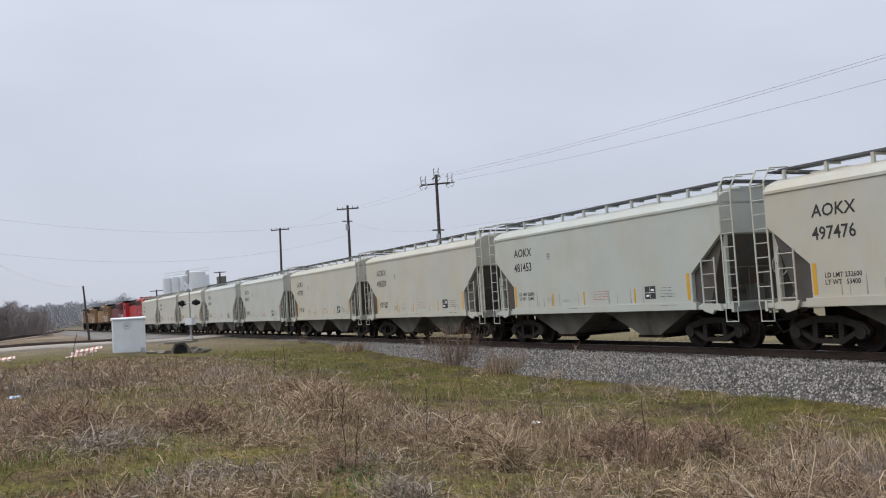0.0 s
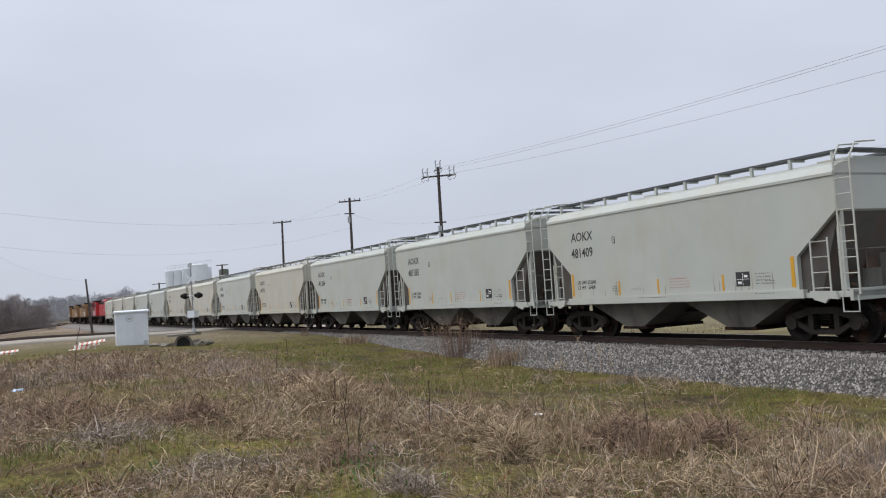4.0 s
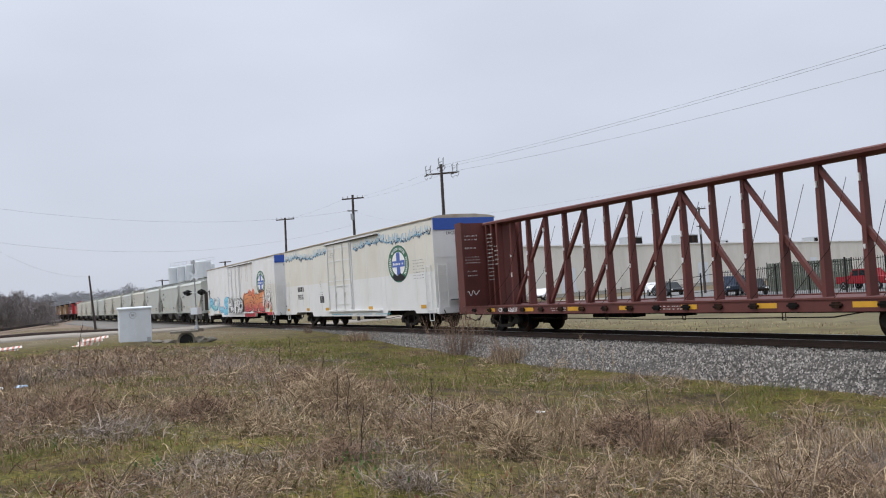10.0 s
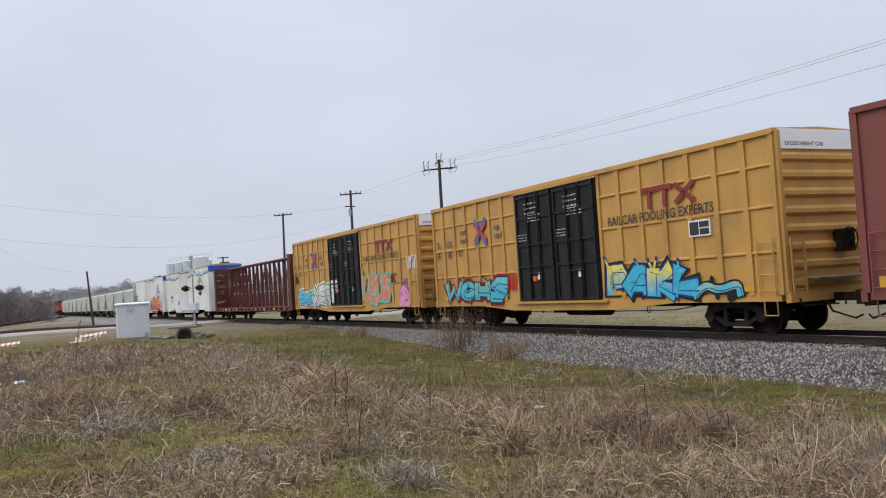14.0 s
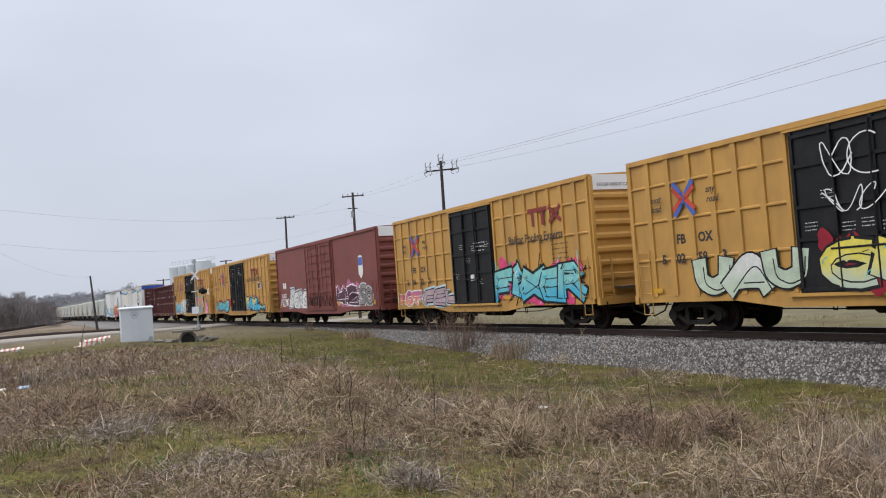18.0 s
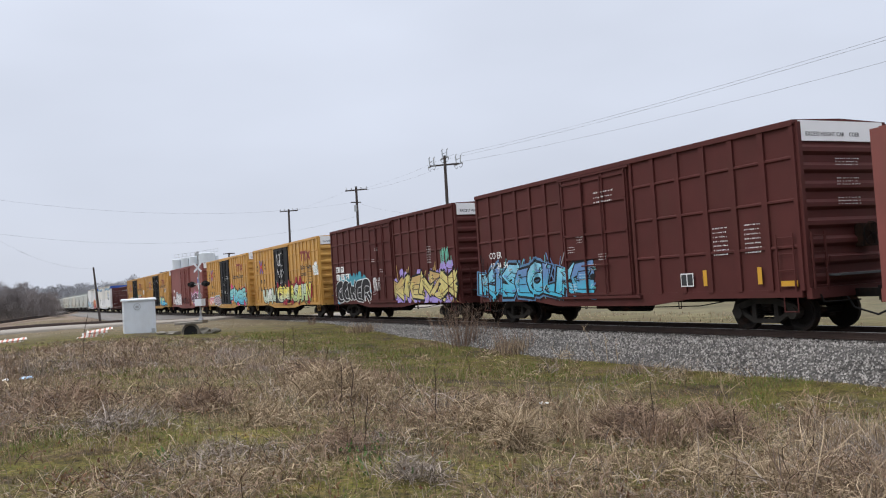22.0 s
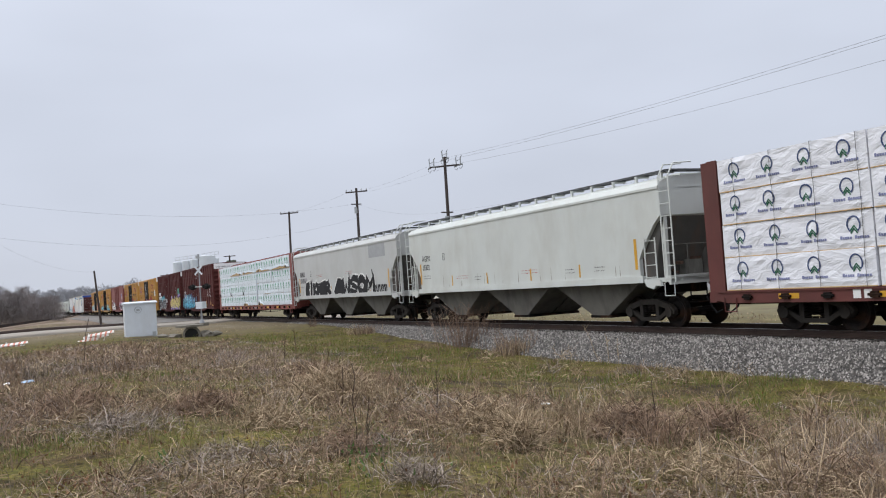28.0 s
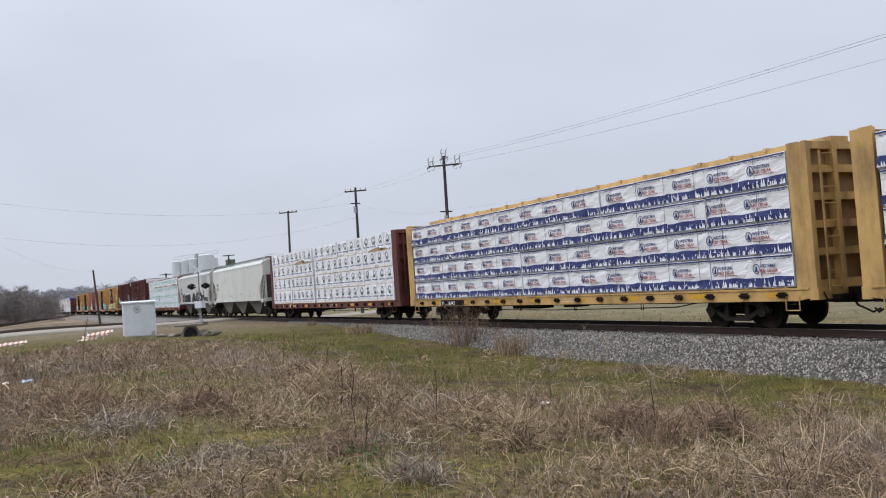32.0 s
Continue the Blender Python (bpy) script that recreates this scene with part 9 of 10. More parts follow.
def heaps():
    for x, y, wide, tall, n, kind in HEAPS:
        q = rnp.normal(0, 1, (n, 2)) * wide * 0.55
        d = np.hypot(q[:, 0], q[:, 1]) / wide
        lift = tall * rnp.uniform(0.0, 0.75, n) * np.clip(1.1 - 0.7 * d, 0.02, 1)
        tangle("weed_heap", x + q[:, 0], y + q[:, 1] * 0.8, lift, tall * rnp.uniform(0.5, 1.25, n), (0.0034 + 0.00042 * math.hypot(x, y)) * rnp.uniform(0.5, 1.5, n), M[kind],
               "heap of tangled %s dead growth in the field" % {"straw": "straw-coloured", "weed": "reddish-brown", "twig": "grey"}[kind])
    # the same growth, lower and loose, over the whole dry part of the field
    for kind, count, hue in (("straw", 2500, "pale straw-coloured"), ("weed", 2900, "reddish-brown"), ("twig", 1500, "grey")):
        cx, cy = scatter(count, 3.5, 40, power=1.1)
        keep = in_field(cx, cy) & (chance(len(cx)) > greenness(cx, cy) * 0.88) & (patchy(cx, cy, {"straw": 1.0, "weed": 4.6, "twig": 8.2}[kind], 2.0) > -0.25)
        cx, cy = cx[keep], cy[keep]
        i = np.repeat(np.arange(len(cx)), rnp.randint(12, 46, len(cx)))
        s = rnp.uniform(0.08, 0.3, len(cx))[i]
        x, y = cx[i] + rnp.normal(0, 1, len(i)) * s, cy[i] + rnp.normal(0, 1, len(i)) * s
        tall = (rnp.uniform(0.10, 0.3, len(cx)) * (0.85 + 0.6 * np.clip(patchy(cx, cy, 9.0, 1.9), -0.7, 1)) * np.interp(-cx, (28, 40), (1.0, 0.5)))[i]
        tangle("tangled_stems", x, y, tall * rnp.uniform(0, 0.7, len(i)), tall * rnp.uniform(0.6, 1.6, len(i)) + 0.05, np.clip(0.0026 + 0.00045 * np.hypot(x, y), 0.004, 0.018) * rnp.uniform(0.5, 1.5, len(i)), M[kind], "loose tangle of %s dead stems" % hue)


def dry_field():
    def dry(x, y, g):
        return (chance(len(x)) > g * 0.96 + 0.04) & (patchy(x, y, 12.0, 2.4) > -0.45)

    def left(x, y, g):
        # the brown weeds stand mostly to the west, thinning out eastwards
        return (chance(len(x)) > g) & (chance(len(x)) < np.clip(0.25 + (-x - 8) / 14, 0.15, 1))

    def brushy(x, y, g):
        return (x < -17) & (chance(len(x)) > g + np.clip((-x - 30) / 10, 0, 0.8)) & (patchy(x, y, 3.0, 0.8) > -0.2)
    tufts("straw_tufts", 2600, (14, 34), 2.2, 36, 1.25, (0.10, 0.30), (0.05, 0.16), M["straw"], 2.2, "tufts of pale dry straw-coloured grass", "dry grass", dry, 1.1)
    tufts("brown_tufts", 2500, (14, 34), 2.2, 40, 1.15, (0.12, 0.32), (0.05, 0.18), M["weed"], 2.0, "tufts of brown dead weeds", "weeds", dry, 0.9)
    tufts("grey_tufts", 1000, (12, 30), 2.2, 30, 1.25, (0.10, 0.28), (0.06, 0.2), M["twig"], 1.9, "tufts of grey tangled dead grass", "dry grass", dry, 1.1)
    tufts("brush", 1300, (26, 60), 17, 38, 0.8, (0.18, 0.36), (0.12, 0.45), M["brush"], 1.9, "fine mauve-grey dead brush", "brush", brushy, 0.9, az=(60, 106))
    tufts("tall_weeds", 900, (8, 20), 9, 44, 1.0, (0.22, 0.42), (0.06, 0.25), M["weed"], 1.5, "upright reddish-brown dead weeds", "weeds", left, 0.4)
    tufts("seeded_weeds", 380, (5, 12), 9, 40, 1.0, (0.28, 0.5), (0.05, 0.2), M["straw"], 0.6, "upright pale seeded weeds", "weeds", left, 0.5)
    tufts("tall_stems", 420, (1, 4), 5.5, 34, 1.1, (0.4, 0.75), (0.03, 0.12), M["weed"], 0.4, "thin tall dead weed stems", "weeds", dry, 0.4)
    tufts("bent_stems", 1900, (2, 6), 2.5, 22, 1.1, (0.25, 0.5), (0.03, 0.12), M["straw"], 2.3, "long bent pale grass stems", "dry grass", dry, 1.2)
    tufts("weed_mounds", 150, (110, 280), 9, 36, 0.9, (0.26, 0.42), (0.25, 0.6), M["weed"], 2.3, "broad mounds of tangled brown weeds", "weeds", left, 1.0)
    tufts("grey_mounds", 90, (110, 240), 8, 30, 0.9, (0.28, 0.45), (0.22, 0.5), M["twig"], 2.0, "broad mounds of tangled grey dead weeds", "weeds", left, 1.0)
    # matted dead stems close to the ground
    for nm, mt, count in (("matted_straw", "straw", 38000), ("matted_weeds", "weed", 38000)):
        x, y = scatter(count, 2.2, 34, power=1.25)
        keep = in_field(x, y) & (chance(len(x)) > greenness(x, y) * 0.92)
        x, y = x[keep], y[keep]
        r = np.hypot(x, y)
        blades(nm, x, y, heights(x, y) + rnp.uniform(-0.01, 0.05, len(x)), rnp.uniform(0.06, 0.2, len(x)), np.clip(0.0022 + 0.0004 * r, 0.003, 0.014), M[mt], 3.4, "matted dead stems lying on the ground", "dry grass", 0.6)
    # fallen leaves
    x, y = scatter(2600, 3.8, 20, power=1.2)
    keep = in_field(x, y) & (chance(len(x)) > 0.6 * greenness(x, y))
    x, y = x[keep], y[keep]
    x, y = np.r_[x, -8.7 + rnp.normal(0, 0.28, 130)], np.r_[y, 0.45 + rnp.normal(0, 0.2, 130)]
    blades("fallen_leaves", x, y, heights(x, y) + rnp.uniform(0.0, 0.08, len(x)), rnp.uniform(0.03, 0.06, len(x)), np.full(len(x), 0.026), M["leaf"], 2.4, "brown curled fallen leaves", "leaves", 1.0)


def green_field():
    for nm, mt, count, off in (("green_grass", "grass", 140000, 7.0), ("lush_grass", "lush", 80000, 3.3)):
        x, y = scatter(count, 2.2, 46, power=1.15)
        g = greenness(x, y)
        keep = in_field(x, y) & (rnp.uniform(0, 1, len(x)) < 0.10 + 0.9 * g) & ((patchy(x, y, off, 1.5) > (-0.6 if off > 5 else 0.15)) | (np.minimum(np.hypot(x + 9.0, y - 10.3), np.hypot(x + 13.2, y - 7.3)) < 1.5))
        x, y, g = x[keep], y[keep], g[keep]
        r = np.hypot(x, y)
        lush = np.clip(patchy(x, y, off, 1.5) + 0.4, 0.15, 1.2)
        h = rnp.uniform(0.03, 0.12, len(x)) * (0.5 + lush)
        blades(nm, x, y, heights(x, y) - 0.01, h, np.clip(0.0026 + 0.0004 * r, 0.0035, 0.015), M[mt], 1.3, "short green winter grass", "grass", 0.8)
    # dead grass among the green, in tufts and single blades
    def among(x, y, g):
        return (g > 0.3) & (patchy(x, y, 4.0, 2.2) > -0.1)
    tufts("pale_grass", 2300, (14, 40), 6, 46, 0.95, (0.08, 0.22), (0.08, 0.25), M["straw"], 1.8, "pale dead grass among the green", "dry grass", among, 1.0)
    tufts("brown_grass", 1900, (14, 40), 6, 46, 0.95, (0.08, 0.2), (0.08, 0.3), M["weed"], 1.8, "brown dead grass among the green", "dry grass", among, 1.0)


def verge_weeds():
    """Low dead weeds on the dirt about the road, the siding and the cabinet."""
    n = 24000
    x, y = rnp.uniform(-125, -50, n), rnp.uniform(-28, 15.2, n)
    d = ((x + 66.5) * 0.78 + (y + 1.0) * 0.626)
    off_road = np.abs(d) > 5.6
    off_siding = np.abs(y - np.interp(x, (-128, -98, -78, -62, -52), (1.6, -3.0, -9.5, -20, -36))) > 2.4
    keep = off_road & off_siding & (patchy(x, y, 3.0, 0.9) > -0.15) & ~((x > -52) & (y < 4)) & (np.hypot(x + 49.7, y - 5.9) > 1.3)
    x, y = x[keep], y[keep]
    blades("verge_weeds", x, y, heights(x, y), rnp.uniform(0.03, 0.09, len(x)), rnp.uniform(0.012, 0.03, len(x)), M["straw"], 2.5, "low dead weeds on the dirt verge", "weeds", 0.8)


def far_strip():
    """Rough winter grass on the bank beyond the track."""
    n = 24000
    x, y = rnp.uniform(-95, 8, n), 21.6 + 10.5 * rnp.uniform(0, 1, n) ** 1.3
    keep = patchy(x, y, 6.0, 0.8) > -0.35
    x, y = x[keep], y[keep]
    blades("bank_grass", x, y, heights(x, y), rnp.uniform(0.06, 0.2, len(x)), rnp.uniform(0.02, 0.045, len(x)), M["straw"], 1.8, "rough tan winter grass on the bank beyond the track", "dry grass", 0.8)


far_strip()
heaps()
dry_field()
green_field()
verge_weeds()


def tussock(x, y, n, spread, tall, mat, label, lean=0.9):
    px, py = x + rnp.normal(0, spread, n), y + rnp.normal(0, spread, n)
    h = rnp.uniform(0.5, 1.0, n) * tall
    return blades("grass_tussock", px, py, heights(px, py) - 0.02, h, np.full(n, 0.006 + 0.0004 * math.hypot(x, y)), mat, lean, label, "grass tussock", 0.7)


tussock(-6.3, 7.75, 700, 0.28, 0.55, M["straw"], "tall tussock of pale dry grass", 2.2)
tussock(-5.9, 7.4, 500, 0.3, 0.5, M["twig"], "tussock of grey-brown dry grass", 2.2)
tussock(-7.6, 6.2, 130, 0.22, 0.5, M["weed"], "tussock of reddish dry weed stems", 1.1)
tussock(-16.0, 6.0, 700, 0.55, 0.5, M["weed"], "mound of tangled brown weeds", 2.0)
tussock(-13.2, 4.6, 700, 0.45, 0.42, M["straw"], "mound of tangled straw-coloured weeds", 2.0)
tussock(-9.0, 5.9, 500, 0.35, 0.4, M["straw"], "mound of dry straw", 2.2)


def shrub(x, y, tall, n, spread, label):
    """A leafless shrub: upright shoots with side twigs."""
    z = ground_z(x, y)
    c = thing("shrub", label, "shrub", "shrubs along the ballast", pose(x, y, z))
    rng = random.Random(int(x * 100))
    bm = bmesh.new()
    for _ in range(n):
        a, r0 = rng.uniform(0, 6.28), abs(rng.gauss(0, spread * 0.35))
        p = Vector((r0 * math.cos(a), r0 * math.sin(a), -0.05))
        out = Vector((math.cos(a), math.sin(a), 0)) * rng.uniform(0.1, 0.55)
        h = tall * rng.uniform(0.5, 1.0)
        q = p + Vector((0, 0, h * 0.5)) + out * 0.3 * h
        t = p + Vector((0, 0, h)) + out * 0.7 * h
        rod(bm, p, q, 0.009, 3, 0.006)
        rod(bm, q, t, 0.006, 3, 0.003)
        for _ in range(5):
            f = rng.uniform(0.2, 0.95)
            s = p.lerp(t, f)
            d = Vector((rng.uniform(-1, 1), rng.uniform(-1, 1), rng.uniform(0.3, 1.2))) * 0.22 * h
            rod(bm, s, s + d, 0.004, 3, 0.002)
    tagged(part("shoots", bm, M["weedbark"], c), kind="stuff")


M["weedbark"] = plant_material("red_brown_twigs", (0.36, 0.25, 0.18), (0.12, 0.08, 0.062))
shrub(-29.4, 15.1, 1.75, 100, 1.7, "leafless red-brown shrub at the foot of the ballast")
shrub(-25.5, 14.9, 1.0, 50, 1.4, "low leafless shrub with pale grass at the ballast")
shrub(-39.8, 15.2, 0.55, 34, 0.9, "low leafless shrub at the foot of the ballast")
shrub(-48.6, 15.2, 0.6, 24, 0.5, "low leafless shrub at the foot of the ballast")
tussock(-25.6, 15.0, 260, 0.35, 0.6, M["straw"], "pale dry grass at the foot of the ballast", 0.6)
tussock(-40.2, 15.1, 200, 0.4, 0.5, M["straw"], "pale dry grass at the foot of the ballast", 0.6)


def stalk(x, y, tall, mat, lean, label, r=0.006, twigs=6):
    z = ground_z(x, y)
    rng = random.Random(int(x * 977 + y * 131))
    bm = bmesh.new()
    pts = [Vector((x + lean[0] * f * tall, y + lean[1] * f * tall, z - 0.05 + tall * (f - 0.18 * f * f * (abs(lean[0]) + abs(lean[1]))))) for f in (0, 0.3, 0.6, 0.85, 1.0)]
    pts = [p + Vector((rng.uniform(-1, 1), rng.uniform(-1, 1), 0)) * 0.035 * tall if i else p for i, p in enumerate(pts)]
    path_rod(bm, pts, r * 0.6, 5)
    for _ in range(twigs):
        p = pts[0].lerp(pts[-1], rng.uniform(0.3, 0.95))
        rod(bm, p, p + Vector((rng.uniform(-1, 1), rng.uniform(-1, 1), rng.uniform(0.4, 1.2))) * tall * 0.14, r * 0.5, 4, r * 0.25)
    single("weed_stalk", bm, mat, None, label, "weed stalk", "tall weed stalks")


M["darkstalk"] = plant_material("dark_dead_stem", (0.075, 0.05, 0.04), (0.05, 0.035, 0.03))
DARKSTALK, PALESTALK = M["darkstalk"], M["straw"]
for sx, sy, h, mt, le, lab in (
        (-9.6, 4.48, 0.78, DARKSTALK, (0.0, 0.02), "dark upright dead weed stalk"), (-8.4, 3.1, 0.62, DARKSTALK, (0.02, 0.1), "dark branching dead weed stalk"),
        (-8.55, 3.05, 0.95, DARKSTALK, (-0.05, 0.02), "tall thin dead weed stalk"), (-28.4, 1.75, 1.35, DARKSTALK, (-0.05, 0.12), "dark crooked sapling stem"),
        (-8.3, 6.65, 0.95, PALESTALK, (-0.25, -0.28), "long pale arching grass stem"), (-9.4, 6.2, 0.55, PALESTALK, (0.1, 0.05), "pale dry grass stem"),
        (-6.6, 6.4, 0.95, PALESTALK, (-0.15, -0.1), "long pale branching grass stem"), (-13.4, 11.0, 0.55, PALESTALK, (-0.4, -0.1), "pale leaning grass stem"),
        (-7.8, 6.3, 0.75, DARKSTALK, (0.0, 0.0), "upright reddish weed stalk"), (-12.0, 4.1, 0.7, DARKSTALK, (0.05, 0.05), "dark dead weed stalk"),
        (-22.5, 6.2, 0.9, DARKSTALK, (0.0, 0.05), "thin dead weed stalk"), (-31.0, 9.0, 0.9, DARKSTALK, (0.0, 0.0), "thin dead weed stalk"),
        (-20.5, 14.75, 1.25, PALESTALK, (-0.35, -0.15), "long pale arching grass stem by the ballast"), (-20.0, 14.7, 0.9, PALESTALK, (-0.1, 0.0), "pale grass stem by the ballast"),
        (-19.6, 14.7, 0.8, PALESTALK, (0.05, 0.0), "pale grass stem by the ballast"), (-6.0, 4.2, 0.5, PALESTALK, (0.4, 0.3), "bent pale grass stem"),
        (-5.3, 5.6, 0.55, DARKSTALK, (0.5, 0.1), "fallen dark weed stalk"), (-5.0, 4.6, 0.6, PALESTALK, (-0.5, 0.4), "bent dry straw stem"),
        (-7.2, 2.2, 0.4, PALESTALK, (0.3, 0.2), "bent dry straw stem"), (-9.0, 1.3, 0.45, PALESTALK, (-0.2, 0.3), "bent dry straw stem")):
    stalk(sx, sy, h, mt, le, lab, 0.004 + 0.00035 * math.hypot(sx, sy))


def leafy_patch(x, y, n, spread):
    px, py = x + rnp.normal(0, spread, n), y + rnp.normal(0, spread * 0.6, n)
    blades("leafy_weed", px, py, heights(px, py) + rnp.uniform(0.02, 0.14, n), rnp.uniform(0.03, 0.07, n), np.full(n, 0.026), M["broadleaf"], 1.5, "green leafy ground weed", "weed", 0.8)


leafy_patch(-8.0, 2.95, 30, 0.3)
leafy_patch(-7.2, 2.7, 24, 0.3)
leafy_patch(-9.0, 1.2, 24, 0.15)


# ---- trees ----
def bare_tree(seed, tall, spread):
    """Trunk and limbs, and a crown of fine twigs, as two meshes."""
    rng = random.Random(seed)
    limbs, tips = bmesh.new(), []

    def grow(p, d, ln, r, depth):
        q = p + d * ln
        rod(limbs, p, q, r, 5 if depth < 2 else 3, r * 0.65)
        tips.append((p, q, r))
        if depth >= 3:
            return
        for _ in range(rng.choice((2, 3, 3))):
            t = (d + Vector((rng.uniform(-1, 1), rng.uniform(-1, 1), rng.uniform(-0.25, 0.5))) * spread).normalized()
            grow(p.lerp(q, rng.uniform(0.55, 1.0)), t, ln * rng.uniform(0.55, 0.8), r * 0.58, depth + 1)
    for _ in range(4):
        d = Vector((rng.uniform(-0.7, 0.7), rng.uniform(-0.7, 0.7), 1)).normalized()
        grow(Vector((rng.uniform(-0.5, 0.5), rng.uniform(-0.5, 0.5), -0.2)), d, tall * 0.27, tall * 0.010, 0)
    v, f = [], []
    for p, q, r in tips:
        for _ in range(18):
            s = p.lerp(q, rng.uniform(0, 1))
            d = Vector((rng.uniform(-1, 1), rng.uniform(-1, 1), rng.uniform(-0.3, 0.9))).normalized() * tall * rng.uniform(0.05, 0.13)
            w = Vector((rng.uniform(-1, 1), rng.uniform(-1, 1), rng.uniform(-1, 1))).normalized() * tall * 0.0025
            k = len(v)
            v += [s - w, s + w, s + d]
            f.append((k, k + 1, k + 2))
    me = bpy.data.meshes.new("crown")
    me.from_pydata([tuple(a) for a in v], [], f)
    me.materials.append(M["bark"])
    return mesh_of("trunk", limbs, M["bark"]), me


TREES = [bare_tree(s, 5.6, 0.75) for s in (1, 2, 3, 4)]
rt = random.Random(77)


def plant_tree(i, x, y, size, label):
    c = thing("bare_tree", label, "tree", "bare trees by the railway", pose(x, y, ground_z(x, y), 0, 0, rt.uniform(0, 360)))
    c.scale = (size, size, size * rt.uniform(0.9, 1.1))
    for nm, me in zip(("trunk", "crown"), TREES[i % 4]):
        o = new(nm, me)
        o.parent = c


for k in range(62):
    f = k / 62
    y = -34 + 38 * f
    x = -122 - 26 * f + rt.uniform(-22, 6)
    plant_tree(k, x, y + rt.uniform(-1.5, 1.5), rt.uniform(0.75, 1.12) * (1.0 if y < 2 else 0.8), "leafless scrub tree beside the siding")


def twig_mass(name, crowns, per, mat, label, category, size, width):
    """One mesh of many thin twigs that fill rounded crowns (x, y, radius, height)."""
    n = len(crowns) * per
    c = np.repeat(np.array(crowns), per, 0)
    f = rnp.uniform(0, 1, n) ** 0.75
    r = c[:, 2] * np.sqrt(np.maximum(0.03, 1 - f ** 2.2))
    a, q = rnp.uniform(0, 6.28, n), np.sqrt(rnp.uniform(0, 1, n))
    s = np.c_[c[:, 0] + r * q * np.cos(a), c[:, 1] + r * q * np.sin(a), c[:, 4] + c[:, 3] * f]
    d = np.c_[rnp.uniform(-1, 1, n), rnp.uniform(-1, 1, n), rnp.uniform(-0.2, 1.2, n)]
    d *= (size * rnp.uniform(0.4, 1.0, n) / np.linalg.norm(d, axis=1))[:, None]
    w = np.c_[np.full(n, 0.15), np.ones(n), np.zeros(n)] * (width * rnp.uniform(0.5, 1.2, n))[:, None]
    v = np.stack([s - w, s + w, s + d], 1).reshape(-1, 3)
    me = bpy.data.meshes.new(name)
    me.from_pydata(v.tolist(), [], np.arange(n * 3).reshape(-1, 3).tolist())
    me.materials.append(mat)
    return tagged(new(name, me), label, category, kind="stuff")


# both lightened for the haze of distance, the far wood bluish as well
M["thicket"] = plant_material("grey_brown_thicket", (0.27, 0.24, 0.235), (0.14, 0.125, 0.12))
M["haze_wood"] = plant_material("haze_paled_wood", (0.285, 0.29, 0.31), (0.215, 0.22, 0.235))
rw = random.Random(8)
crowns = []
for k in range(170):
    f = k / 170
    x, y = -124 - 24 * f + rw.uniform(-14, 2), -36 + 42 * f
    crowns.append((x, y, rw.uniform(1.2, 2.2), rw.uniform(3.6, 5.8) * (1.0 if f < 0.9 else 0.8), ground_z(x, y) - 0.2))
twig_mass("thicket", crowns, 900, M["thicket"], "dense leafless grey-brown thicket beside the siding", "thicket", 0.9, 0.016)
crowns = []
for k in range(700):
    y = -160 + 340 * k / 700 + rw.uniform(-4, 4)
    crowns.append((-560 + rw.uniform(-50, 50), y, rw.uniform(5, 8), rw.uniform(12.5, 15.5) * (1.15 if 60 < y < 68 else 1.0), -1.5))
twig_mass("far_woods", crowns, 230, M["haze_wood"], "distant leafless woods on the skyline, paled for haze", "woods", 1.8, 0.15)


# ---- small litter ----
def crumpled(x, y, size, mat, label, seed, name="plastic_litter"):
    rng = random.Random(seed)
    bm = bmesh.new()
    bmesh.ops.create_icosphere(bm, subdivisions=2, radius=1.0)
    for v in bm.verts:
        k = 1 + 0.45 * noise.noise(v.co * 2.1 + Vector((seed, 0, 0)))
        v.co = Vector((v.co.x * size[0] * k, v.co.y * size[1] * k, max(-0.01, v.co.z * size[2] * k)))
    single(name, bm, mat, pose(x, y, ground_z(x, y) + 0.07, 0, 0, rng.uniform(0, 90)), label, "litter", smooth=False)


crumpled(-11.6, 7.25, (0.09, 0.055, 0.025), M["white_clean"], "crumpled white plastic litter in the grass", 3)
crumpled(-21.4, 0.15, (0.07, 0.15, 0.04), spray("pale_blue_plastic", (0.45, 0.58, 0.75)), "crumpled blue and white plastic sheet in the weeds", 4)
crumpled(-21.2, -0.25, (0.06, 0.10, 0.035), M["white_clean"], "crumpled white plastic sheet in the weeds", 6)


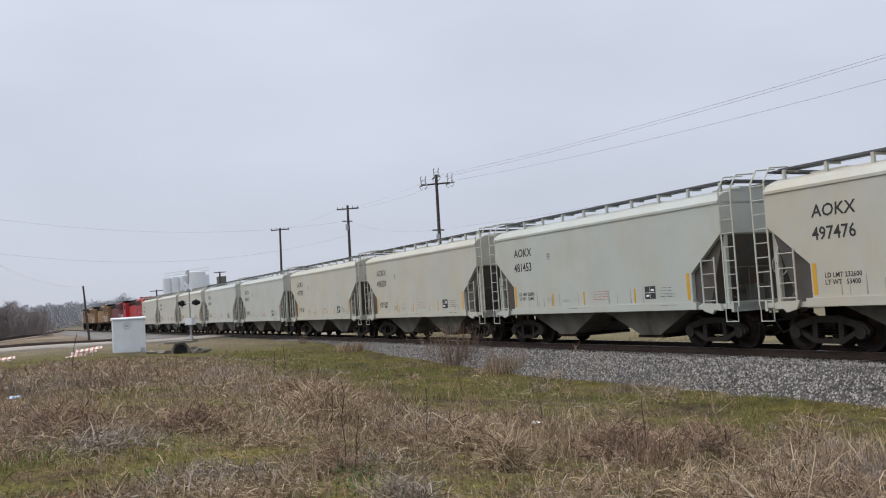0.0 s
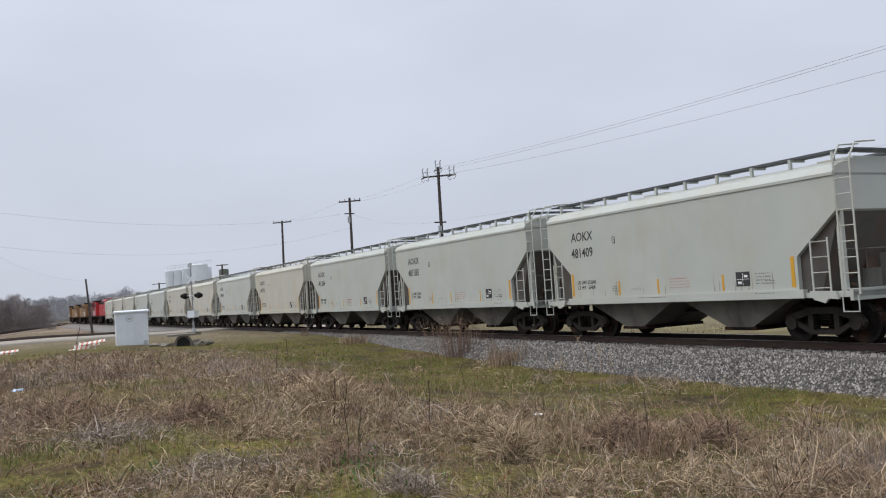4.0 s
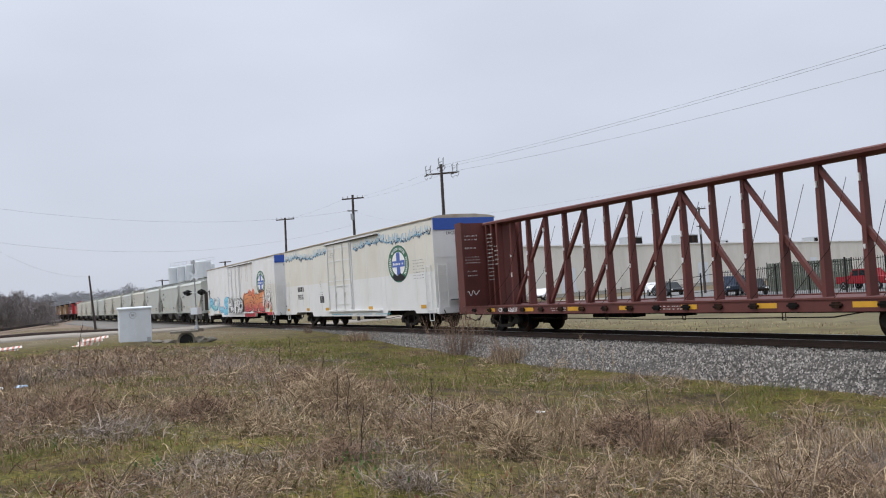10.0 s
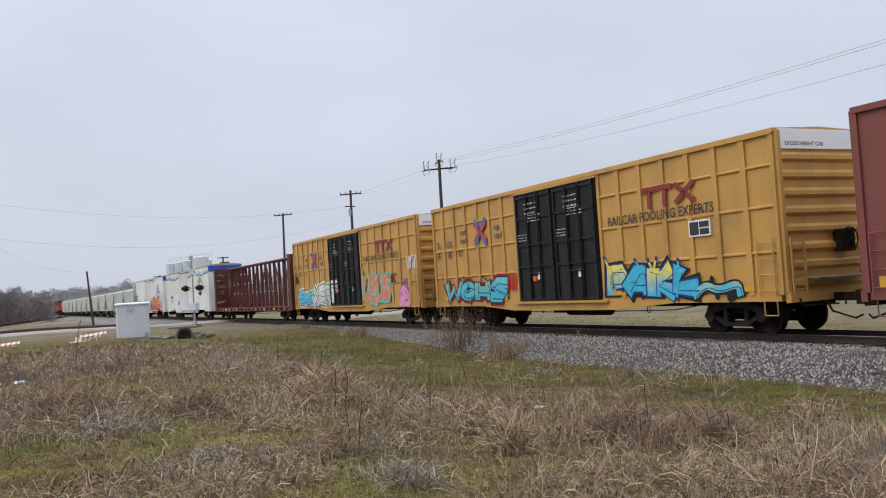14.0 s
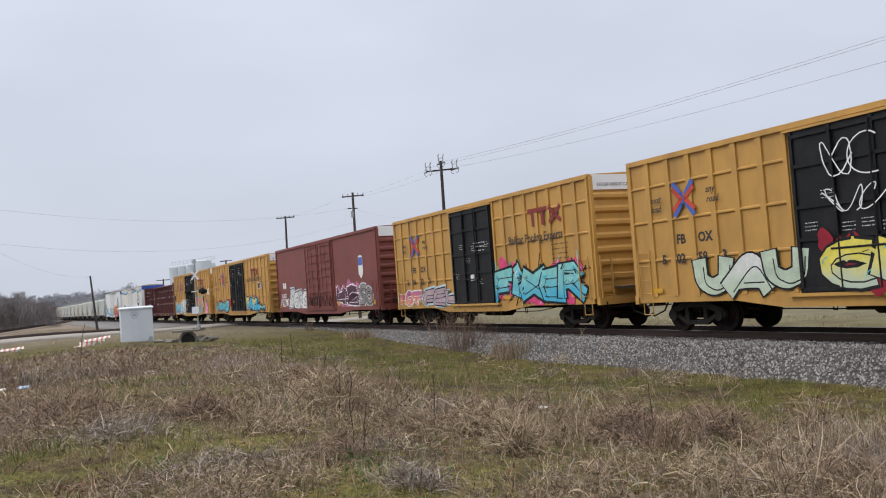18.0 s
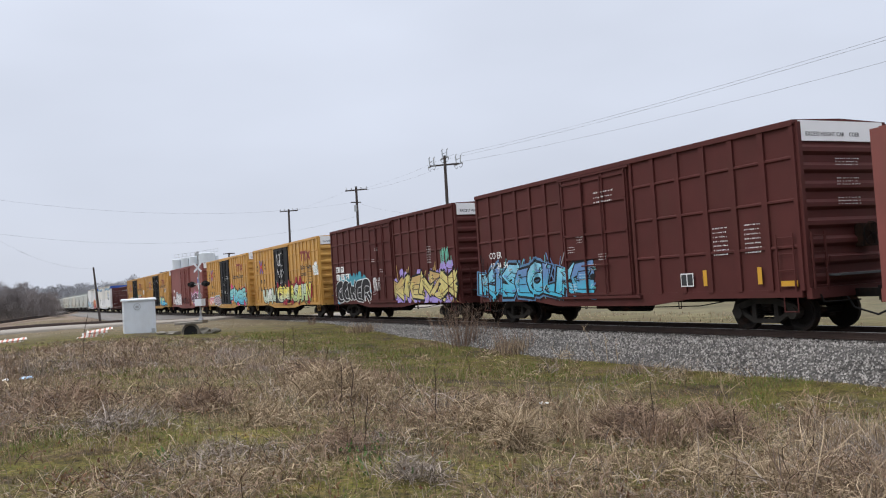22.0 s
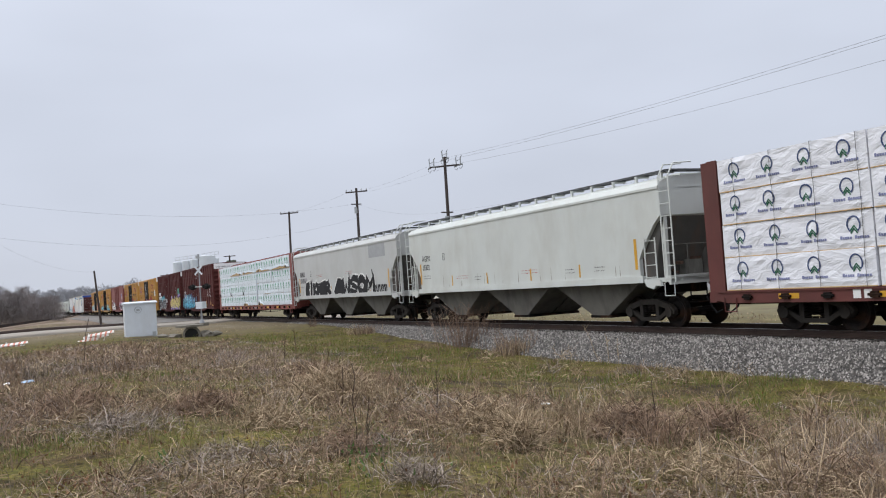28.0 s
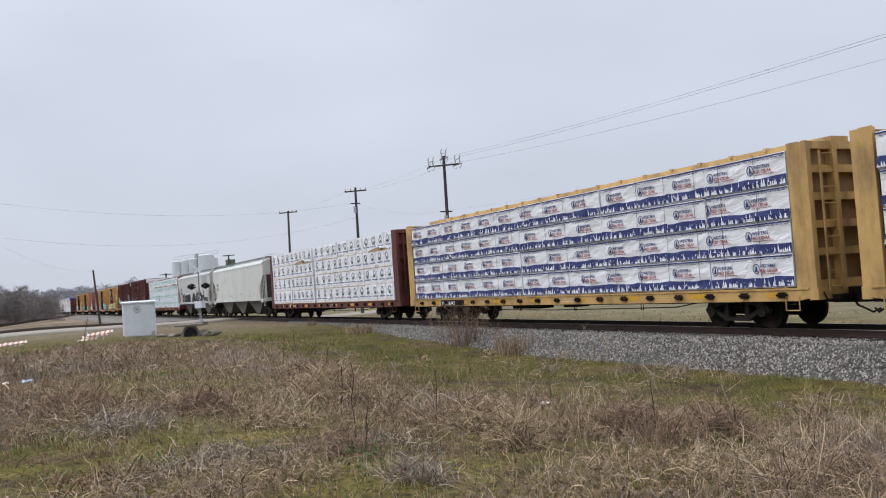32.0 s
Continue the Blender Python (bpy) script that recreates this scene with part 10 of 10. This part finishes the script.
# ---- loose ballast stones ----
def ballast_stones():
    n = 42000
    s = -4 - 54 * rnp.uniform(0, 1, n) ** 1.25
    o = np.where(rnp.uniform(0, 1, n) < 0.97, rnp.uniform(-3.25, -0.95, n), -3.2 - rnp.exponential(0.16, n))
    prof_o, prof_z = [-4.4, -3.3, -3.15, -2.35, -1.75, -1.3, -0.9], [-0.86, -0.88, -0.86, -0.42, -0.23, -0.2, -0.2]
    zz = np.interp(o, prof_o, prof_z)
    yy = np.array([bend(float(a))[1] for a in s]) + o
    size = rnp.uniform(0.014, 0.037, n)
    octa = np.array([(1, 0, -0.5), (-1, 0, -0.5), (0, 1, -0.5), (0, -1, -0.5), (0, 0, 1)], float)
    tri = np.array([(0, 2, 4), (2, 1, 4), (1, 3, 4), (3, 0, 4)])
    a = rnp.uniform(0, 6.28, n)
    v = octa[None] * rnp.uniform(0.6, 1.3, (n, 5, 1)) * size[:, None, None]
    c, q = np.cos(a)[:, None], np.sin(a)[:, None]
    v = np.stack([v[:, :, 0] * c - v[:, :, 1] * q, v[:, :, 0] * q + v[:, :, 1] * c, v[:, :, 2] + 0.3 * v[:, :, 0]], 2)
    v += np.stack([s, yy, zz + size * 0.35], 1)[:, None, :]
    faces = (np.arange(n) * 5)[:, None, None] + tri[None]
    me = bpy.data.meshes.new("ballast_stones")
    me.from_pydata(v.reshape(-1, 3).tolist(), [], faces.reshape(-1, 3).tolist())
    me.materials.append(M["stone"])
    tagged(new("ballast_stones", me), "loose crushed grey stones on the ballast slope", "stones", kind="stuff")


M["stone"] = plant_material("crushed_stone", (0.47, 0.44, 0.41), (0.075, 0.068, 0.062))
ballast_stones()


# ---- movement ----
def travelled(t):
    """Metres that the train has gone at t seconds; it slows a little."""
    return 12.151 * t - 0.0195 * t * t


def along(s, t):
    x, y, a = bend(s - travelled(t))
    return pose(x, y, 0, 0, 0, math.degrees(a))


def spin_wheels():
    """The wheelsets roll while their vehicle passes near."""
    starts = {c: s for s, c in TRAIN}
    for w in WHEELS:
        base = w.matrix_basis.copy()
        s = starts[w.parent.parent] + w.parent.location.x + base.translation.x
        near = [k / FPS for k in range(0, 32 * FPS + 1) if -62 < s - travelled(k / FPS) < -6]
        if not near:
            near = [0.0]
        rows = [(t, base @ Matrix.Rotation(-(travelled(t) - travelled(near[0])) / 0.457, 4, "Y")) for t in near]
        if near[0] > 0:
            rows.insert(0, (0.0, rows[0][1]))
        if near[-1] < 32:
            rows.append((32.0, rows[-1][1]))
        walk(w, rows)


def motions():
    steps = [0.0] + [2.0 * k for k in range(1, 17)]
    for s, c in TRAIN + LOADS:
        walk(c, [(t, along(s, t)) for t in steps])
    spin_wheels()


motions()
